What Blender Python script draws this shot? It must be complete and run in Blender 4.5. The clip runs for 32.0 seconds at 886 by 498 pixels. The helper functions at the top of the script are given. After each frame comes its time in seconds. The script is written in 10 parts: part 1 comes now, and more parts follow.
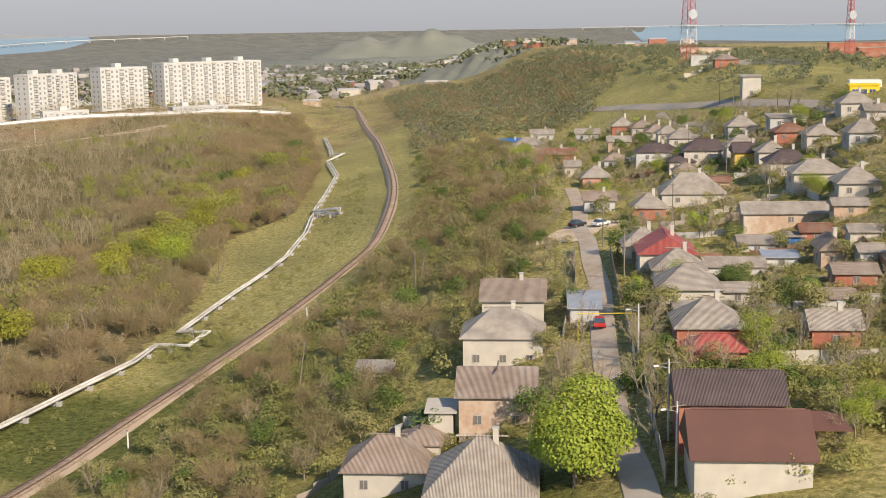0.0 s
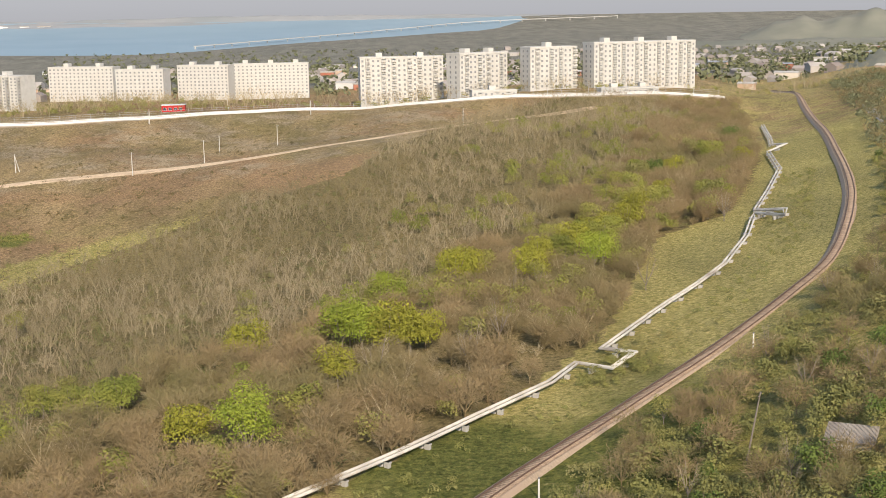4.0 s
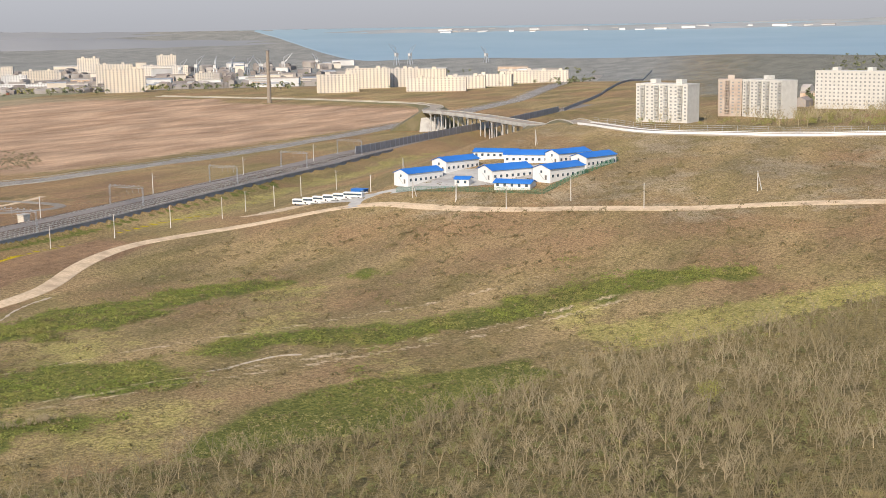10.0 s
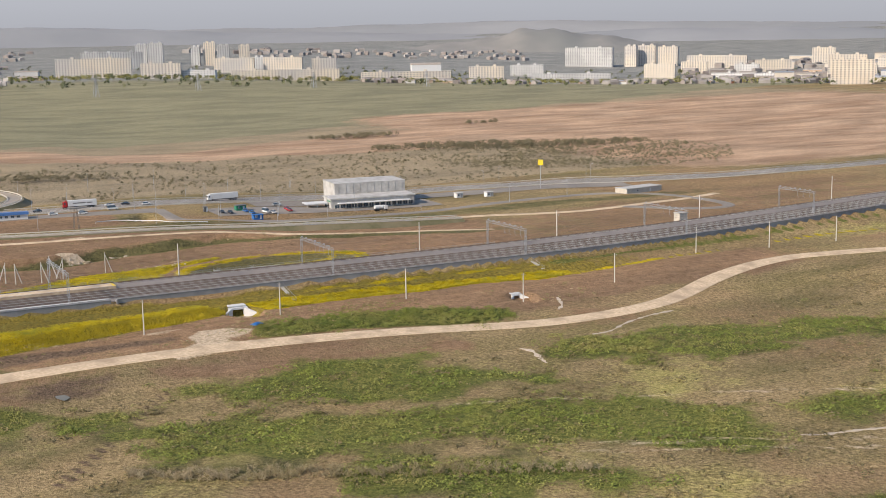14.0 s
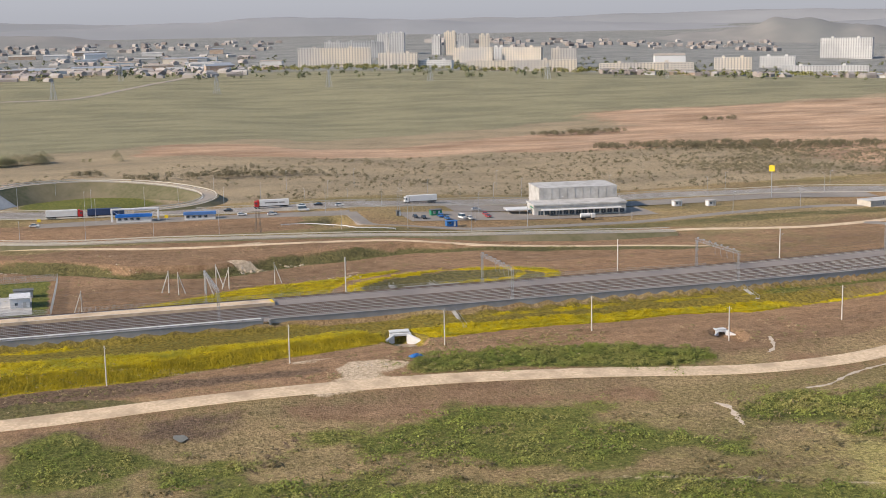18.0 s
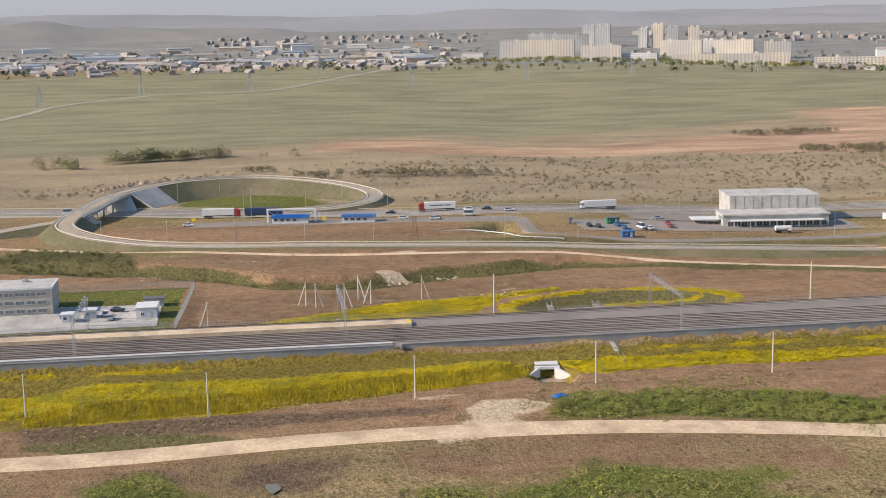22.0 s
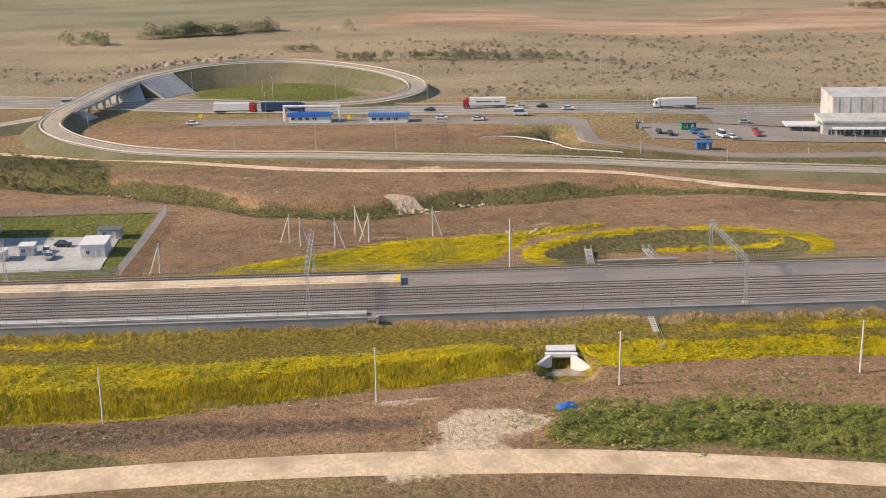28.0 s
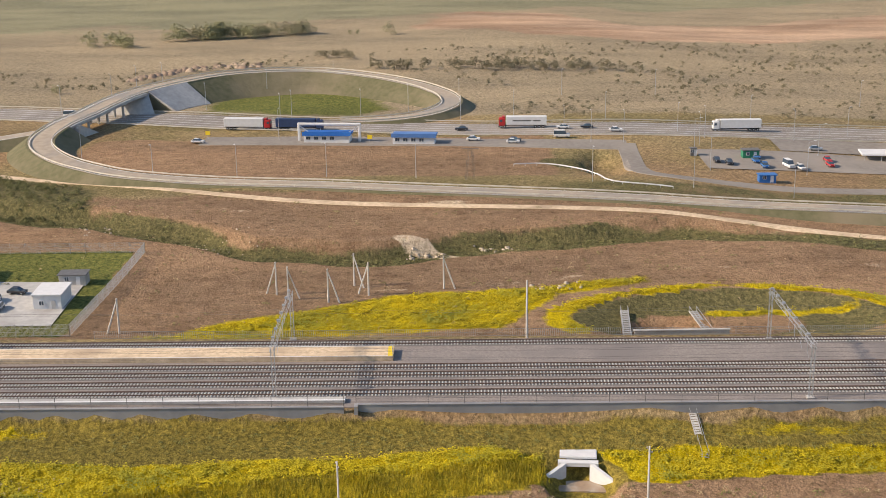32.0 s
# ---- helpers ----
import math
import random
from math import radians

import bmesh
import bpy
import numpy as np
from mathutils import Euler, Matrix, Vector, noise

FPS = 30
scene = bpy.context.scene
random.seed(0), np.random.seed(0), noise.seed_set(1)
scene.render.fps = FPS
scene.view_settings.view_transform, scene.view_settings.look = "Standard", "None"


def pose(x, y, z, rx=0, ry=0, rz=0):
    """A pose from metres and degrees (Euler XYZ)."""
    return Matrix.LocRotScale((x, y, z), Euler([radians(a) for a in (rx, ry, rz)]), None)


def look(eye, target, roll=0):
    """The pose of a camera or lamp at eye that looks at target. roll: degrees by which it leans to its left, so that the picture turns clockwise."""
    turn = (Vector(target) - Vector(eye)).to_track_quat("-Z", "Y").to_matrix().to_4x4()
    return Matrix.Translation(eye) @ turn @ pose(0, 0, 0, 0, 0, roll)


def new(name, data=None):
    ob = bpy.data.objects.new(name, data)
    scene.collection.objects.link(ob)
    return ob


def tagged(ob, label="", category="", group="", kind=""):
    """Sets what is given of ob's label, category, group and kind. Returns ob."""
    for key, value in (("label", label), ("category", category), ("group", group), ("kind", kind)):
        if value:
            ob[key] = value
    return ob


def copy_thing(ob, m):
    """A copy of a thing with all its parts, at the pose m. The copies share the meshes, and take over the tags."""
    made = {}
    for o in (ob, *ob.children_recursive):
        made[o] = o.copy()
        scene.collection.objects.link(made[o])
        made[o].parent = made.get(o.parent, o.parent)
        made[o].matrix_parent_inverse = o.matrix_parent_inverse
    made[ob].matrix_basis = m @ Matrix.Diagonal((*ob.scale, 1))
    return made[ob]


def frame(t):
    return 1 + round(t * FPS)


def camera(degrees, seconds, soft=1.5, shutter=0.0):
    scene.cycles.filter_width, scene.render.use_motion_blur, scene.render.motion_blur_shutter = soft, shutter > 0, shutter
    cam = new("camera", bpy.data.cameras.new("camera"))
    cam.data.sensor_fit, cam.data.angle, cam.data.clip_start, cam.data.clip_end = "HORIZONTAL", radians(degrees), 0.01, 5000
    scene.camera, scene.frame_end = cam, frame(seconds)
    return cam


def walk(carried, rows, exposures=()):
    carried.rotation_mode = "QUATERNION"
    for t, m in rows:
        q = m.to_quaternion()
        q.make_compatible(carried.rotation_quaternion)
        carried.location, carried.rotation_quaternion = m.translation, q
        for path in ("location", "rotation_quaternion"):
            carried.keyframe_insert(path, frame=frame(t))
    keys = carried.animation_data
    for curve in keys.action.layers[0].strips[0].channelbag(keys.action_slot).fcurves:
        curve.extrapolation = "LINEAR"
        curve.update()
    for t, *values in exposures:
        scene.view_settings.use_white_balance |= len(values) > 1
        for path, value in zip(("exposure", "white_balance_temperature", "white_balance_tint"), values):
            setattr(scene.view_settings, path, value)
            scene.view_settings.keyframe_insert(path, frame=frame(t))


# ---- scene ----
# ---- camera and its way: seconds, eye, yaw, pitch, roll ----
cam = camera(37.76, 32.0, soft=0.9)
ROWS = [
    (0.0, 0.00, 0.00, 89.13, -22.50, -9.57, 0.89),
    (0.5, 1.16, 4.06, 88.98, -20.64, -9.61, 0.89),
    (1.0, 2.09, 8.36, 88.88, -18.65, -9.69, 0.93),
    (1.5, 2.85, 12.74, 88.79, -16.39, -9.76, 0.92),
    (2.0, 3.52, 17.15, 88.70, -14.10, -9.84, 0.92),
    (2.5, 4.13, 21.86, 88.63, -11.71, -9.93, 0.86),
    (4.5, 5.22, 43.69, 88.30, -1.13, -10.16, 0.92),
    (5.0, 4.81, 49.43, 88.30, 1.79, -10.15, 0.92),
    (5.5, 4.17, 55.22, 88.36, 4.48, -10.12, 0.89),
    (6.0, 3.26, 60.84, 88.50, 7.42, -10.05, 0.88),
    (6.5, 2.81, 66.13, 88.70, 9.90, -10.01, 0.93),
    (7.0, 2.44, 71.57, 88.98, 12.41, -9.96, 0.91),
    (7.5, 1.96, 77.33, 89.29, 14.82, -9.92, 0.92),
    (8.0, 1.39, 83.45, 89.63, 17.55, -9.90, 0.92),
    (8.5, 0.67, 89.88, 89.98, 20.50, -9.89, 0.89),
    (9.0, 0.11, 96.70, 90.25, 23.20, -9.86, 0.87),
    (9.5, -0.29, 103.83, 90.43, 26.07, -9.81, 0.94),
    (10.0, -0.85, 111.29, 90.47, 29.37, -9.73, 0.98),
    (10.5, -1.93, 119.11, 90.39, 32.24, -9.70, 1.03),
    (11.0, -3.40, 127.45, 90.22, 35.83, -9.65, 1.02),
    (11.5, -4.94, 136.29, 90.08, 39.47, -9.61, 1.05),
    (12.0, -7.10, 145.03, 89.91, 43.64, -9.62, 0.94),
    (12.5, -9.92, 153.71, 89.67, 48.01, -9.65, 0.97),
    (13.0, -13.26, 162.10, 89.34, 52.47, -9.66, 1.04),
    (13.5, -17.05, 169.93, 88.95, 56.92, -9.67, 1.03),
    (14.0, -21.58, 176.90, 88.60, 61.41, -9.64, 0.94),
    (14.5, -26.88, 183.01, 88.33, 65.50, -9.64, 0.90),
    (15.0, -32.36, 188.84, 88.21, 69.49, -9.65, 0.94),
    (15.5, -37.70, 194.33, 88.23, 72.39, -9.69, 0.94),
    (17.5, -57.31, 212.39, 89.28, 72.38, -9.93, 0.91),
    (18.0, -61.78, 216.04, 89.51, 72.35, -9.94, 0.99),
    (18.5, -65.69, 218.82, 89.72, 72.58, -9.96, 0.95),
    (19.0, -69.33, 221.34, 89.89, 74.98, -9.92, 0.97),
    (19.5, -73.00, 223.96, 90.00, 78.22, -9.89, 0.98),
    (20.0, -76.96, 226.59, 90.02, 80.24, -9.88, 0.95),
    (20.5, -81.67, 229.54, 89.89, 81.43, -9.85, 1.00),
    (21.0, -87.57, 233.16, 89.48, 81.45, -9.80, 1.07),
    (21.5, -94.75, 237.55, 88.79, 81.53, -9.99, 1.06),
    (22.0, -103.17, 242.55, 88.25, 81.61, -10.11, 1.01),
    (22.5, -111.55, 247.22, 88.10, 82.61, -10.01, 1.03),
    (23.0, -118.36, 250.72, 88.20, 82.99, -9.98, 1.01),
    (23.5, -123.79, 253.41, 88.44, 83.17, -10.74, 0.96),
    (24.0, -128.77, 255.87, 88.82, 83.36, -13.16, 0.98),
    (24.5, -133.76, 258.33, 89.25, 83.58, -15.29, 0.93),
    (26.5, -156.76, 268.97, 91.21, 86.27, -16.33, 1.05),
    (27.0, -164.13, 272.10, 91.56, 86.37, -16.33, 1.01),
    (27.5, -171.69, 275.24, 91.84, 86.49, -16.37, 1.07),
    (28.0, -179.41, 278.33, 92.04, 86.63, -16.40, 1.05),
    (28.5, -187.25, 281.17, 92.17, 87.06, -16.41, 1.04),
    (29.0, -195.32, 283.67, 92.24, 88.72, -16.39, 1.07),
    (29.5, -203.43, 285.64, 92.25, 88.91, -16.45, 1.13),
    (30.0, -211.11, 287.09, 92.23, 89.03, -16.38, 1.05),
    (30.5, -217.90, 288.29, 92.17, 89.14, -16.17, 0.94),
    (31.0, -223.02, 289.55, 92.02, 89.25, -16.23, 0.86),
    (31.5, -226.30, 290.98, 91.77, 89.37, -16.32, 0.88),
    (32.0, -228.66, 292.60, 91.46, 89.68, -16.62, 0.84),
]
walk(cam, [(t, pose(x, y, z, 90 + pitch, roll, yaw)) for t, x, y, z, yaw, pitch, roll in ROWS],
     exposures=((0.0, 0.38, 6650, 9), (8.0, 0.41, 6580, 9), (14.0, 0.31, 6420, 10), (22.0, 0.38, 6500, 11), (27.0, 0.42, 6850, 12), (32.0, 0.45, 6900, 12)))

# ---- daylight: hazy afternoon sun and sky ----
SUN_AZ, SUN_EL = radians(173), radians(32)
world = bpy.data.worlds.new("world")
scene.world = world
world.use_nodes = True
wn = world.node_tree.nodes
sky = wn.new("ShaderNodeTexSky")
sky.sky_type, sky.sun_disc = "NISHITA", False
sky.sun_elevation, sky.sun_rotation = SUN_EL, SUN_AZ
sky.air_density, sky.dust_density, sky.ozone_density = 1.0, 0.5, 2.5
wn["Background"].inputs["Strength"].default_value = 0.13
world.node_tree.links.new(sky.outputs[0], wn["Background"].inputs["Color"])
sun = new("sun", bpy.data.lights.new("sun", "SUN"))
sun.data.energy, sun.data.angle, sun.data.color = 4.4, radians(1.5), (1.0, 0.86, 0.70)
sun_way = Vector((math.sin(SUN_AZ) * math.cos(SUN_EL), math.cos(SUN_AZ) * math.cos(SUN_EL), math.sin(SUN_EL)))
sun.matrix_world = look((0, 0, 600), Vector((0, 0, 600)) - sun_way)

# ---- materials ----
def mat(name, a, b=None, scale=1.0, rough=0.85, metal=0.0, bump=0.0, c=None, coarse=0.0, spread=0.0, detail=6.0, object_space=True):
    """A surface that runs from colour a to b by fine noise, with patches of c by coarse noise, and a shift of brightness from piece to piece."""
    m = bpy.data.materials.new(name)
    m.use_nodes = True
    n, l = m.node_tree.nodes, m.node_tree.links
    p = n["Principled BSDF"]
    p.inputs["Roughness"].default_value, p.inputs["Metallic"].default_value = rough, metal
    p.inputs["Specular IOR Level"].default_value = 0.25
    b = b or tuple(v * 0.8 for v in a)
    co = n.new("ShaderNodeTexCoord").outputs["Object"] if object_space else n.new("ShaderNodeNewGeometry").outputs["Position"]
    fine = n.new("ShaderNodeTexNoise")
    fine.inputs["Scale"].default_value, fine.inputs["Detail"].default_value = scale, detail
    l.new(co, fine.inputs["Vector"])
    ramp = n.new("ShaderNodeValToRGB")
    ramp.color_ramp.elements[0].position, ramp.color_ramp.elements[1].position = 0.32, 0.68
    ramp.color_ramp.elements[0].color, ramp.color_ramp.elements[1].color = (*a, 1), (*b, 1)
    l.new(fine.outputs["Fac"], ramp.inputs["Fac"])
    out = ramp.outputs["Color"]
    if c and coarse:
        big = n.new("ShaderNodeTexNoise")
        big.inputs["Scale"].default_value, big.inputs["Detail"].default_value = coarse, 4.0
        l.new(co, big.inputs["Vector"])
        edge = n.new("ShaderNodeMapRange")
        edge.inputs["From Min"].default_value, edge.inputs["From Max"].default_value = 0.45, 0.68
        l.new(big.outputs["Fac"], edge.inputs["Value"])
        mix = n.new("ShaderNodeMix")
        mix.data_type = "RGBA"
        l.new(edge.outputs["Result"], mix.inputs["Factor"])
        l.new(out, mix.inputs["A"])
        mix.inputs["B"].default_value = (*c, 1)
        out = mix.outputs["Result"]
    if spread:
        info = n.new("ShaderNodeObjectInfo").outputs["Random"]
        isl = n.new("ShaderNodeNewGeometry").outputs["Random Per Island"]
        add = n.new("ShaderNodeMath"); add.operation = "ADD"
        l.new(info, add.inputs[0]); l.new(isl, add.inputs[1])
        rng = n.new("ShaderNodeMapRange")
        rng.inputs["From Max"].default_value = 2.0
        rng.inputs["To Min"].default_value, rng.inputs["To Max"].default_value = 1 - spread, 1 + spread
        l.new(add.outputs[0], rng.inputs["Value"])
        hsv = n.new("ShaderNodeHueSaturation")
        l.new(rng.outputs["Result"], hsv.inputs["Value"])
        l.new(out, hsv.inputs["Color"])
        out = hsv.outputs["Color"]
    l.new(out, p.inputs["Base Color"])
    if bump:
        bp = n.new("ShaderNodeBump")
        bp.inputs["Strength"].default_value, bp.inputs["Distance"].default_value = 0.6, bump
        l.new(fine.outputs["Fac"], bp.inputs["Height"])
        l.new(bp.outputs["Normal"], p.inputs["Normal"])
    return m


def glass(name, tint=(0.05, 0.07, 0.09)):
    m = mat(name, tint, tuple(v * 1.4 for v in tint), 0.5, rough=0.12)
    m.node_tree.nodes["Principled BSDF"].inputs["Specular IOR Level"].default_value = 0.6
    return m


ASPHALT = mat("asphalt", (0.215, 0.185, 0.155), (0.27, 0.24, 0.205), 0.6, 0.95, bump=0.02, c=(0.31, 0.27, 0.225), coarse=0.04)
DIRT_ROAD = mat("dirt_road", (0.53, 0.39, 0.25), (0.73, 0.57, 0.385), 1.1, 0.95, bump=0.08, c=(0.44, 0.325, 0.215), coarse=0.14, detail=9, object_space=False)
CONCRETE = mat("concrete", (0.50, 0.48, 0.44), (0.40, 0.385, 0.36), 0.8, 0.9, bump=0.01, c=(0.33, 0.31, 0.29), coarse=0.15)
WHITE_WALL = mat("white_wall", (0.54, 0.49, 0.41), (0.44, 0.395, 0.33), 0.5, 0.85, bump=0.005, c=(0.47, 0.43, 0.38), coarse=0.12, spread=0.10)
GREY_WALL = mat("grey_wall", (0.52, 0.50, 0.47), (0.44, 0.42, 0.39), 0.5, 0.9, bump=0.01, c=(0.36, 0.34, 0.31), coarse=0.2, spread=0.1)
BRICK_TAN = mat("tan_brick", (0.50, 0.36, 0.26), (0.40, 0.28, 0.20), 1.5, 0.9, bump=0.01, c=(0.55, 0.47, 0.38), coarse=0.3, spread=0.1)
BRICK_RED = mat("red_brick", (0.42, 0.16, 0.10), (0.33, 0.12, 0.08), 1.5, 0.9, bump=0.01, c=(0.38, 0.22, 0.16), coarse=0.3, spread=0.1)
SLATE = mat("asbestos_slate", (0.40, 0.345, 0.285), (0.30, 0.25, 0.205), 0.9, 0.95, bump=0.02, c=(0.46, 0.40, 0.33), coarse=0.25, spread=0.14)
SLATE_BROWN = mat("brown_slate", (0.335, 0.255, 0.20), (0.26, 0.195, 0.15), 0.7, 0.95, bump=0.02, c=(0.39, 0.32, 0.265), coarse=0.25, spread=0.14)
BALLAST_DARK = mat("oiled_ballast", (0.15, 0.135, 0.125), (0.20, 0.18, 0.165), 2.5, 0.95, bump=0.05)
TILE_RED = mat("red_metal_tile", (0.46, 0.12, 0.10), (0.36, 0.09, 0.08), 0.8, 0.6, bump=0.01, spread=0.1)
METAL_BROWN = mat("brown_roof_metal", (0.145, 0.072, 0.055), (0.12, 0.06, 0.047), 0.3, 0.65, bump=0.004)
RUST = mat("rusty_iron", (0.30, 0.15, 0.09), (0.20, 0.10, 0.07), 0.6, 0.85, bump=0.02, c=(0.36, 0.25, 0.19), coarse=0.3, spread=0.15)
BLUE_ROOF = mat("blue_roof_sheet", (0.03, 0.17, 0.55), (0.025, 0.14, 0.46), 0.2, 0.5, c=(0.05, 0.22, 0.60), coarse=0.05)
STEEL = mat("galvanised_steel", (0.50, 0.51, 0.52), (0.40, 0.41, 0.42), 0.8, 0.5, metal=0.5)
STEEL_DARK = mat("weathered_steel", (0.20, 0.19, 0.18), (0.15, 0.14, 0.13), 0.8, 0.6, metal=0.4)
RAIL = mat("rail_steel", (0.16, 0.105, 0.08), (0.12, 0.08, 0.06), 0.6, 0.7, metal=0.1)
SLEEPER = mat("concrete_sleeper", (0.50, 0.48, 0.45), (0.42, 0.40, 0.37), 1.0, 0.9, spread=0.12)
SLEEPER_WOOD = mat("old_sleeper", (0.38, 0.29, 0.215), (0.27, 0.20, 0.15), 1.0, 0.95, spread=0.2)
BALLAST = mat("ballast", (0.30, 0.26, 0.23), (0.215, 0.185, 0.165), 2.5, 0.95, bump=0.06, c=(0.205, 0.18, 0.165), coarse=0.1)
BALLAST_OLD = mat("old_ballast", (0.42, 0.33, 0.245), (0.29, 0.225, 0.165), 2.5, 0.95, bump=0.06, c=(0.36, 0.27, 0.20), coarse=0.15)
PIPE_WRAP = mat("pipe_wrap", (0.72, 0.68, 0.60), (0.56, 0.52, 0.46), 0.4, 0.8, c=(0.33, 0.29, 0.25), coarse=0.12)
POLE_CON = mat("pole_concrete", (0.64, 0.60, 0.54), (0.54, 0.50, 0.45), 1.0, 0.9, spread=0.1)
WOOD_OLD = mat("old_timber", (0.26, 0.22, 0.18), (0.18, 0.15, 0.12), 1.0, 0.9, spread=0.15)
PAINT_WHITE = mat("white_paint", (0.68, 0.67, 0.65), (0.62, 0.61, 0.59), 1.0, 0.6)
PAINT_YELLOW = mat("yellow_paint", (0.75, 0.55, 0.03), (0.68, 0.48, 0.03), 1.0, 0.6)
PAINT_RED = mat("red_paint", (0.45, 0.03, 0.03), (0.38, 0.03, 0.03), 1.0, 0.5)
PAINT_BLUE = mat("blue_paint", (0.04, 0.16, 0.42), (0.03, 0.13, 0.36), 1.0, 0.5)
PAINT_NAVY = mat("navy_paint", (0.035, 0.06, 0.13), (0.03, 0.05, 0.11), 1.0, 0.6)
PAINT_GREEN = mat("green_paint", (0.04, 0.22, 0.12), (0.03, 0.18, 0.10), 1.0, 0.6)
PAINT_DARK = mat("dark_paint", (0.03, 0.03, 0.035), (0.04, 0.04, 0.045), 1.0, 0.4)
RUBBER = mat("tyre_rubber", (0.02, 0.02, 0.02), (0.03, 0.03, 0.03), 2.0, 0.9)
GLASS = glass("window_glass")
# water colour lightened by the haze over the strait
SEA = mat("sea_water", (0.24, 0.335, 0.395), (0.28, 0.375, 0.43), 0.004, 0.6, c=(0.26, 0.355, 0.41), coarse=0.0012)
# hills and far shore: distance haze is put into these base colours
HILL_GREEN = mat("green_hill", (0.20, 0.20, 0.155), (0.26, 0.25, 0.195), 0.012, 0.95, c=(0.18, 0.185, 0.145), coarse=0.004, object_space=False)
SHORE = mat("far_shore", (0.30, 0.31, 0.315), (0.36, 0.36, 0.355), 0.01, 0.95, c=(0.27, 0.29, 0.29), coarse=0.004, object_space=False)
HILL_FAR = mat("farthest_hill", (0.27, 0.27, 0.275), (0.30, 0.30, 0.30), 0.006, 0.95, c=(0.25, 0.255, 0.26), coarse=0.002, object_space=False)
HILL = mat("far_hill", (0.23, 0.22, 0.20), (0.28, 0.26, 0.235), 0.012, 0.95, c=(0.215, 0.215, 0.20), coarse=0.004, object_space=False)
BARK = mat("bark", (0.30, 0.25, 0.20), (0.22, 0.18, 0.15), 2.0, 0.95, spread=0.2)
LEAF = mat("leaf", (0.125, 0.17, 0.035), (0.085, 0.12, 0.028), 0.15, 0.8, c=(0.20, 0.22, 0.05), coarse=0.03, spread=0.25)
LEAF_BRIGHT = mat("spring_leaf", (0.285, 0.325, 0.04), (0.195, 0.24, 0.03), 0.3, 0.75, spread=0.25)
LEAF_SPRING = mat("yellow_green_leaf", (0.30, 0.285, 0.035), (0.21, 0.205, 0.028), 0.3, 0.75, spread=0.22)
LEAF_YELLOW = mat("young_yellow_leaf", (0.27, 0.25, 0.07), (0.20, 0.19, 0.06), 0.3, 0.8, spread=0.2)

# ---- shape of the land ----
def ss(v, a, b):
    t = np.clip((np.asarray(v, float) - a) / (b - a), 0, 1)
    return t * t * (3 - 2 * t)


def rail_x(y):
    """Middle of the station tracks."""
    y = np.asarray(y, float)
    return -443.5 + 0.02 * (y - 290) - 58 * ss(y, 420, 900) - 0.12 * np.maximum(0, y - 800)


def rail_z(y):
    return 4.4 + 1.5 * ss(y, 800, 1200)


def gully_x(y):
    """Bed of the gully between the station and the loop road."""
    y = np.asarray(y, float)
    return np.interp(y, [120, 173, 198, 222, 246, 267, 287, 309, 322, 337, 366, 400, 450], [-582, -564, -555, -543, -528, -522, -524, -533, -531, -537, -537, -528, -515]) + 1.0 * np.sin(y * 0.21)


def natural(x, y):
    x, y = np.asarray(x, float), np.asarray(y, float)
    u = x - 0.35 * (y - 230)
    z = 24 * ss(u, -230, 30) + 24 * ss(u, 25, 135) + 26 * ss(u, 140, 240)
    z = z + 25 * ss(x, -445 - 0.12 * np.maximum(0, y - 700), -310 - 0.1 * np.maximum(0, y - 700)) * ss(y + 0.35 * (x + 300), 480, 760) * (1 - ss(u, -150, 120)) * (1 - ss(-x, 600, 1100))
    z = z + 5 * ss(-x, 430, 650) * (1 - ss(y, 340, 480))
    z = z - 3.5 * ss(-x, 215, 330) * (1 - ss(-x, 330, 400)) * (1 - ss(y, 520, 620))
    z = z + 8.5 * ss(y, 700, 815) * ss(x, -400, -300) * (1 - ss(y, 950, 1100)) * (1 - ss(x, 230, 330))
    xg = gully_x(y)
    mid = ss(y, 120, 190) * (1 - ss(y, 345, 395)) * (1 - ss(-x, 575, 600))
    z = z + mid * (2.4 * ss(xg - x, 2, 6) - 1.3 * (1 - ss(np.abs(x - xg), 2, 6)))
    z = z + 0.5 * np.sin(x * 0.031 + 1) * np.sin(y * 0.027) + 0.25 * np.sin(x * 0.083) * np.sin(y * 0.071 + 2)
    r = np.hypot(x + 50, y - 150)
    w = ss(r, 1100, 2300)
    drop = np.where(r < 2300, 2.5, np.where(r < 3000, 2.5 - (r - 2300) / 700, np.maximum(0.0, 1.5 * (1 - (r - 3000) / 1700))))
    az = np.degrees(np.arctan2(-(x + 50), y - 150))
    drop = drop - 0.62 * ss(az, 52, 76) * (1 - ss(r, 3000, 4200))
    return z * (1 - w) + w * (90 - r * np.tan(np.radians(drop)))


def bench(y):
    """Distance from the middle of the tracks to the edge of the terrace."""
    return np.interp(y, [190, 219, 236, 255, 276, 290, 303, 309], [46, 45, 44, 40, 36, 34.5, 30.5, 27])


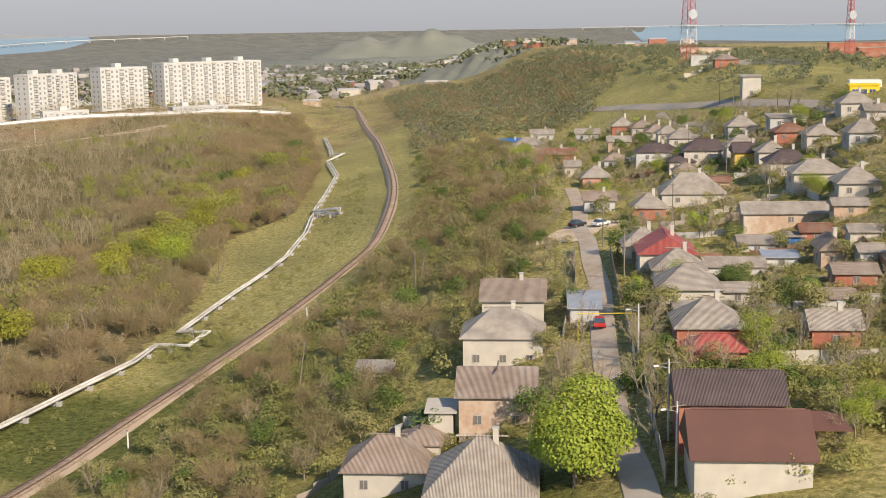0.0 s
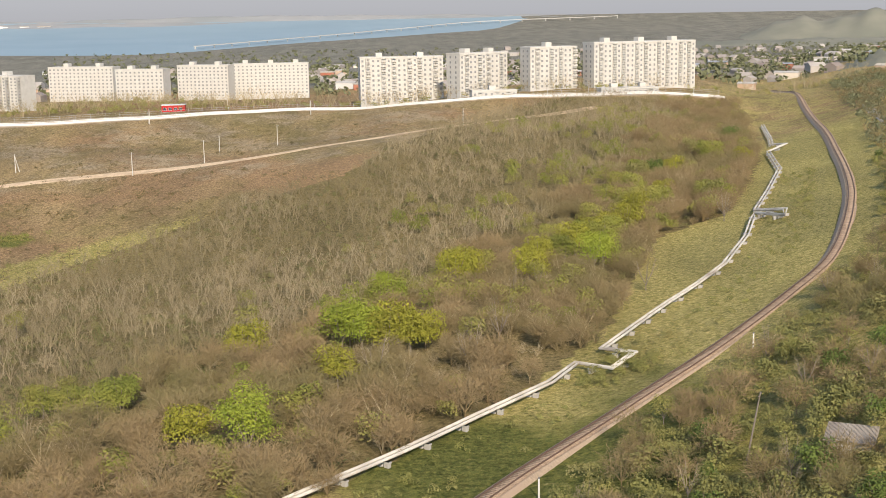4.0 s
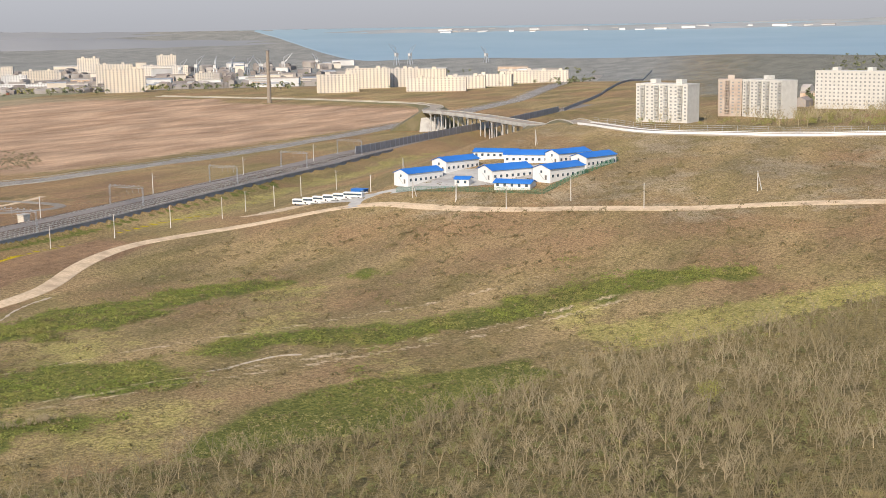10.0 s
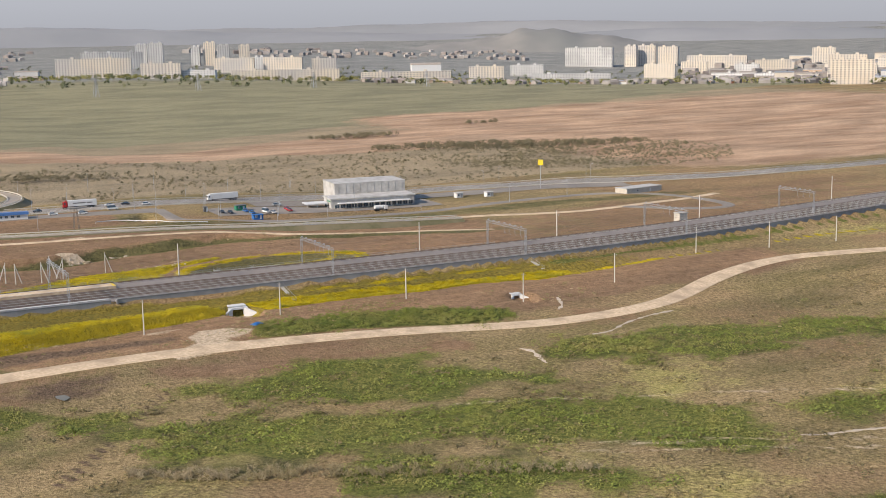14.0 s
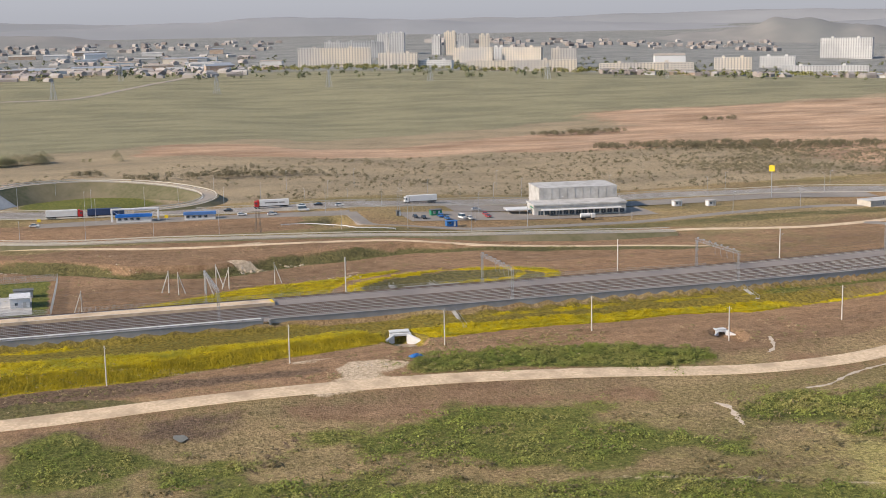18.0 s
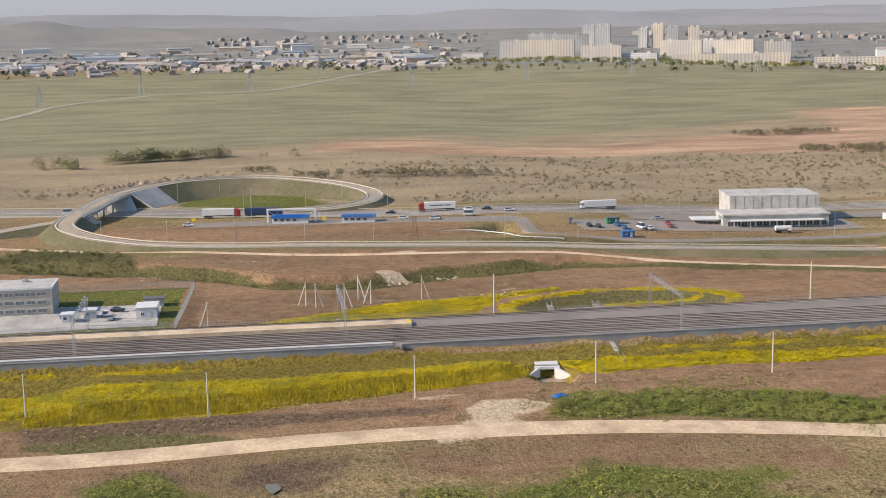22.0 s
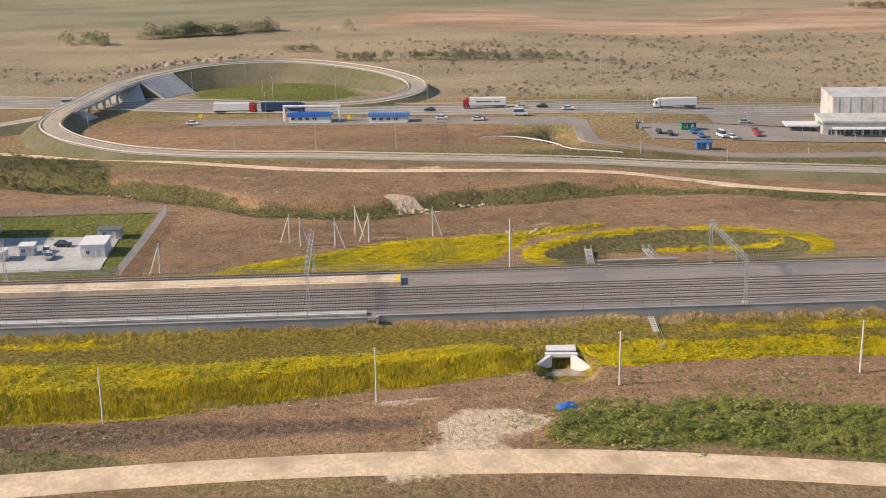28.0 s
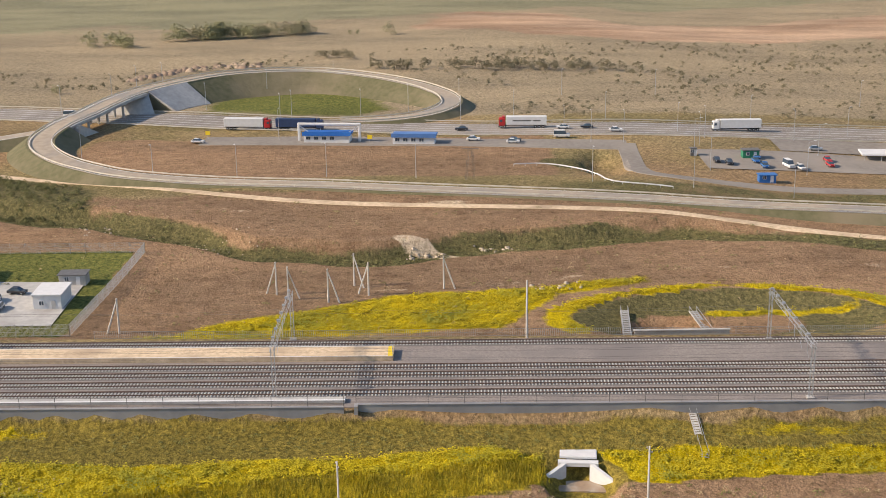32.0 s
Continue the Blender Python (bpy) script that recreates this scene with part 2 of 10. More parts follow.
def land(x, y):
    """Height of the ground, with the railway bank."""
    z = natural(x, y)
    d = np.abs(np.asarray(x, float) - rail_x(y))
    k = ss(y, -100, 100) * (1 - ss(y, 1500, 1700))
    bank = 1 - ss(d, 16.5, 30)
    z = z + k * bank * (rail_z(y) - z)
    # terrace at the foot of the bank, hollows of two culvert mouths, and a dug basin beyond the tracks
    x, y = np.asarray(x, float), np.asarray(y, float)
    side = x - rail_x(y)
    z = z - 1.9 * ss(side, 17.0 - ss(y, 277, 280), 18.0 - ss(y, 277, 280)) * (1 - ss(side, 18.5, 25)) * ss(y, 60, 90) * (1 - ss(y, 860, 920))
    step = ss(y, 186, 204) * (1 - ss(y, 301, 308)) * (1 - ss(side, bench(y), bench(y) + 6.5)) * (side > 0)
    z = np.where(side > 16.5, np.maximum(z, natural(x, y) * (1 - step) + 2.1 * step), z)
    z = z - 2.7 * (1 - ss(np.hypot((x + 408) / 9.0, (y - 313.5) / 6.6), 0.6, 1)) * (x > -417)
    z = z - 2.0 * (1 - ss(np.hypot((x + 385) / 8, (y - 404.5) / 5.5), 0.5, 1)) * (x > -392)
    z = z - 3.4 * (1 - ss(np.hypot((x + 606) / 21.0, (y - 341) / 7.5), 0.4, 1))
    rim = np.hypot((x + 482) / 17.5, (y - 353) / 37)
    z = z - (x < -462.5) * (2.0 * (1 - ss(rim, 0.62, 0.93)) + 2.8 * (1 - ss(np.hypot((x + 476.5) / 11.0, (y - 339.5) / 10.5), 0.72, 1)))
    return z


def gz(x, y):
    return float(land(x, y))


def curve(points, step=4.0):
    """A smooth line through points (x, y), sampled about every step metres."""
    P = [np.array(p, float) for p in points]
    P = [2 * P[0] - P[1]] + P + [2 * P[-1] - P[-2]]
    out = []
    for a, b, c, d in zip(P, P[1:], P[2:], P[3:]):
        n = max(2, int(np.linalg.norm(c - b) / step))
        for i in range(n):
            t = i / n
            out.append(0.5 * (2 * b + (c - a) * t + (2 * a - 5 * b + 4 * c - d) * t * t + (3 * b - a - 3 * c + d) * t ** 3))
    out.append(P[-2])
    return np.array(out)


def normals(line):
    t = np.gradient(line[:, :2], axis=0)
    t /= np.linalg.norm(t, axis=1)[:, None]
    return np.stack([-t[:, 1], t[:, 0]], 1)


# ---- building helpers ----
def part(name, bm, material, parent=None, label=""):
    """Links a bmesh as one mesh object under its parent."""
    me = bpy.data.meshes.new(name)
    bm.to_mesh(me)
    bm.free()
    me.materials.append(material)
    ob = new(name, me)
    ob.parent = parent
    if label:
        ob["label"] = label
    return ob


def shared(name, me, material, parent, m=None):
    ob = new(name, me)
    ob.parent = parent
    if m is not None:
        ob.matrix_basis = m
    return ob


def empty(name, m=None, label="", category="", group="", kind=""):
    ob = new(name)
    ob.empty_display_size = 0.5
    if m is not None:
        ob.matrix_basis = m
    return tagged(ob, label, category, group, kind)


def box(bm, x0, y0, z0, x1, y1, z1, bevel=0.0):
    v = [bm.verts.new(p) for p in ((x0, y0, z0), (x1, y0, z0), (x1, y1, z0), (x0, y1, z0), (x0, y0, z1), (x1, y0, z1), (x1, y1, z1), (x0, y1, z1))]
    fs = [bm.faces.new([v[i] for i in q]) for q in ((3, 2, 1, 0), (4, 5, 6, 7), (0, 1, 5, 4), (1, 2, 6, 5), (2, 3, 7, 6), (3, 0, 4, 7))]
    if bevel:
        bmesh.ops.bevel(bm, geom=list({e for f in fs for e in f.edges}), offset=bevel, segments=1, affect="EDGES")
    return bm


def boxes(*dims, bevel=0.0):
    bm = bmesh.new()
    for d in dims:
        box(bm, *d, bevel=bevel)
    return bm


def rod(bm, a, b, r0, r1=None, sides=6):
    """A tapered rod from a to b."""
    r1 = r0 if r1 is None else r1
    a, b = Vector(a), Vector(b)
    d = (b - a).normalized()
    s = d.orthogonal().normalized()
    t = d.cross(s)
    ring = [[bm.verts.new(p + (s * math.cos(k * math.tau / sides) + t * math.sin(k * math.tau / sides)) * r) for k in range(sides)] for p, r in ((a, r0), (b, r1))]
    for k in range(sides):
        j = (k + 1) % sides
        bm.faces.new((ring[0][k], ring[0][j], ring[1][j], ring[1][k]))
    bm.faces.new(ring[0][::-1])
    bm.faces.new(ring[1])
    return bm


def rods(*items, sides=6):
    bm = bmesh.new()
    for it in items:
        rod(bm, *it, sides=sides)
    return bm


def mesh_from(name, verts, faces, material, smooth=False):
    me = bpy.data.meshes.new(name)
    me.from_pydata([tuple(v) for v in verts], [], [tuple(f) for f in faces])
    me.materials.append(material)
    if smooth:
        me.shade_smooth()
    return me


def ribbon(name, line, offsets, heights, material, lift=0.0, z=None, parent=None):
    """A band along a line: one vertex row for each sideways offset, at a height over the ground (or over z)."""
    nrm = normals(line)
    verts, k = [], len(offsets)
    for i, (p, n) in enumerate(zip(line, nrm)):
        for o, h in zip(offsets, heights):
            x, y = p[0] + n[0] * o, p[1] + n[1] * o
            verts.append((x, y, (gz(x, y) if z is None else z[i]) + h + lift))
    faces = [(i * k + j, i * k + j + 1, (i + 1) * k + j + 1, (i + 1) * k + j) for i in range(len(line) - 1) for j in range(k - 1)]
    me = mesh_from(name, verts, faces, material)
    ob = new(name, me)
    ob.parent = parent
    return ob


def road(name, points, width, material, label, category="road", lift=0.14, step=4.0, thick=0.5):
    line = curve(points, step)
    w = width / 2
    ob = ribbon(name, line, (w + 0.3, w, w * 0.5, 0, -w * 0.5, -w, -w - 0.3), (-thick, 0, 0.02, 0.04, 0.02, 0, -thick), material, lift)
    return tagged(ob, label, category, kind="structure"), line


# ---- ground ----
def make_ground():
    cx, cy = -150.0, 300.0
    rad = [0.0]
    while rad[-1] < 4850:
        r = rad[-1]
        rad.append(r + (1.8 if 236 < r < 405 else 3.0 if 405 <= r < 500 else max(2.8, r * 0.0125)))
    rad = np.array(rad[1:])
    ang = np.radians(np.concatenate([np.arange(145, 215, 0.3), np.arange(215, 505, 0.64)]))
    na = len(ang)
    X = cx + rad[:, None] * np.cos(ang)
    Y = cy + rad[:, None] * np.sin(ang)
    Z = land(X, Y)
    nr = len(rad)
    V = np.stack([X.ravel(), Y.ravel(), Z.ravel()], 1)
    V = np.vstack([V, [[cx, cy, gz(cx, cy)]]])
    i, j = np.meshgrid(np.arange(nr - 1), np.arange(na), indexing="ij")
    j2 = (j + 1) % na
    Q = np.stack([i * na + j, (i + 1) * na + j, (i + 1) * na + j2, i * na + j2], -1).reshape(-1, 4)
    me = bpy.data.meshes.new("ground")
    tri = [(nr * na, k, (k + 1) % na) for k in range(na)]
    me.from_pydata(V.tolist(), [], Q.tolist() + tri)
    me.shade_smooth()
    cov = cover(V[:, 0], V[:, 1])
    for name, w in cov.items():
        a = me.attributes.new(name, "FLOAT", "POINT")
        a.data.foreach_set("value", np.asarray(w, np.float32))
    me.materials.append(ground_material(list(cov)))
    return tagged(new("ground", me), "steppe ground with dry grass, green patches and bare soil", "ground", kind="structure")


def wob(x, y, s, k=0.0):
    return np.sin(x * s + k) * np.cos(y * s * 1.17 + 2 * k) + 0.5 * np.sin(x * s * 2.3 + y * s * 1.1 + k)


def inside(x, y, poly):
    """1 inside a polygon, 0 outside."""
    x, y = np.asarray(x, float), np.asarray(y, float)
    hit = np.zeros(x.shape, bool)
    for (ax, ay), (bx, by) in zip(poly, poly[1:] + poly[:1]):
        c = (ay > y) != (by > y)
        hit ^= c & (x < (bx - ax) * (y - ay) / ((by - ay) or 1e-9) + ax)
    return hit


def blob(x, y, cx, cy, rx, ry, deg, rough=0.25):
    """A soft-edged, uneven patch."""
    c, s = math.cos(radians(deg)), math.sin(radians(deg))
    a, b = (x - cx) * c + (y - cy) * s, -(x - cx) * s + (y - cy) * c
    d = np.hypot(a / rx, b / ry) + rough * 0.5 * wob(x, y, 0.11) + rough * 0.4 * wob(x, y, 0.31, 1.0)
    return 1 - ss(d, 0.85, 1.12)


WOOD = [(-200, 285), (-150, 350), (-135, 430), (-88, 485), (-40, 530), (0, 550), (62, 705), (129, 785), (223, 760), (162, 530), (118, 420), (91, 400), (72, 345), (58, 300), (32, 250), (-6, 205), (-90, 200), (-200, 240)]
# drifts of green scrub on the steppe
DRIFTS = ([(-336, 270), (-345, 273), (-342, 289), (-350, 309), (-346, 334), (-340, 349), (-330, 341), (-320, 352), (-306, 363), (-295, 357), (-308, 344), (-297, 328), (-307, 306), (-322, 290)],
          [(-328, 374), (-336, 382), (-334, 400), (-315, 405), (-296, 391), (-307, 387), (-320, 374)],
          [(-358, 204), (-361, 218), (-347, 232), (-337, 236), (-322, 226), (-326, 204)],
          [(-336, 238), (-335, 251), (-329, 259), (-320, 253), (-317, 230)],
          [(-314, 248), (-318, 261), (-309, 283), (-299, 298), (-295, 317), (-286, 335), (-279, 348), (-272, 340), (-290, 290), (-306, 250)],
          [(-293, 333), (-277, 347), (-271, 364), (-252, 377), (-231, 373), (-220, 364), (-228, 348), (-244, 340), (-246, 323), (-265, 316), (-270, 299), (-270, 280), (-282, 262), (-287, 245), (-302, 250), (-297, 279), (-290, 310)],
          [(-266, 290), (-248, 305), (-227, 327), (-214, 329), (-212, 321), (-223, 309), (-219, 298), (-233, 288), (-240, 276), (-258, 275)],
          [(-250, 380), (-245, 392), (-239, 411), (-228, 430), (-210, 442), (-195, 471), (-178, 497), (-159, 525), (-112, 535), (-114, 525), (-140, 506), (-163, 482), (-172, 464), (-192, 438), (-194, 422), (-222, 408), (-230, 390)],
          [(-330, 374), (-330, 402), (-334, 424), (-323, 448), (-314, 480), (-300, 498), (-278, 497), (-289, 472), (-295, 446), (-286, 430), (-290, 407), (-311, 397)],
          [(-269, 506), (-264, 515), (-249, 510), (-256, 501)])
DRIFT_PALE = ([(-180, 310), (-186, 322), (-190, 350), (-189, 368), (-182, 386), (-168, 400), (-153, 424), (-135, 408), (-131, 376), (-147, 345), (-157, 322), (-170, 308)],
              [(-157, 458), (-126, 489), (-87, 519), (-52, 527), (-56, 495), (-91, 458), (-127, 437)])
REEDS = [(-937, 277), (-985, 290), (-1011, 308), (-1006, 362), (-957, 400), (-960, 450), (-985, 505), (-1022, 600), (-1050, 690), (-1052, 780), (-1060, 900), (-1115, 1097), (-1130, 1197), (-1085, 1340), (-1040, 1380),
         (-853, 1167), (-835, 1066), (-737, 880), (-700, 790), (-793, 842), (-836, 800), (-874, 718), (-884, 577), (-913, 510), (-890, 452), (-885, 398), (-905, 350), (-933, 318)]
DITCH = [(-379, 306), (-386, 309), (-391, 338), (-387, 364), (-374, 391), (-366, 390), (-365, 368), (-374, 333), (-376, 309)]
HOLLOW = [(-606, 158), (-578, 196), (-556, 200), (-557, 182), (-566, 160), (-585, 140)]
RAPE_BED = [(-466, 229), (-481, 245), (-496, 279), (-499, 287), (-500, 302), (-506.5, 338), (-503, 339.5), (-497, 318), (-489, 312), (-477, 305), (-475, 267), (-466, 236)]


def soft_poly(x, y, poly, soft=6.0):
    """1 well inside a polygon, 0 outside, 0.5 on its edge."""
    d = np.full(np.shape(x), 1e9)
    for (ax, ay), (bx, by) in zip(poly, poly[1:] + poly[:1]):
        t = np.clip(((x - ax) * (bx - ax) + (y - ay) * (by - ay)) / ((bx - ax) ** 2 + (by - ay) ** 2), 0, 1)
        d = np.minimum(d, np.hypot(x - ax - t * (bx - ax), y - ay - t * (by - ay)))
    return np.clip(0.5 + np.where(inside(x, y, poly), d, -d) / (2 * soft), 0, 1)


def cover(x, y):
    """How much of each kind of ground lies at a place."""
    d = x - rail_x(y)
    e1, e2 = wob(x, y, 0.05), wob(x, y, 0.17, 2.0)
    edge = 2.5 * e1 + 1.2 * e2
    u = x - 0.35 * (y - 230)
    near = ss(y, 40, 120) * (1 - ss(y, 425, 455))
    r = np.hypot(x + 50, y - 150)
    az = np.degrees(np.arctan2(-(x + 50), y - 150))
    # rape in bloom: a belt at the foot of the bank, and beds beyond the tracks
    hi = np.interp(y, [214, 243, 265, 281, 295, 303, 320, 350, 380], [29.5, 32, 31, 29.5, 26.5, 26, 25.4, 25.2, 26])
    lo = np.where(y < 309, bench(y), np.interp(y, [309, 320, 328, 343, 363, 380, 402, 424, 442], [35, 35, 34, 31.5, 31, 33, 30, 34, 33]))
    foot = np.where(y < 309, bench(y) + 7.5, lo)
    rape = ss(d + 0.35 * edge, hi - 0.8, hi + 0.8) * (1 - ss(d + 0.15 * edge, lo - 0.6, lo + 1.2)) * near
    stalk = 0.95 * ss(d + 0.15 * edge, lo - 0.6, lo + 1.2) * (1 - ss(d + 0.3 * edge, foot - 1.0, foot + 0.8)) * ss(y, 186, 204) * (1 - ss(y, 306, 310))
    rape = np.maximum(rape, (0.42 + 0.2 * ss(e2, -0.4, 0.8)) * ss(d, 17.5, 19) * (1 - ss(d, 20.5, 25)) * near * np.maximum(1 - ss(y, 215, 250), ss(y, 325, 350)))
    rape = np.maximum(rape, soft_poly(x, y, RAPE_BED, 2.5))
    rim = np.hypot((x + 482) / 17.5, (y - 353) / 37) + 0.02 * e2
    rape = np.maximum(rape, (0.80 + 0.25 * e2) * ss(rim, 0.86, 0.93) * (1 - ss(rim, 1.02, 1.10)) * (x < -474))
    rape = np.maximum(rape, (0.72 + 0.2 * e2) * (1 - ss(np.abs(x + 487.5), 1.0, 2.6)) * ss(y, 345, 350) * (1 - ss(y, 378, 384)))
    thin = np.interp(y, [430, 492, 540, 574, 600, 615, 630, 676], [33, 29.6, 30.2, 31, 37, 41, 45, 39])
    rape = np.maximum(rape, (0.62 + 0.3 * e1) * (1 - ss(np.abs(d - thin + 0.2 * edge), 0.8, 2.0)) * ss(y, 425, 445) * (1 - ss(y, 660, 690)))
    rape = rape * ss(np.hypot((x + 408) / 9, (y - 313.5) / 8), 0.8, 1.2) 
    soil = ss(d + 0.4 * edge, foot - 1, foot + 1) * (1 - ss(d + 2 * edge, 58, 74)) * ss(y, 40, 120) * (1 - ss(y, 500, 560))
    soil = np.maximum(soil, ss(-d + edge, 24, 32) * (1 - ss(-d + 2 * edge, 118, 132)) * ss(y, 60, 140) * (1 - ss(y, 430, 520)))
    soil = np.maximum(soil, 0.95 * ss(-x + 0.5 * edge, 588, 594) * (1 - ss(-x, 646, 650)) * ss(y, 172, 186) * (1 - ss(y, 322, 332)))
    soil = np.maximum(soil, blob(x, y, -398, 465, 40, 13, 80) * 0.9)
    soil = np.maximum(soil, 0.5 * ss(-d + edge, 24, 32) * (1 - ss(-d + 2 * edge, 90, 120)) * ss(y, 400, 480) * (1 - ss(y, 700, 800)))
    soil = np.maximum(soil, 0.42 + 0.1 * e1 - 1.0 * (1 - ss(-x, 325, 350)) - ss(-x, 395, 410) - ss(y, 420, 460))
    gully = np.abs(x - gully_x(y))
    weed = 0.85 * (1 - ss(gully + 0.5 * edge, 2.5, 6.5)) * ss(y, 60, 140) * (1 - ss(y, 430, 520))
    weed = np.maximum(weed, 0.9 * soft_poly(x, y, HOLLOW, 8))
    bank = 0.8 * ss(d, 16.5, 18) * (1 - ss(d, foot, foot + 1)) * ss(y, 60, 120) * (1 - ss(y, 420, 520))
    weed = np.maximum(weed, 0.8 * ss(rim, 0.3, 0.5) * (1 - ss(rim, 0.85, 0.95)) * ss(np.hypot((x + 476.5) / 11.0, (y - 339.5) / 10.5), 0.9, 1.1) * (x < -466))
    weed = np.maximum(weed, 0.55 * ss(-x, 558, 566) * (1 - ss(-x, 575, 582)) * ss(y, 300, 340) * (1 - ss(y, 600, 700)))
    grass = 0.95 * ss(-x, 473, 474.5) * (1 - ss(-x, 529, 531)) * (1 - ss(y + 0.05 * (x + 500), 216, 218))
    for p in DRIFTS:
        grass = np.maximum(grass, soft_poly(x, y, p, 9) + 0.16 * e2 - 0.08)
    grass = np.maximum(grass, (0.75 + 0.3 * e2) * ss(d, 17.5, 19) * (1 - ss(d + 0.6 * edge, 21.5, 24)) * ss(y, 425, 450) * (1 - ss(y, 700, 800)))
    grass = np.maximum(grass, (0.5 + 0.2 * e1) * ss(u, -12, 5) * (1 - ss(y, 225, 300)) * (1 - ss(x, 55, 75)))
    grass = np.maximum(grass, soft_poly(x, y, DITCH, 4))
    grass = np.maximum(grass, 0.95 * soft_poly(x, y, DRIFT_PALE[0], 5))
    weed = np.maximum(weed, (0.36 + 0.16 * e1 + 0.12 * e2) * soft_poly(x, y, [(-344, 194), (-352, 240), (-352, 278), (-344, 323), (-324, 360), (-293, 372), (-257, 372), (-221, 346), (-293, 192)], 12))
    meadow = 0.8 * soft_poly(x, y, DRIFT_PALE[1], 12)
    meadow = np.maximum(meadow, 0.8 * ss(u, -12, 20) * (1 - 0.45 * ss(y, 520, 640)))
    meadow = np.maximum(meadow, 0.27 + 0.2 * e1 - ss(-x, 330, 345) - (1 - ss(-x, 120, 160)) - ss(y, 480, 560))
    meadow = np.maximum(meadow, 0.5 * ss(d + edge, 20, 30) * (1 - ss(d + edge, 40, 60)) * ss(y, 520, 600) * (1 - ss(y, 900, 1000)))
    lim = 905 + 0.30 * (y - 250) + 14 * e1
    plain = 0.95 * ss(-x - lim, 60, 120) * (1 - ss(-x - lim, 900, 1200))
    heath = (0.36 + 0.14 * e1 + 0.06 * e2) * ss(y, 560, 610) * (1 - ss(y, 800, 830)) * ss(x, -335, -310) * (1 - ss(x, 60, 120))
    heath = np.maximum(heath, 0.9 * ss(-x, 672, 700) * (1 - ss(r, 1500, 1900)) * ss(az, 35, 48))
    grass = np.maximum(grass, 0.7 * soft_poly(x, y, [(-690, 205), (-735, 205), (-742, 235), (-735, 262), (-700, 280), (-688, 260)], 6))
    reed = soft_poly(x, y, REEDS, 11) + 0.10 * e2 + 0.08 * e1
    reed = np.maximum(reed, 0.9 * ss(y, 640, 760) * ss(-x, 620, 680) * (1 - ss(-x, 1150, 1250)) * (1 - ss(y, 1250, 1400)))
    wood = inside(x, y, WOOD) * 0.95
    pale = soft_poly(x, y, [(-366.4, 278), (-375.3, 283.5), (-379.3, 288.3), (-384.8, 288), (-389.5, 293), (-389, 302), (-385, 309), (-380.6, 303.1), (-379.4, 297), (-375.5, 298.5), (-373.3, 304), (-370, 302)], 1.8)
    pale = np.maximum(pale, blob(x, y, -372, 625, 26, 7, 55, 0.3))
    pale = np.maximum(pale, 0.7 * blob(x, y, -529, 287, 8, 2.5, 70, 0.4))
    # south wall of the drain cutting: its shade is painted as dark weed cover
    weed = np.maximum(weed, 0.85 * blob(x, y, -606, 333, 11, 6, 60, 0.2))
    weed = np.maximum(weed, 0.62 * blob(x, y, -378, 212, 30, 5, 84, 0.3))
    pale = np.maximum(pale, (0.36 + 0.14 * e2) * (1 - ss(np.abs(d - 47 - 0.5 * edge), 0.5, 3.0)) * ss(y, 200, 230) * (1 - ss(y, 300, 315)))
    pale = np.maximum(pale, (0.30 + 0.12 * e2) * (1 - ss(np.abs(d + 62 + 0.12 * (y - 300) - edge), 0.5, 3.0)) * ss(y, 225, 250) * (1 - ss(y, 380, 420)))
    pale = np.maximum(pale, (0.32 + 0.12 * e2) * (1 - ss(np.abs(x + 556 + edge), 0.5, 4.0)) * ss(y, 215, 240) * (1 - ss(y, 300, 330)))
    for off in (-208, -201, -252):
        pale = np.maximum(pale, (0.44 + 0.08 * e2) * (1 - ss(np.abs(x - off - 0.55 * (y - 400)), 0.8, 3.2)) * ss(y, 310, 330) * (1 - ss(y, 500, 540)))
    mud = soft_poly(x, y, [(-393, 188), (-391, 221), (-390, 250), (-387, 284), (-384, 284), (-383, 250), (-381, 228), (-382, 190)], 4)
    mud = np.maximum(mud, 0.55 * soft_poly(x, y, [(-364, 196), (-366, 230), (-362, 262), (-350, 262), (-345, 246), (-344, 236), (-352, 232), (-352, 200)], 5) + 0.15 * e2)
    soil = np.maximum(soil, 0.8 * soft_poly(x, y, [(-364, 268), (-359, 290), (-354, 314), (-352, 346), (-350, 364), (-339, 359), (-346, 334), (-347, 290), (-352, 268)], 5))
    along = np.interp(x, [-346, -332, -315, -295, -278], [271, 260.4, 249.4, 236.3, 226])
    mud = np.maximum(mud, 0.75 * (1 - ss(np.abs(np.abs(y - along) - 1.1), 0.3, 1.0)) * ss(-x, 277, 282) * (1 - ss(-x, 342, 346)))
    # beyond the near land the cover fades to haze-tinted far and suburb ground
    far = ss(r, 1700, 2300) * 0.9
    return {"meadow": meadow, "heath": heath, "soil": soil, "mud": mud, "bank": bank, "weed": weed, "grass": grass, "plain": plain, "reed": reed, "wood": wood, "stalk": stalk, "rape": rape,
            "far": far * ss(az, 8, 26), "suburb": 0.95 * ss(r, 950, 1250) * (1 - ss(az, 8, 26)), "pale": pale}


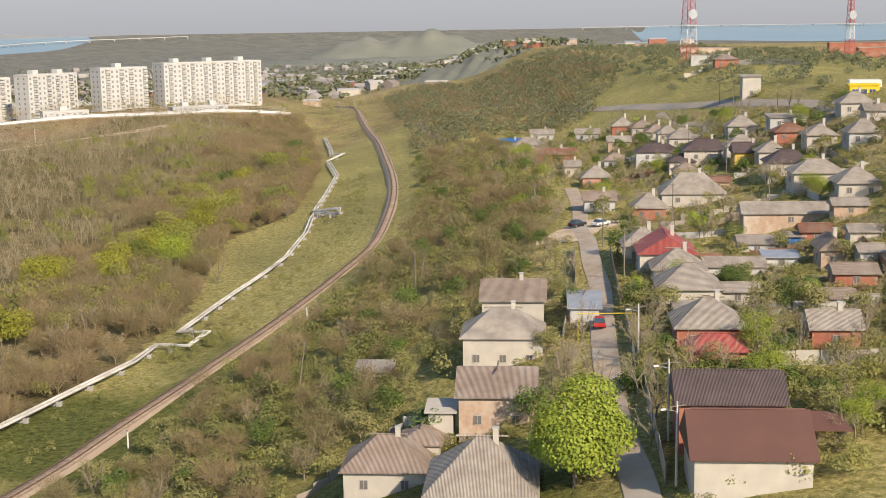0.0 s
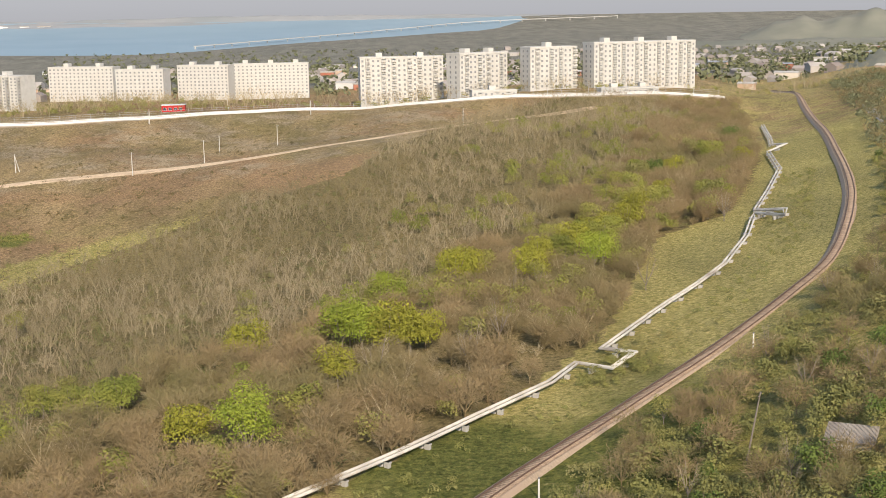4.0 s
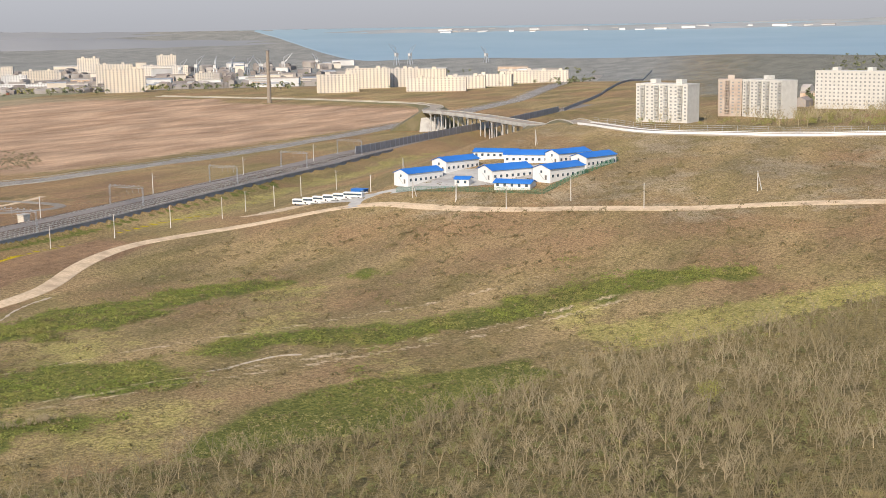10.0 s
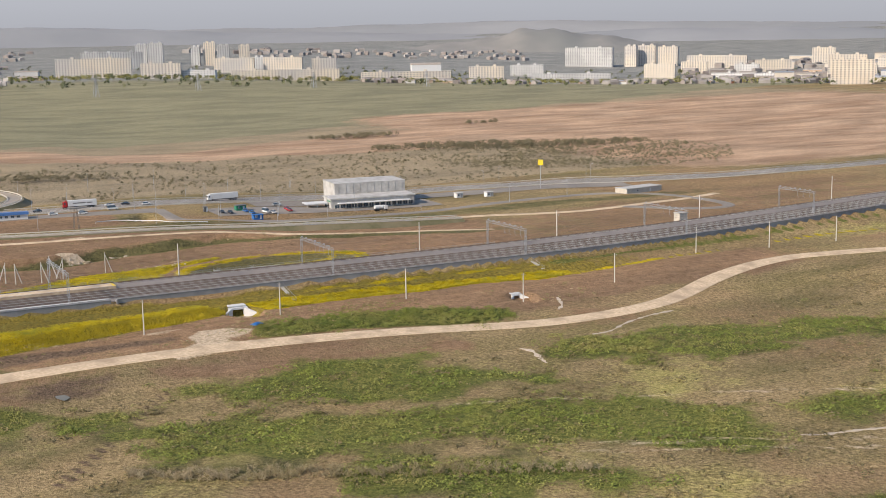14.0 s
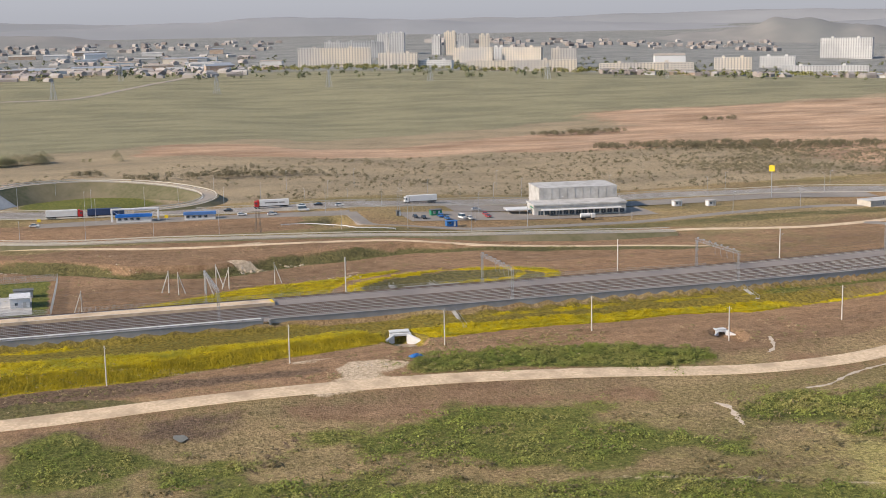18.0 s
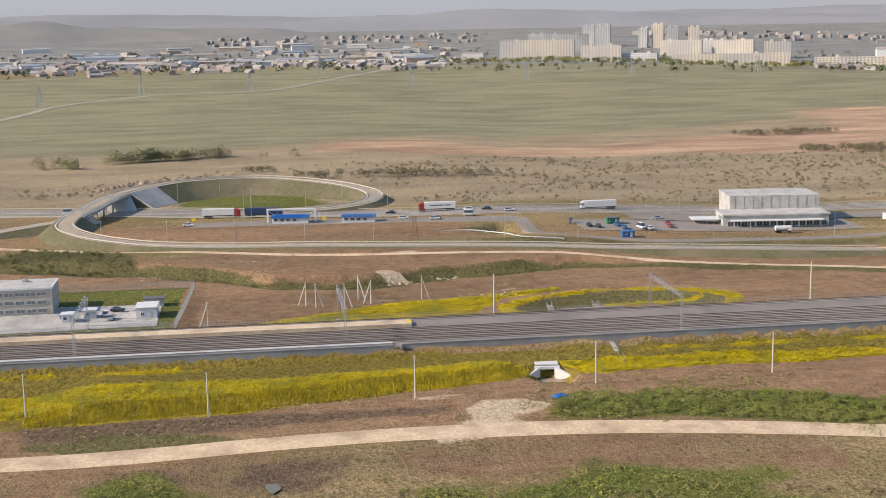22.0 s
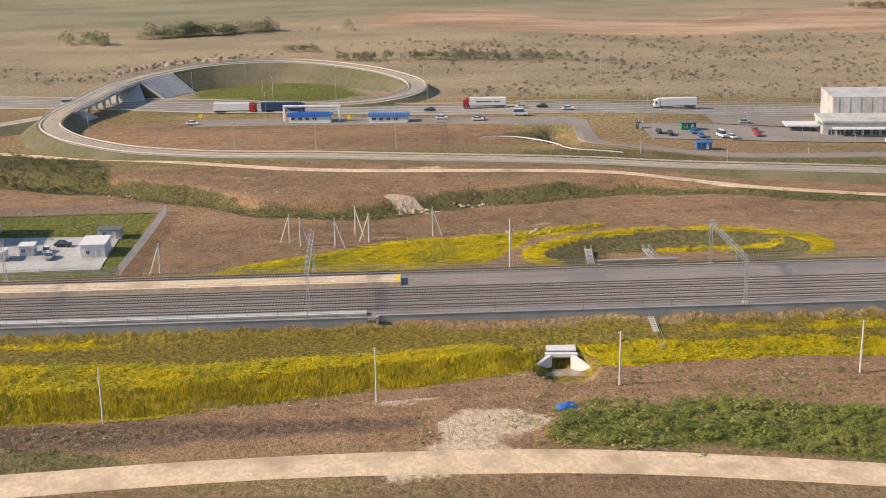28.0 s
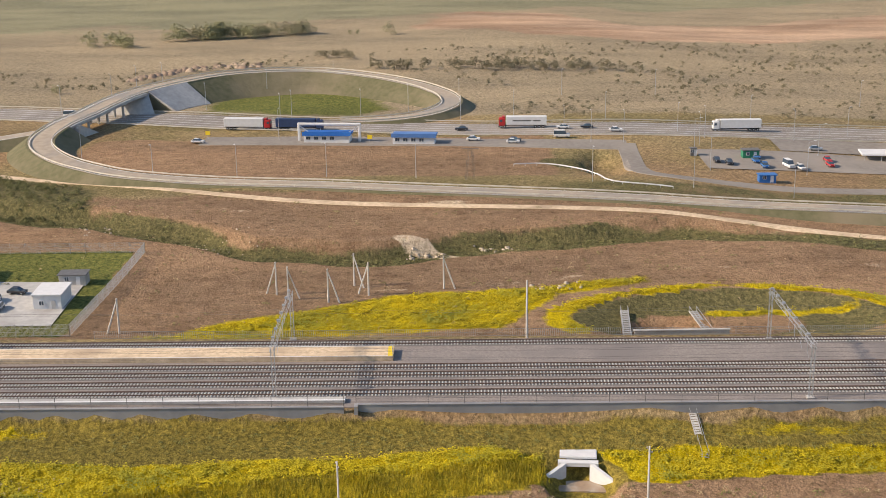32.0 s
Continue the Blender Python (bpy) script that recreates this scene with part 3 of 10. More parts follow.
def ground_material(names):
    m = bpy.data.materials.new("steppe_ground")
    m.use_nodes = True
    n, l = m.node_tree.nodes, m.node_tree.links
    p = n["Principled BSDF"]
    p.inputs["Roughness"].default_value = 0.95
    p.inputs["Specular IOR Level"].default_value = 0.1
    co = n.new("ShaderNodeNewGeometry").outputs["Position"]

    def noise_at(scale, detail=5.0, stretch=None, rough=0.55):
        t = n.new("ShaderNodeTexNoise")
        t.inputs["Scale"].default_value, t.inputs["Detail"].default_value, t.inputs["Roughness"].default_value = scale, detail, rough
        if stretch:
            mp = n.new("ShaderNodeMapping")
            mp.inputs["Scale"].default_value, mp.inputs["Rotation"].default_value = stretch, (0, 0, radians(-20))
            l.new(co, mp.inputs["Vector"])
            l.new(mp.outputs["Vector"], t.inputs["Vector"])
        else:
            l.new(co, t.inputs["Vector"])
        return t.outputs["Fac"]

    def ramp(fac, lo, a, hi, b):
        r = n.new("ShaderNodeValToRGB")
        r.color_ramp.elements[0].position, r.color_ramp.elements[1].position = lo, hi
        r.color_ramp.elements[0].color, r.color_ramp.elements[1].color = (*a, 1), (*b, 1)
        l.new(fac, r.inputs["Fac"])
        return r.outputs["Color"]

    def mix(fac, a, b):
        x = n.new("ShaderNodeMix")
        x.data_type = "RGBA"
        l.new(fac, x.inputs["Factor"])
        l.new(a, x.inputs["A"])
        l.new(b, x.inputs["B"])
        return x.outputs["Result"]

    def sharpen(fac, lo, hi):
        r = n.new("ShaderNodeMapRange")
        r.inputs["From Min"].default_value, r.inputs["From Max"].default_value = lo, hi
        l.new(fac, r.inputs["Value"])
        return r.outputs["Result"]

    fine, mid, big = noise_at(0.9, 9, rough=0.7), noise_at(0.10, 8, rough=0.65), noise_at(0.011, 6)
    streak = noise_at(0.05, 6, (1.0, 0.22, 1.0), 0.6)
    ruts = noise_at(0.55, 7, (1.0, 0.10, 1.0), 0.7)
    stems = noise_at(0.9, 6, (0.25, 1.6, 0.25), 0.7)
    both = n.new("ShaderNodeMix")
    both.inputs["Factor"].default_value = 0.62
    l.new(ruts, both.inputs["A"])
    l.new(noise_at(0.22, 9, rough=0.72), both.inputs["B"])
    plough = both.outputs["Result"]
    # far and suburb have distance haze mixed into their colours
    kinds = {"grass": ((0.11, 0.135, 0.035), (0.26, 0.26, 0.075)), "soil": ((0.29, 0.18, 0.108), (0.455, 0.30, 0.185)),
             "rape": ((0.37, 0.30, 0.02), (0.66, 0.50, 0.008)), "mud": ((0.13, 0.09, 0.065), (0.27, 0.19, 0.13)), "stalk": ((0.33, 0.27, 0.03), (0.60, 0.46, 0.03)), "reed": ((0.46, 0.305, 0.205), (0.68, 0.475, 0.33)), "weed": ((0.115, 0.11, 0.05), (0.235, 0.205, 0.095)), "bank": ((0.18, 0.145, 0.035), (0.38, 0.295, 0.065)),
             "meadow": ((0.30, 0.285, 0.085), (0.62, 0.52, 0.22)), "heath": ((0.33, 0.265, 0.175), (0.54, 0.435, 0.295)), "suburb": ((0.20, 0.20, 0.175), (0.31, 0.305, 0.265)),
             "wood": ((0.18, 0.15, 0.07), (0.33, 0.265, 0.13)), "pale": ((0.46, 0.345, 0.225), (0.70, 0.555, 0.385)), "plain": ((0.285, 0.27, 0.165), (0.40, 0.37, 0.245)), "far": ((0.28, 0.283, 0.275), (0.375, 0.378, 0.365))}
    tan = ramp(fine, 0.36, (0.235, 0.175, 0.09), 0.62, (0.58, 0.435, 0.24))
    olive = ramp(fine, 0.36, (0.175, 0.145, 0.065), 0.64, (0.43, 0.34, 0.165))
    brown = ramp(fine, 0.36, (0.245, 0.165, 0.092), 0.64, (0.53, 0.36, 0.205))
    out = mix(sharpen(streak, 0.42, 0.6), tan, olive)
    out = mix(sharpen(big, 0.48, 0.6), out, brown)
    def laid(out, name):
        at = n.new("ShaderNodeAttribute")
        at.attribute_name = name
        lo = n.new("ShaderNodeMath"); lo.operation = "ADD"
        l.new(at.outputs["Fac"], lo.inputs[0]); l.new(mid, lo.inputs[1])
        lo2 = n.new("ShaderNodeMath"); lo2.operation = "MULTIPLY_ADD"
        l.new(fine, lo2.inputs[0]); lo2.inputs[1].default_value = 0.6; l.new(lo.outputs[0], lo2.inputs[2])
        a, b = kinds[name]
        by = {"soil": plough, "rape": mid, "reed": streak, "stalk": stems}.get(name, fine)
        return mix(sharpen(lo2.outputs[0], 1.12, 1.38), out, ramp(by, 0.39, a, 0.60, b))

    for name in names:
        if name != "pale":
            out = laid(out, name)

    def times(a, b, k):
        x = n.new("ShaderNodeMix")
        x.data_type, x.blend_type = "RGBA", "MULTIPLY"
        x.inputs["Factor"].default_value = k
        l.new(a, x.inputs["A"])
        l.new(b, x.inputs["B"])
        return x.outputs["Result"]

    def tufts(scale, reach):
        v = n.new("ShaderNodeTexVoronoi")
        v.inputs["Scale"].default_value = scale
        l.new(co, v.inputs["Vector"])
        return ramp(v.outputs["Distance"], reach * 0.5, (0.50, 0.53, 0.44), reach, (1, 1, 1))

    out = times(out, ramp(noise_at(2.2, 6, rough=0.8), 0.34, (0.52, 0.50, 0.47), 0.60, (1.14, 1.13, 1.11)), 0.9)
    out = times(out, ramp(noise_at(0.035, 5, (1.0, 0.35, 1.0)), 0.38, (0.74, 0.75, 0.76), 0.6, (1.08, 1.06, 1.04)), 0.8)
    out = times(out, ramp(noise_at(6.5, 4, rough=0.75), 0.36, (0.50, 0.50, 0.47), 0.62, (1.24, 1.22, 1.18)), 0.85)
    out = times(out, tufts(0.42, 0.30), 0.55)
    out = times(out, tufts(0.9, 0.34), 0.45)
    out = laid(out, "pale")
    l.new(out, p.inputs["Base Color"])
    bp = n.new("ShaderNodeBump")
    bp.inputs["Strength"].default_value, bp.inputs["Distance"].default_value = 0.9, 0.8
    l.new(fine, bp.inputs["Height"])
    l.new(bp.outputs["Normal"], p.inputs["Normal"])
    return m


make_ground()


def make_sky_rim():
    """Glowing ring that stands in for the pale haze above the horizon, all round."""
    m = bpy.data.materials.new("sky_haze")
    m.use_nodes = True
    n, l = m.node_tree.nodes, m.node_tree.links
    n.remove(n["Principled BSDF"])
    em = n.new("ShaderNodeEmission")
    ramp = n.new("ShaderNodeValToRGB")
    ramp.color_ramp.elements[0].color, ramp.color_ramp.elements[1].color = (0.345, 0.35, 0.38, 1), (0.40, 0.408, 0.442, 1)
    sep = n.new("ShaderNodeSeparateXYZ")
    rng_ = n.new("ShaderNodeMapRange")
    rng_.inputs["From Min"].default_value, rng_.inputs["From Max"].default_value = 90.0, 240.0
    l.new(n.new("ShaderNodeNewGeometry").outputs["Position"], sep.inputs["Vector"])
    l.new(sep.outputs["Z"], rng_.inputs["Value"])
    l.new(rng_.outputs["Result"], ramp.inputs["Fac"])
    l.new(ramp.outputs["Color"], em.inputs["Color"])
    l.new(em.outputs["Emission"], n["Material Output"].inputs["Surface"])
    k = 96
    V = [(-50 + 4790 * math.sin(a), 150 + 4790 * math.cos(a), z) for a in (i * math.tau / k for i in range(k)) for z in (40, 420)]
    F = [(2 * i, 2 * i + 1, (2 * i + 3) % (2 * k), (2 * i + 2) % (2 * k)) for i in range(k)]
    return tagged(new("backdrop", mesh_from("backdrop", V, F, m)), "glowing backdrop ring coloured as pale lavender haze over the horizon", "sky", kind="structure")


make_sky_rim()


def make_sea():
    """The strait: a sheet over the far lowland, from the shore to the horizon."""
    az = np.radians(np.linspace(-60, 38, 120))
    deg = np.degrees(az)
    shore = 3030 + 60 * np.sin(deg * 0.5) + 900 * ss(-deg, -8, 7) + 3000 * ss(-deg, 6.5, 14) * (1 - ss(-deg, 30, 33)) + 1750 * ss(deg, 32, 38.5)
    shore = np.minimum(shore, 4850)
    t = np.linspace(0, 1, 24)
    R = shore[:, None] + (4862 - shore[:, None]) * t
    X, Y = -50 - R * np.sin(az)[:, None], 150 + R * np.cos(az)[:, None]
    Z = natural(X, Y) + 1.0
    Z[:, 0] -= 4.0
    V = np.stack([X.ravel(), Y.ravel(), Z.ravel()], 1)
    k = len(t)
    F = [(i * k + j, i * k + j + 1, (i + 1) * k + j + 1, (i + 1) * k + j) for i in range(len(az) - 1) for j in range(k - 1)]
    me = mesh_from("sea", V, F, SEA, True)
    return tagged(new("sea", me), "calm blue-grey strait with haze put into its colour", "water", kind="structure")


make_sea()


# ---- plants: templates as arrays of points and triangles ----
def fast_mesh(name, V, F, material):
    me = bpy.data.meshes.new(name)
    V, F = np.asarray(V, np.float32), np.asarray(F, np.int32)
    me.vertices.add(len(V))
    me.vertices.foreach_set("co", V.ravel())
    me.loops.add(F.size)
    me.loops.foreach_set("vertex_index", F.ravel())
    me.polygons.add(len(F))
    me.polygons.foreach_set("loop_start", np.arange(0, F.size, 3, dtype=np.int32))
    me.update(calc_edges=True)
    me.materials.append(material)
    return me


def join(items):
    V, F, k = [], [], 0
    for v, f in items:
        V.append(v)
        F.append(f + k)
        k += len(v)
    return np.vstack(V), np.vstack(F)


PRISM = np.array([(0, 1, 4), (0, 4, 3), (1, 2, 5), (1, 5, 4), (2, 0, 3), (2, 3, 5)])


def stick(a, b, r0, r1, rng):
    a, b = np.array(a, float), np.array(b, float)
    d = (b - a) / (np.linalg.norm(b - a) + 1e-9)
    s = np.cross(d, (0.3, 0.9, 0.2) if abs(d[2]) > 0.8 else (0, 0, 1.0))
    s /= np.linalg.norm(s) + 1e-9
    t = np.cross(d, s)
    ring = [s * math.cos(k * 2.094) + t * math.sin(k * 2.094) for k in range(3)]
    return np.array([a + q * r0 for q in ring] + [b + q * r1 for q in ring]), PRISM


def twig(a, b, w, rng):
    a, b = np.array(a, float), np.array(b, float)
    s = rng.normal(size=3)
    s -= (b - a) * (s @ (b - a)) / (((b - a) @ (b - a)) + 1e-9)
    s *= w / (np.linalg.norm(s) + 1e-9)
    return np.array([a - s, a + s, b]), np.array([(0, 1, 2)])


def bare_tree(seed, h=7.0, limbs=5, subs=5, twigs=4, spread=0.55, thick=1.0, bent=True):
    """Trunk, limbs, branches and twigs of a leafless tree: the wood and the twigs."""
    rng = np.random.default_rng(seed)
    wood, fine = [], []
    fork = h * rng.uniform(0.18, 0.34)
    lean = rng.normal(0, 0.04, 2) * h
    top = np.array([lean[0] * 0.4, lean[1] * 0.4, fork])
    wood.append(stick((0, 0, -0.3), top, 0.020 * h * thick, 0.014 * h * thick, rng))
    for i in range(limbs):
        a = i * math.tau / limbs + rng.uniform(-0.5, 0.5)
        out = spread * rng.uniform(0.35, 1.0) * h * 0.45
        tip = np.array([lean[0] + math.cos(a) * out, lean[1] + math.sin(a) * out, h * rng.uniform(0.72, 1.0)])
        knee = top + (tip - top) * 0.5 + np.array([math.cos(a), math.sin(a), -0.3]) * out * 0.15
        if bent:
            wood.append(stick(top - (0, 0, fork * 0.25 * rng.random()), knee, 0.010 * h * thick, 0.0065 * h * thick, rng))
            wood.append(stick(knee, tip, 0.0065 * h * thick, 0.0025 * h * thick, rng))
        else:
            knee = (top + tip) / 2
            wood.append(stick(top - (0, 0, fork * 0.3 * rng.random()), tip, 0.011 * h * thick, 0.0025 * h * thick, rng))
        for j in range(subs):
            f = rng.uniform(0.15, 0.95)
            base = top + (knee - top) * f * 2 if f < 0.5 else knee + (tip - knee) * (f * 2 - 1)
            ln = h * rng.uniform(0.14, 0.28) * (1.15 - 0.5 * f)
            w = np.array([math.cos(a + rng.normal(0, 0.9)), math.sin(a + rng.normal(0, 0.9)), rng.uniform(0.3, 1.3)])
            end = base + w / np.linalg.norm(w) * ln
            fine.append(twig(base, end, 0.0042 * h * thick, rng))
            for _ in range(twigs):
                g = rng.uniform(0.2, 1.0)
                q = w + rng.normal(0, 0.7, 3)
                s0 = base + (end - base) * g
                fine.append(twig(s0, s0 + q / np.linalg.norm(q) * ln * rng.uniform(0.35, 0.75), 0.0026 * h * thick, rng))
    return join(wood), join(fine)


def leaf_cloud(seed, n, lobes, size, up=0.5):
    """Small leaf sprays spread over uneven lobes (x, y, z, radius)."""
    rng = np.random.default_rng(seed)
    wt = np.array([r ** 2 for *_, r in lobes])
    pick = rng.choice(len(lobes), n, p=wt / wt.sum())
    L = np.array(lobes)[pick]
    d = rng.normal(size=(n, 3))
    d /= np.linalg.norm(d, axis=1)[:, None]
    d[:, 2] = np.where(d[:, 2] < -0.5, -d[:, 2], d[:, 2])
    c = L[:, :3] + d * (L[:, 3] * rng.uniform(0.72, 1.06, n) ** 1.0)[:, None] * np.array([1, 1, 0.85])
    nrm = d + rng.normal(0, 0.45, (n, 3)) + np.array([0, 0, up])
    nrm /= np.linalg.norm(nrm, axis=1)[:, None]
    s = np.cross(nrm, rng.normal(size=(n, 3)))
    s /= np.linalg.norm(s, axis=1)[:, None]
    t = np.cross(nrm, s)
    k = size * rng.uniform(0.6, 1.3, n)[:, None]
    V = np.stack([c - s * k, c + t * k * 0.75 + nrm * k * 0.25, c + s * k, c - t * k * 0.75 + nrm * k * 0.25], 1).reshape(-1, 3)
    i = np.arange(n) * 4
    F = np.concatenate([np.stack([i, i + 1, i + 2], 1), np.stack([i, i + 2, i + 3], 1)])
    return V, F


def lobes_for(seed, r, h0, h1, n=8):
    rng = np.random.default_rng(seed)
    out = [(0, 0, (h0 + h1) / 2, r * 0.72)]
    for i in range(n):
        a = i * 2.4 + rng.uniform(-0.4, 0.4)
        q = r * rng.uniform(0.35, 0.62)
        out.append((math.cos(a) * q, math.sin(a) * q, h0 + (h1 - h0) * rng.uniform(0.2, 0.85), r * rng.uniform(0.32, 0.52)))
    return out


def heap(seed):
    """A tipped heap of earth: an uneven cone with a slumped foot."""
    ra = np.random.default_rng(seed)
    V, F = [(0.1, 0, 1.15)], []
    for q, z in ((0.7, 0.85), (1.5, 0.32), (2.3, -0.3)):
        V += [(q * math.cos(a) * ra.uniform(0.8, 1.2), q * math.sin(a) * ra.uniform(0.8, 1.2), z * ra.uniform(0.8, 1.15)) for a in (k * math.tau / 9 for k in range(9))]
    F += [(0, 1 + k, 1 + (k + 1) % 9) for k in range(9)]
    for r in (0, 9):
        for k in range(9):
            a, b = 1 + r + k, 1 + r + (k + 1) % 9
            F += [(a, a + 9, b + 9), (a, b + 9, b)]
    return np.array(V), np.array(F)


def dome_tree(seed, r=3.0, h=5.0, n=400, trunk=0.9, w=0.045):
    """A round leafless crown: limbs that fan out from a short trunk and a haze of fine twigs over the dome."""
    rng = np.random.default_rng(seed)
    items = [stick((0, 0, -0.3), (0, 0, h * 0.25), 0.13 * trunk, 0.10 * trunk, rng)] if trunk else []
    tips = []
    for i in range(11):
        a, q = i * 2.4 + rng.uniform(-0.3, 0.3), math.sqrt((i + 0.5) / 11)
        tip = np.array([math.cos(a) * q * r * 0.85, math.sin(a) * q * r * 0.85, h * (0.42 + 0.5 * math.sqrt(1 - 0.9 * q * q))])
        items.append(twig((0, 0, h * 0.2 if trunk else 0.0), tip, 0.055, rng))
        tips.append(tip)
    for i in range(n):
        t = tips[rng.integers(len(tips))]
        base = t * rng.uniform(0.55, 1.0) + rng.normal(0, 0.16 * r, 3) * (1, 1, 0.8)
        base[2] = max(base[2], 0.15 * h)
        out = np.array([base[0] / r, base[1] / r, 0.5 * base[2] / h + 0.15]) + rng.normal(0, 0.45, 3)
        items.append(twig(base, base + out / np.linalg.norm(out) * rng.uniform(0.5, 1.2), w, rng))
    return join(items)


def scatter(templates, spots, rng, smin=0.75, smax=1.25, sink=0.0):
    """Copies of templates at spots (x, y, scale), turned at random, as arrays."""
    VV, FF, k = [], [], 0
    pick = rng.integers(0, len(templates), len(spots))
    turn = rng.uniform(0, math.tau, len(spots))
    big = rng.uniform(smin, smax, len(spots))
    zz = land(np.array([s[0] for s in spots]), np.array([s[1] for s in spots]))
    for (x, y, sc), i, a, b, z in zip(spots, pick, turn, big, zz):
        v, f = templates[i]
        b *= sc
        c, s = math.cos(a) * b, math.sin(a) * b
        w = np.empty_like(v)
        w[:, 0], w[:, 1], w[:, 2] = x + c * v[:, 0] - s * v[:, 1], y + s * v[:, 0] + c * v[:, 1], z - sink + b * v[:, 2]
        VV.append(w)
        FF.append(f + k)
        k += len(v)
    return np.vstack(VV), np.vstack(FF)


def stuff(name, templates, spots, material, rng, label, category, smin=0.75, smax=1.25, sink=0.0):
    V, F = scatter(templates, spots, rng, smin, smax, sink)
    return tagged(new(name, fast_mesh(name, V, F, material)), label, category, kind="stuff")

# ---- railway station ----
def sweep(name, line, zs, profile, material, parent=None, label="", closed=True):
    """A solid with an upright cross-section (sideways, up) drawn along a line."""
    nrm, k = normals(line), len(profile)
    V = [(p[0] + n[0] * s, p[1] + n[1] * s, z + h) for p, n, z in zip(line, nrm, zs) for s, h in profile]
    F = [(i * k + j, i * k + (j + 1) % k, (i + 1) * k + (j + 1) % k, (i + 1) * k + j) for i in range(len(line) - 1) for j in range(k if closed else k - 1)]
    if closed:
        F += [tuple(range(k))[::-1], tuple((len(line) - 1) * k + j for j in range(k))]
    ob = new(name, mesh_from(name, V, F, material))
    ob.parent = parent
    if label:
        ob["label"] = label
    return ob


def offset_line(line, d):
    return line + normals(line) * d


def station_line(off, y0, y1, step=6.0):
    ys = np.arange(y0, y1 + 0.1, step)
    return np.stack([rail_x(ys) + off, ys], 1)


RAILP = [(-0.09, 0), (0.09, 0), (0.06, 0.19), (-0.06, 0.19)]


def track(line, zs, sleeper_mat, label, group, pitch=0.6, pieces=0):
    """A track: two rails on sleepers."""
    tr = empty("railway_track", None, label, "railway track", group)
    if sleeper_mat is SLEEPER:
        sweep("ballast_shoulder", line, zs, [(-1.75, -0.02), (1.75, -0.02), (1.55, 0.06), (-1.55, 0.06)], BALLAST_DARK, tr)
    for s in (-0.78, 0.78):
        sweep("rail", offset_line(line, s), zs + 0.16, RAILP, RAIL, tr)
    seg = np.hypot(*np.diff(line, axis=0).T)
    cum = np.concatenate([[0], np.cumsum(seg)])
    at = np.arange(0.3, cum[-1], pitch)
    px, py, pz = np.interp(at, cum, line[:, 0]), np.interp(at, cum, line[:, 1]), np.interp(at, cum, zs)
    nr = normals(np.stack([px, py], 1))
    unit = boxes((-1.3, -0.13, -0.1, 1.3, 0.13, 0.14))
    me = bpy.data.meshes.new("sleeper")
    unit.to_mesh(me)
    unit.free()
    me.materials.append(sleeper_mat)
    V0 = np.array([v.co for v in me.vertices])
    F0 = np.array([[p.vertices[0], p.vertices[a], p.vertices[a + 1]] for p in me.polygons for a in (1, 2)])
    VV, FF, k = [], [], 0
    for i, (x, y, z, n) in enumerate(zip(px, py, pz, nr)):
        if i < pieces:
            shared("sleeper", me, None, tr, pose(x, y, z, 0, 0, math.degrees(math.atan2(n[1], n[0]))))
            continue
        w = V0.copy()
        w[:, 0], w[:, 1] = x + V0[:, 0] * n[0] - V0[:, 1] * n[1], y + V0[:, 0] * n[1] + V0[:, 1] * n[0]
        w[:, 2] += z
        VV.append(w); FF.append(F0 + k); k += 8
    if VV:
        ob = new("sleeper", fast_mesh("sleeper", np.vstack(VV), np.vstack(FF), sleeper_mat))
        ob.parent = tr
        ob["kind"] = "stuff"
    return tr


WALL_BLUE = mat("blue_grey_concrete", (0.31, 0.30, 0.30), (0.25, 0.245, 0.245), 0.5, 0.9, c=(0.36, 0.345, 0.33), coarse=0.12)


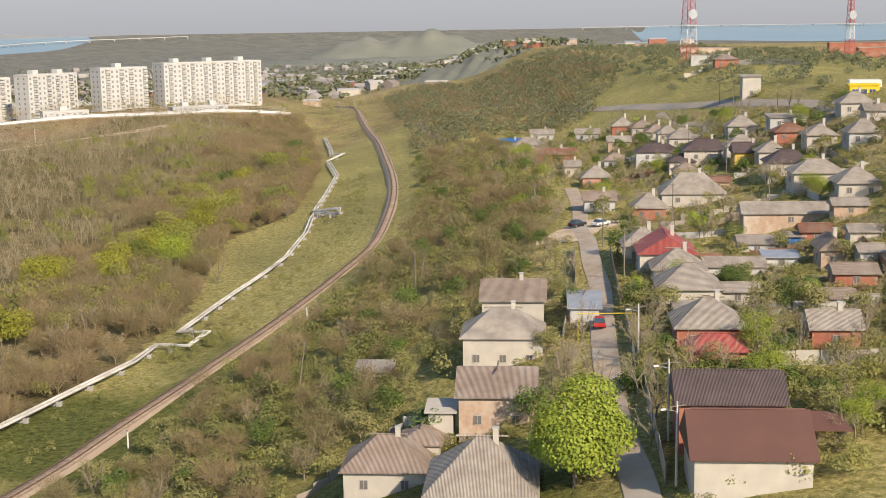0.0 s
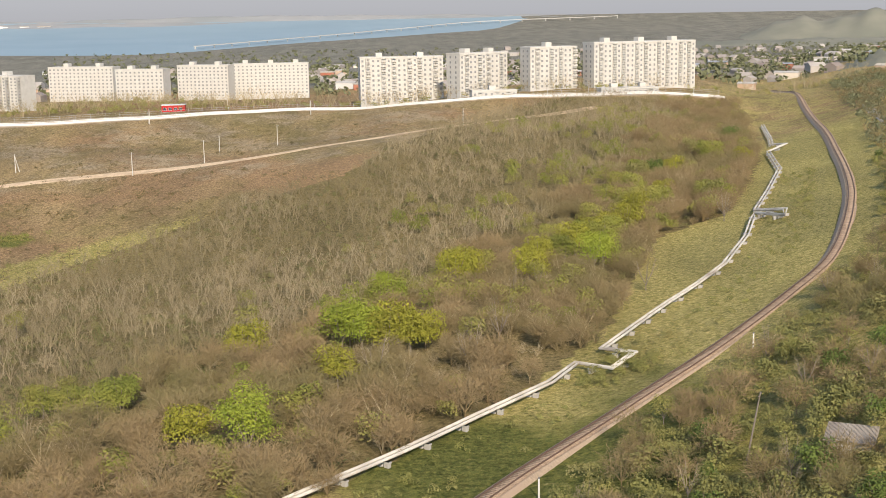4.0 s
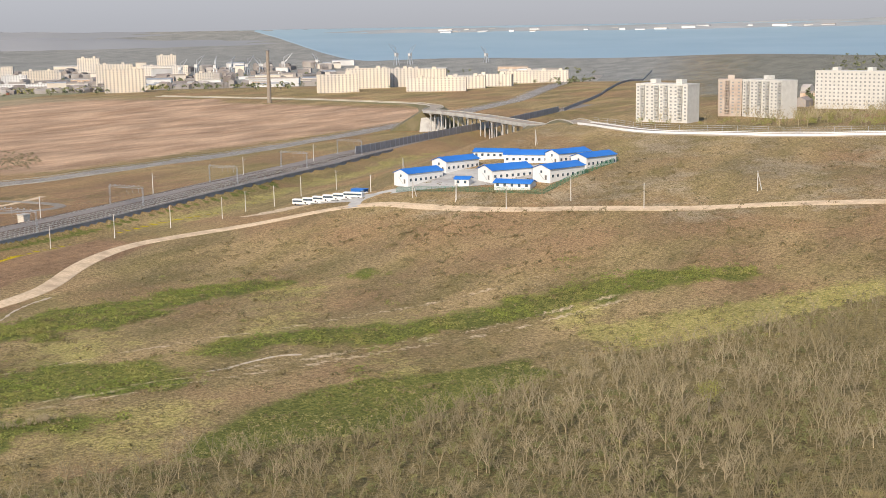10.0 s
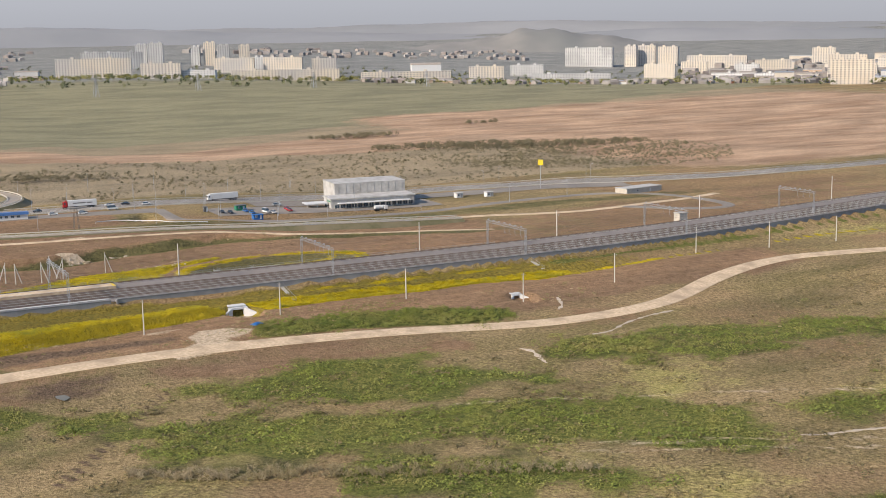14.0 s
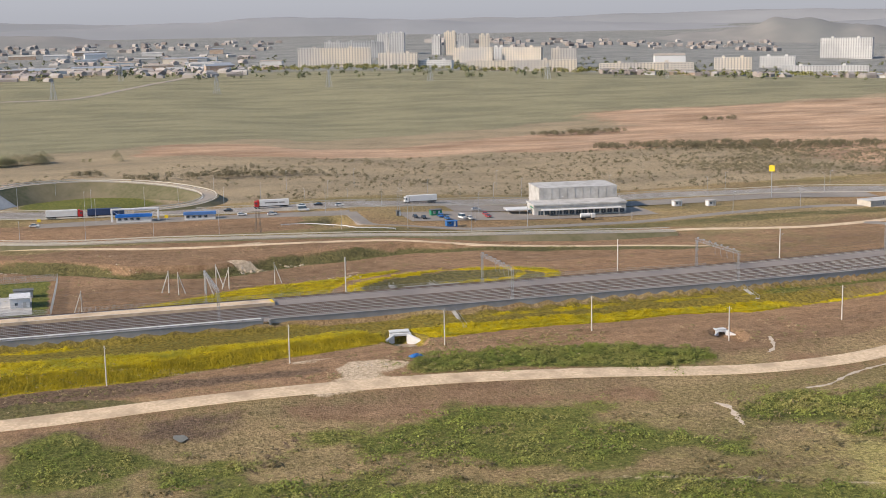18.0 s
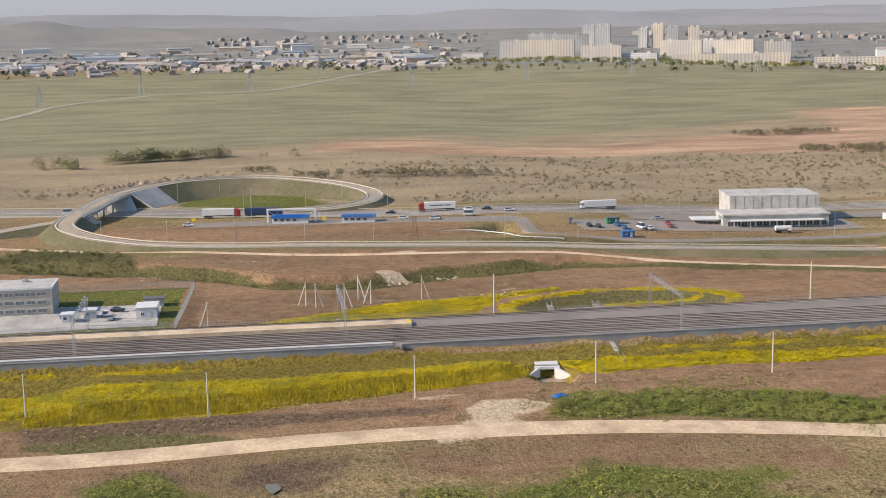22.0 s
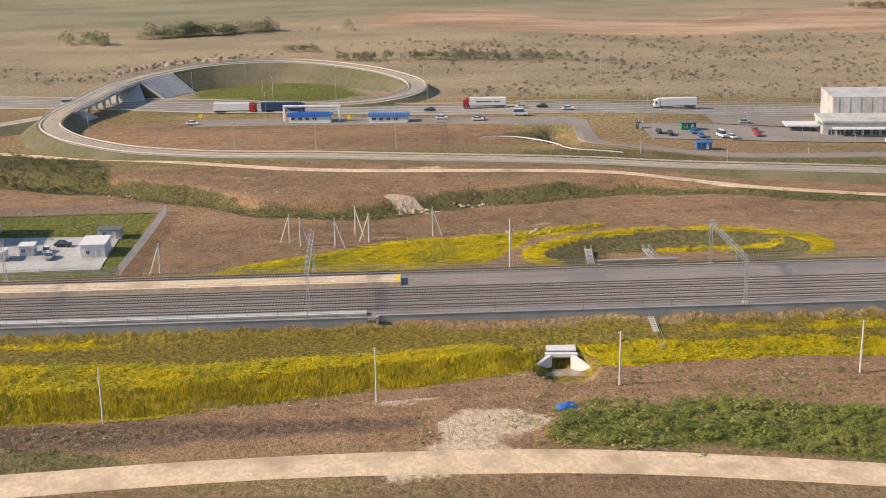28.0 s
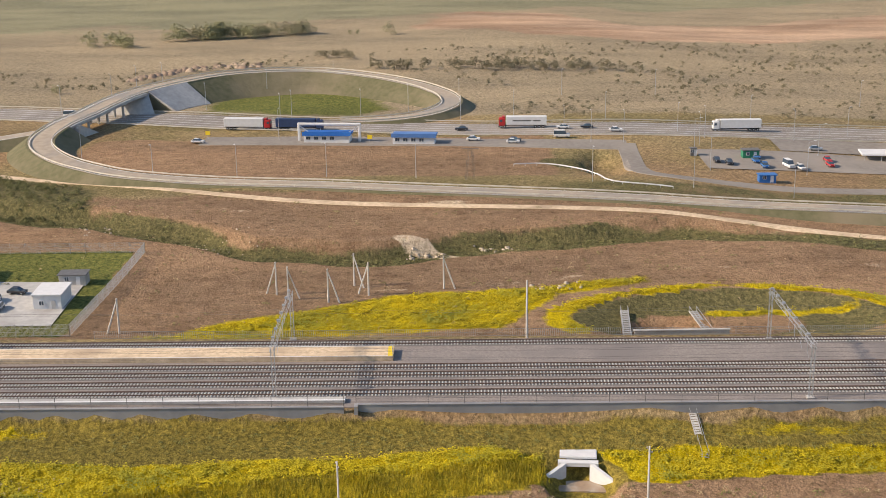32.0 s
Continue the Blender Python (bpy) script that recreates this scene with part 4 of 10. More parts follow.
def station():
    line = station_line(0, 60, 1400)
    V = []
    for x, y in line:
        k, z = 1 - 0.45 * float(ss(y, 820, 1000)), float(rail_z(y))
        V += [(x + o * k, y, z + h) for o, h in ((-17.6, -1.2), (-16.6, 0.12), (-8, 0.2), (8, 0.2), (15.2, 0.12), (15.6, -1.2))]
    F = [(i * 6 + j, i * 6 + j + 1, i * 6 + j + 7, i * 6 + j + 6) for i in range(len(line) - 1) for j in range(5)]
    bed = new("track_bed", mesh_from("track_bed", V, F, BALLAST))
    tagged(bed, "broad grey ballast bed of the station tracks", "track bed", kind="structure")
    for off, y1, n in ((-14.5, 760, 0), (-2.4, 1390, 0), (1.3, 1390, 0), (5.4, 860, 0), (9.5, 760, 0)):
        l = station_line(off, 60, y1)
        if y1 < 900:
            l[:, 0] += (-off * 0.35 if off > 0 else 5.0) * ss(l[:, 1], y1 - 160, y1)
        track(l, rail_z(l[:, 1]) + 0.2, SLEEPER, "steel rails on pale concrete sleepers in grey ballast", "station tracks", pieces=n)
    # island platform and the low side platform
    pl = empty("platform", None, "long pale concrete island platform with a yellow end", "platform")
    l = station_line(-7.95, 60, 283.5, 7.45)
    sweep("slab", l, rail_z(l[:, 1]) + 0.9, [(-2.65, -0.8), (2.65, -0.8), (2.65, 0.25), (-2.65, 0.25)], DIRT_ROAD, pl, "pale worn paving")
    for s in (-2.5, 2.5):
        sweep("edge_line", offset_line(l, s), rail_z(l[:, 1]) + 1.155, [(-0.12, 0), (0.12, 0), (0.12, 0.006), (-0.12, 0.006)], PAINT_WHITE, pl)
    e = l[-1]
    part("end_marking", boxes((e[0] - 2.5, e[1] - 1.0, rail_z(e[1]) + 1.155, e[0] + 2.5, e[1] - 0.1, rail_z(e[1]) + 1.17)), PAINT_YELLOW, pl, "yellow painted end strip")
    part("end_rail", rods(*[((e[0] + a, e[1] - 0.15, rail_z(e[1]) + 1.1), (e[0] + a, e[1] - 0.15, rail_z(e[1]) + 2.2), 0.03) for a in (-2.3, -0.8, 0.8, 2.3)], ((e[0] - 2.3, e[1] - 0.15, rail_z(e[1]) + 2.2), (e[0] + 2.3, e[1] - 0.15, rail_z(e[1]) + 2.2), 0.03)), STEEL, pl)
    low = empty("side_platform", None, "narrow low concrete side platform beside the wall", "platform")
    l = station_line(12.9, 60, 276, 6)
    sweep("slab", l, rail_z(l[:, 1]) + 0.2, [(-0.9, 0), (0.9, 0), (0.9, 0.5), (-0.9, 0.5)], CONCRETE, low)
    sweep("edge_line", offset_line(l, -0.6), rail_z(l[:, 1]) + 0.703, [(-0.25, 0), (0.25, 0), (0.25, 0.005), (-0.25, 0.005)], PAINT_WHITE, low)
    # retaining wall with a mesh fence on it
    for off, y0, y1, h in ((16.9, 60, 278, 1.45), (15.9, 278, 900, 1.45)):
        w = empty("retaining_wall", None, "grey concrete retaining wall topped by a mesh fence", "wall", "station walls")
        l = station_line(off, y0, y1, 6)
        zz = rail_z(l[:, 1])
        sweep("wall_face", l, zz, [(-0.2, -3.2), (0.2, -3.2), (0.2, h - 0.6), (-0.2, h - 0.6)], WALL_BLUE, w)
        sweep("coping", l, zz + h - 0.596, [(-0.3, 0), (0.3, 0), (0.3, 0.12), (-0.3, 0.12)], WALL_BLUE, w)
        for rz in (0.35, 1.0, 1.75):
            sweep("fence_wire", l, zz + h - 0.5 + rz, [(-0.02, 0), (0.02, 0), (0.02, 0.045), (-0.02, 0.045)], STEEL_DARK, w)
        for x, y in l:
            part("fence_post", rods(((x, y, rail_z(y) + h - 0.5), (x, y, rail_z(y) + h + 1.4), 0.05), sides=4), STEEL_DARK, w)
    part("wall_return", boxes((rail_x(278) + 15.7, 277.7, 1.4, rail_x(278) + 17.1, 278.3, 5.4)), WALL_BLUE, w)


def lattice(bm, a, b, w, bays, r=0.045):
    """A square lattice truss between two points."""
    a, b = Vector(a), Vector(b)
    d = (b - a).normalized()
    s = Vector((0, 0, 1)).cross(d)
    s = Vector((1, 0, 0)) if s.length < 0.1 else s.normalized()
    t = d.cross(s)
    cor = [(s * i + t * j) * w / 2 for i, j in ((-1, -1), (1, -1), (1, 1), (-1, 1))]
    for c in cor:
        rod(bm, a + c, b + c, r, sides=4)
    for k in range(bays):
        p, q = a.lerp(b, k / bays), a.lerp(b, (k + 1) / bays)
        for i in range(4):
            c0, c1 = cor[i], cor[(i + 1) % 4]
            rod(bm, p + (c0 if k % 2 else c1), q + (c1 if k % 2 else c0), r * 0.6, sides=3)
    return bm


def gantry(y, far, near, h=9.6, lamps=7):
    z = float(rail_z(y))
    x0 = float(rail_x(y))
    g = empty("catenary_gantry", pose(x0, y, z), "grey lattice steel gantry over the tracks carrying the overhead line", "gantry", "catenary gantries")
    for o in (far, near):
        part("leg", lattice(bmesh.new(), (o, 0, -0.3), (o, 0, h), 0.55, 9), STEEL, g)
        part("footing", boxes((o - 0.6, -0.6, -0.4, o + 0.6, 0.6, 0.45)), CONCRETE, g)
    part("beam", lattice(bmesh.new(), (far - 0.6, 0, h), (near + 0.6, 0, h), 0.8, 18), STEEL, g)
    for i in range(lamps):
        x = far + (near - far) * (i + 0.3) / lamps
        lm = part("floodlight", boxes((x - 0.25, -0.5, h + 0.75, x + 0.25, 0.1, h + 1.05)), STEEL, g)
        part("bracket", rods(((x, 0, h + 0.4), (x, 0, h + 0.8), 0.04), sides=4), STEEL, lm)
    for o in (-14.5, -2.4, 1.3, 5.4, 9.5):
        if far < o < near:
            part("drop_arm", rods(((o, 0, h - 0.3), (o, 0, h - 2.6), 0.05), ((o, 0, h - 2.4), (o + 1.0, 0, h - 3.2), 0.03), sides=4), STEEL, g)
    return g


station()
GANTRIES = ((195, -16.6, 12.0), (264, -16.8, 12.3), (354, -15.2, 13.0), (432, -15.0, 13.0), (512, -15.5, 12.5), (596, -14, 8), (690, -12, 8), (775, -12, 8), (860, -12, 8))
for g in GANTRIES:
    gantry(*g)


def overhead_line():
    w = empty("overhead_line", None, "thin copper contact and carrier wires strung between gantries", "overhead line")
    for off in (-14.5, -2.4, 1.3, 5.4, 9.5):
        bm = bmesh.new()
        for (ya, *_), (yb, *_) in zip(GANTRIES[:6], GANTRIES[1:6]):
            for i in range(4):
                t0, t1 = i / 4, (i + 1) / 4
                p = [(float(rail_x(ya + (yb - ya) * t)) + off, ya + (yb - ya) * t, float(rail_z(ya + (yb - ya) * t)) + 7.2 - 3.2 * t * (1 - t)) for t in (t0, t1)]
                rod(bm, p[0], p[1], 0.018, sides=3)
            rod(bm, (float(rail_x(ya)) + off, ya, float(rail_z(ya)) + 6.2), (float(rail_x(yb)) + off, yb, float(rail_z(yb)) + 6.2), 0.018, sides=3)
        part("wire", bm, STEEL_DARK, w)


overhead_line()


def concrete_pole(x, y, h=10.5, arm=True, lean=0.0):
    p = empty("utility_pole", pose(x, y, gz(x, y), lean, lean * 0.6, 17), "slim tapered concrete utility pole with a small crossarm", "utility pole", "concrete utility poles")
    part("shaft", rods(((0, 0, -0.5), (0, 0, h), 0.21, 0.13), sides=6), POLE_CON, p)
    if arm:
        part("crossarm", boxes((-0.9, -0.05, h - 0.7, 0.9, 0.05, h - 0.6)), STEEL_DARK, p)
        for o in (-0.8, 0.8):
            part("insulator", rods(((o, 0, h - 0.6), (o, 0, h - 0.35), 0.05, 0.03), sides=5), PAINT_WHITE, p)
    return p


for x, y in ((-400, 188), (-391.3, 229.6), (-395, 277.4), (-398.3, 322), (-401, 368), (-384, 403.5), (-388, 444), (-414, 502), (-408.5, 534.7), (-402.5, 565), (-398, 597), (-401.8, 620), (-394, 633.4), (-401.5, 667), (-387, 679),
             (-63.5, 633), (-33.5, 692), (-93.5, 617.5), (-188, 609), (-225, 619), (-249, 605)):
    concrete_pole(x, y)


def braced_pole(x, y, turn, h=7.6):
    p = empty("braced_pole", pose(x, y, gz(x, y), 0, 0, turn), "pale concrete pole with a slanting brace", "utility pole", "braced poles")
    part("shaft", rods(((0, 0, -0.5), (0, 0, h), 0.22, 0.15), sides=6), POLE_CON, p)
    part("brace", rods(((0, 2.6, -0.4), (0, 0.1, h - 0.8), 0.20, 0.14), sides=6), POLE_CON, p)
    part("crossarm", boxes((-0.8, -0.05, h - 0.4, 0.8, 0.05, h - 0.3)), STEEL_DARK, p)
    return p


for x, y, a in ((-498.5, 256.3, 160), (-495.5, 259.2, 20), (-494, 268, -10), (-504, 273, -30), (-498, 276.5, 160), (-502, 293, 0), (-476, 227, 180), (-341, 641, 30), (-306, 622, -20), (-280, 617, 200),
                (-352, 690, 10), (-300, 742, 0), (-77, 893, 0), (-110, 780, 20), (-20, 800, 0), (-60, 668, 10), (-150, 640, -30), (60, 690, 0)):
    braced_pole(x, y, a, 8.5 if y > 400 else 7.6)


def mast(x, y, h):
    m = empty("contact_mast", pose(x, y, gz(x, y)), "tall grey concrete mast beside the rear track", "mast", "masts")
    part("shaft", rods(((0, 0, -0.5), (0, 0, h), 0.24, 0.16), sides=8), POLE_CON, m)
    part("arm", rods(((0, 0, h - 2), (2.2, 0, h - 1.4), 0.04), ((0, 0, h - 3), (2.2, 0, h - 1.4), 0.03), sides=4), STEEL, m)


for x, y, h in ((-460.5, 308.6, 11.5), (-462, 405, 11.5), (-464, 470, 11.5), (-470, 550, 11), (-480, 640, 11), (-489, 730, 11), (-497, 815, 11)):
    mast(x, y, h)


def stairs(x0, y, z0, x1, z1, n=18):
    s = empty("embankment_stairs", None, "narrow metal stairs with handrails down the railway bank", "stairs")
    for o in (-0.55, 0.55):
        part("stringer", rods(((x0, y + o, z0), (x1, y + o, z1), 0.09), sides=4), CONCRETE, s)
        part("handrail", rods(((x0, y + o, z0 + 1.0), (x1, y + o, z1 + 1.0), 0.035), *[((x0 + (x1 - x0) * t, y + o, z0 + (z1 - z0) * t), (x0 + (x1 - x0) * t, y + o, z0 + (z1 - z0) * t + 1.0), 0.03) for t in (0, 0.33, 0.66, 1)], sides=4), STEEL, s)
    for i in range(n):
        t = (i + 0.5) / n
        x, z = x0 + (x1 - x0) * t, z0 + (z1 - z0) * t
        part("tread", boxes((x - 0.3, y - 0.5, z - 0.03, x + 0.3, y + 0.5, z + 0.03)), POLE_CON, s)


stairs(-426.9, 333.8, 3.4, -415.2, gz(-415.2, 333.8) + 0.1)
stairs(-426.5, 432.0, 3.4, -415.5, gz(-415.5, 432) + 0.1)


APRON = mat("silted_apron", (0.36, 0.27, 0.19), (0.28, 0.20, 0.14), 0.8, 0.95, c=(0.45, 0.40, 0.33), coarse=0.4)


def culvert(x, y, z, s=1.0, turn=0.0):
    """Mouth of a box culvert that opens towards +x, with splayed wing walls."""
    c = empty("culvert", pose(x, y, z, 0, 0, turn) @ Matrix.Diagonal((s, s, s * 0.74, 1)), "white concrete culvert mouth with splayed wing walls", "culvert", "culverts")
    bm = boxes((-1.0, -2.6, 0, 0, -1.5, 3.4), (-1.0, 1.5, 0, 0, 2.6, 3.4), (-1.0, -1.5, 2.7, 0, 1.5, 3.4))
    part("portal", bm, PAINT_WHITE, c)
    part("cap", boxes((-3.6, -2.4, 3.41, -1.2, 2.4, 3.9), bevel=0.05), PAINT_WHITE, c)
    part("barrel", boxes((-9, -1.5, 2.72, -1.02, 1.5, 3.0), (-9, -1.8, 0, -1.02, -1.5, 2.7), (-9, 1.5, 0, -1.02, 1.8, 2.7), (-9.2, -1.8, 0, -9, 1.8, 3)), GREY_WALL, c)
    for sg in (-1, 1):
        bm = bmesh.new()
        v = [bm.verts.new(p) for p in ((0.02, sg * 1.5, 0), (3.0, sg * 5.4, 0), (3.0, sg * 5.4, 0.9), (0.02, sg * 1.5, 3.3), (0.02, sg * 2.1, 0), (2.7, sg * 5.8, 0), (2.7, sg * 5.8, 1.0), (0.02, sg * 2.1, 3.3))]
        for q in ((0, 1, 2, 3), (4, 7, 6, 5), (0, 4, 5, 1), (1, 5, 6, 2), (2, 6, 7, 3), (3, 7, 4, 0)):
            bm.faces.new([v[i] for i in q])
        part("wing_wall", bm, PAINT_WHITE, c)
    bm = bmesh.new()
    v = [bm.verts.new(p) for p in ((0.02, -1.5, 0.12), (3.0, -5.3, 0.12), (3.0, 5.3, 0.12), (0.02, 1.5, 0.12), (0.02, -1.5, -0.4), (3.0, -5.3, -0.4), (3.0, 5.3, -0.4), (0.02, 1.5, -0.4))]
    for q in ((0, 1, 2, 3), (7, 6, 5, 4), (0, 4, 5, 1), (1, 5, 6, 2), (2, 6, 7, 3), (3, 7, 4, 0)):
        bm.faces.new([v[i] for i in q])
    part("apron", bm, APRON, c, "silted concrete apron")


culvert(-413.6, 313.5, gz(-408, 313.5) + 0.05, 1.22, -6)
culvert(-389.5, 404.5, gz(-385, 404.5) + 0.05, 0.75, -4)


def basin_chutes():
    for y0, y1 in ((331.2, 330.4), (345.8, 348.2)):
        top, low = Vector((-488.5, y0, gz(-489.5, y0) + 0.5)), Vector((-477.0, y1, gz(-477.0, y1) + 0.4))
        s = empty("basin_steps", None, "pale sloping concrete steps with a handrail down into the dug basin", "stairs", "basin steps")
        for o in (-0.75, 0.75):
            off = Vector((0, o, 0))
            part("stringer", rods((top + off, low + off, 0.18), sides=4), CONCRETE, s)
            part("handrail", rods((top + off + Vector((0, 0, 1)), low + off + Vector((0, 0, 1)), 0.06), (top + off, top + off + Vector((0, 0, 1)), 0.05), (low + off, low + off + Vector((0, 0, 1)), 0.05), sides=4), STEEL, s)
        for i in range(16):
            q = top.lerp(low, (i + 0.5) / 16)
            part("tread", boxes((q.x - 0.3, q.y - 0.7, q.z - 0.05, q.x + 0.3, q.y + 0.7, q.z + 0.05)), CONCRETE, s)
    w = empty("basin_headwall", None, "low pale concrete wall at the basin mouth", "wall")
    part("wall_face", boxes((-466.4, 330.0, gz(-466, 338) - 1.5, -465.8, 348.5, rail_z(338) - 1.1)), CONCRETE, w)
    part("coping", boxes((-466.5, 329.8, rail_z(338) - 1.09, -465.7, 348.7, rail_z(338) - 0.9)), CONCRETE, w)


basin_chutes()


def rubble(cx, cy, rx, ry, n, material, label, size=0.5, seed=1, name="rubble"):
    """Loose broken lumps strewn over a patch of ground."""
    rng = np.random.default_rng(seed)
    cube = np.array([(a, b, c) for a in (-1, 1) for b in (-1, 1) for c in (-1, 1)], float)
    tri = np.array([(0, 1, 3), (0, 3, 2), (4, 6, 7), (4, 7, 5), (0, 4, 5), (0, 5, 1), (2, 3, 7), (2, 7, 6), (1, 5, 7), (1, 7, 3)])
    VV, FF = [], []
    for i in range(n):
        x, y = cx + rng.normal(0, rx * 0.5), cy + rng.normal(0, ry * 0.5)
        w = cube * rng.uniform(0.3, 1.0, 3) * size * rng.uniform(0.5, 1.3) + rng.normal(0, 0.12 * size, (8, 3))
        a = rng.uniform(0, 6.3)
        q = w.copy()
        q[:, 0], q[:, 1] = x + w[:, 0] * math.cos(a) - w[:, 1] * math.sin(a), y + w[:, 0] * math.sin(a) + w[:, 1] * math.cos(a)
        q[:, 2] = gz(x, y) + 0.2 * size + w[:, 2] * 0.6
        VV.append(q); FF.append(tri + 8 * i)
    return tagged(new(name, fast_mesh(name, np.vstack(VV), np.vstack(FF), material)), label, "rubble", kind="stuff")


CHALK = mat("pale_rubble", (0.58, 0.49, 0.38), (0.46, 0.37, 0.28), 0.8, 0.95, spread=0.25, object_space=False)
rubble(-527, 289, 2.0, 6, 16, CHALK, "pale broken concrete dumped in the gully", 0.55, 1)
rubble(-531, 305, 2, 5, 14, CHALK, "pale broken concrete dumped in the gully", 0.5, 2)
rubble(-385, 298, 3, 9, 9, CHALK, "pale chalky rubble beside the earth road", 0.35, 3)
rubble(-552, 206, 9, 9, 22, CHALK, "white scraps of rubbish in the gully", 0.3, 4)
rubble(-534, 240, 6, 12, 22, CHALK, "white scraps of rubbish in the gully", 0.28, 5)
rubble(-502, 318, 3, 6, 18, CHALK, "pale slabs lying on the bare soil", 0.5, 6)
rubble(-470, 353, 1.4, 3, 26, CHALK, "pale heap of broken stone beside the basin", 0.6, 9)


def gutter(points, w, label):
    """A washed-out channel of pale chalk."""
    l = curve(points, 1.2)
    rr = random.Random(int(points[0][1]))
    V, n = [], normals(l)
    for (x, y), q in zip(l, n):
        k = w * rr.choice((0.3, 0.5, 0.7, 1.0, 1.5))
        V += [(x + q[0] * o * k, y + q[1] * o * k, gz(x + q[0] * o * k, y + q[1] * o * k) + h) for o, h in ((-0.6, -0.12), (-0.4, 0.07), (0.4, 0.07), (0.6, -0.12))]
    F = [(i * 4 + j, i * 4 + j + 1, i * 4 + 5 + j, i * 4 + 4 + j) for i in range(len(l) - 1) for j in range(3)]
    return tagged(new("chalk_gutter", mesh_from("chalk_gutter", V, F, CHALK)), label, "gutter", "chalk gutters", kind="structure")


gutter([(-333.7, 370.8), (-329.5, 372.1), (-321.8, 369.9), (-315.0, 367.8)], 1.4, "winding washed-out chalk gutter in the scrub")
gutter([(-336.6, 398.4), (-337.6, 405.9), (-343.4, 416.1), (-347.0, 427.4), (-348.4, 438.4)], 1.1, "pale chalk wash beside the earth road")
gutter([(-379.3, 414.1), (-370.9, 410.3), (-366.9, 406.1)], 1.2, "short chalk wash below the railway bank")
gutter([(-224.3, 374.8), (-222.0, 379.1), (-220.2, 388.9), (-217.3, 397.8), (-212.4, 402.4)], 1.1, "long pale chalk streak on the dry steppe")
def lump(x, y, L, W, h, material, label, name, turn=0):
    """A sagging sheet-covered heap."""
    n, m = 12, 8
    rng = np.random.default_rng(int(abs(x)))
    V = [(L * (i / (n - 1) - 0.5), W * (j / (m - 1) - 0.5), h * (math.sin(math.pi * i / (n - 1)) * math.sin(math.pi * j / (m - 1))) ** 0.6 * rng.uniform(0.7, 1.0) - 0.05) for i in range(n) for j in range(m)]
    F = [(i * m + j, (i + 1) * m + j, (i + 1) * m + j + 1, i * m + j + 1) for i in range(n - 1) for j in range(m - 1)]
    ob = new(name, mesh_from(name, V, F, material))
    ob.matrix_basis = pose(x, y, gz(x, y), 0, 0, turn)
    return tagged(ob, label, "heap")


lump(-389.5, 311, 2.4, 4.2, 0.9, PAINT_BLUE, "crumpled blue sheet lying on bare soil", "blue_tarpaulin", 15)


def puddle(x, y, rx, ry, name, label):
    V = [(x, y, gz(x, y) + 0.16)] + [(x + rx * math.cos(a) * (1 + 0.18 * math.sin(3 * a + x)), y + ry * math.sin(a) * (1 + 0.15 * math.cos(2 * a + y)), gz(x, y) + 0.16) for a in (i * math.tau / 28 for i in range(28))]
    ob = new(name, mesh_from(name, V, [(0, 1 + i, 1 + (i + 1) % 28) for i in range(28)], PUDDLE))
    return tagged(ob, label, "water", kind="structure")


PUDDLE = mat("muddy_water", (0.16, 0.15, 0.11), (0.20, 0.18, 0.135), 0.5, 0.35)
puddle(-349.5, 243.3, 2.8, 1.5, "pond_water", "small muddy pond among the scrub")


def mesh_fence(points, h, label, group, material=STEEL, pitch=3.0, name="mesh_fence", rails=4):
    f = empty(name, None, label, "fence", group)
    for (ax, ay), (bx, by) in zip(points, points[1:]):
        L = math.hypot(bx - ax, by - ay)
        n = max(1, round(L / pitch))
        P = [(ax + (bx - ax) * i / n, ay + (by - ay) * i / n) for i in range(n + 1)]
        for x, y in P:
            part("post", rods(((x, y, gz(x, y) - 0.3), (x, y, gz(x, y) + h + 0.15), 0.06), sides=4), material, f)
        for p, q in zip(P, P[1:]):
            bm = bmesh.new()
            for k in range(rails):
                t = 0.12 + 0.88 * k / (rails - 1)
                rod(bm, (*p, gz(*p) + h * t), (*q, gz(*q) + h * t), 0.035, sides=3)
            for k in range(1, 16):
                x, y = p[0] + (q[0] - p[0]) * k / 16, p[1] + (q[1] - p[1]) * k / 16
                rod(bm, (x, y, gz(x, y) + 0.1), (x, y, gz(x, y) + h), 0.03, sides=3)
            part("panel", bm, material, f)["kind"] = "stuff"
    return f


mesh_fence([(-528.5, 120), (-528.7, 221), (-474, 217.5), (-473.5, 120)], 2.6, "pale galvanised mesh fence round the station compound", "compound fences", pitch=3.6)
mesh_fence([(-465, 225), (-464.5, 300), (-463, 380), (-464, 440)], 1.6, "low thin mesh fence behind the tracks", "track fences", pitch=6.0, rails=3)


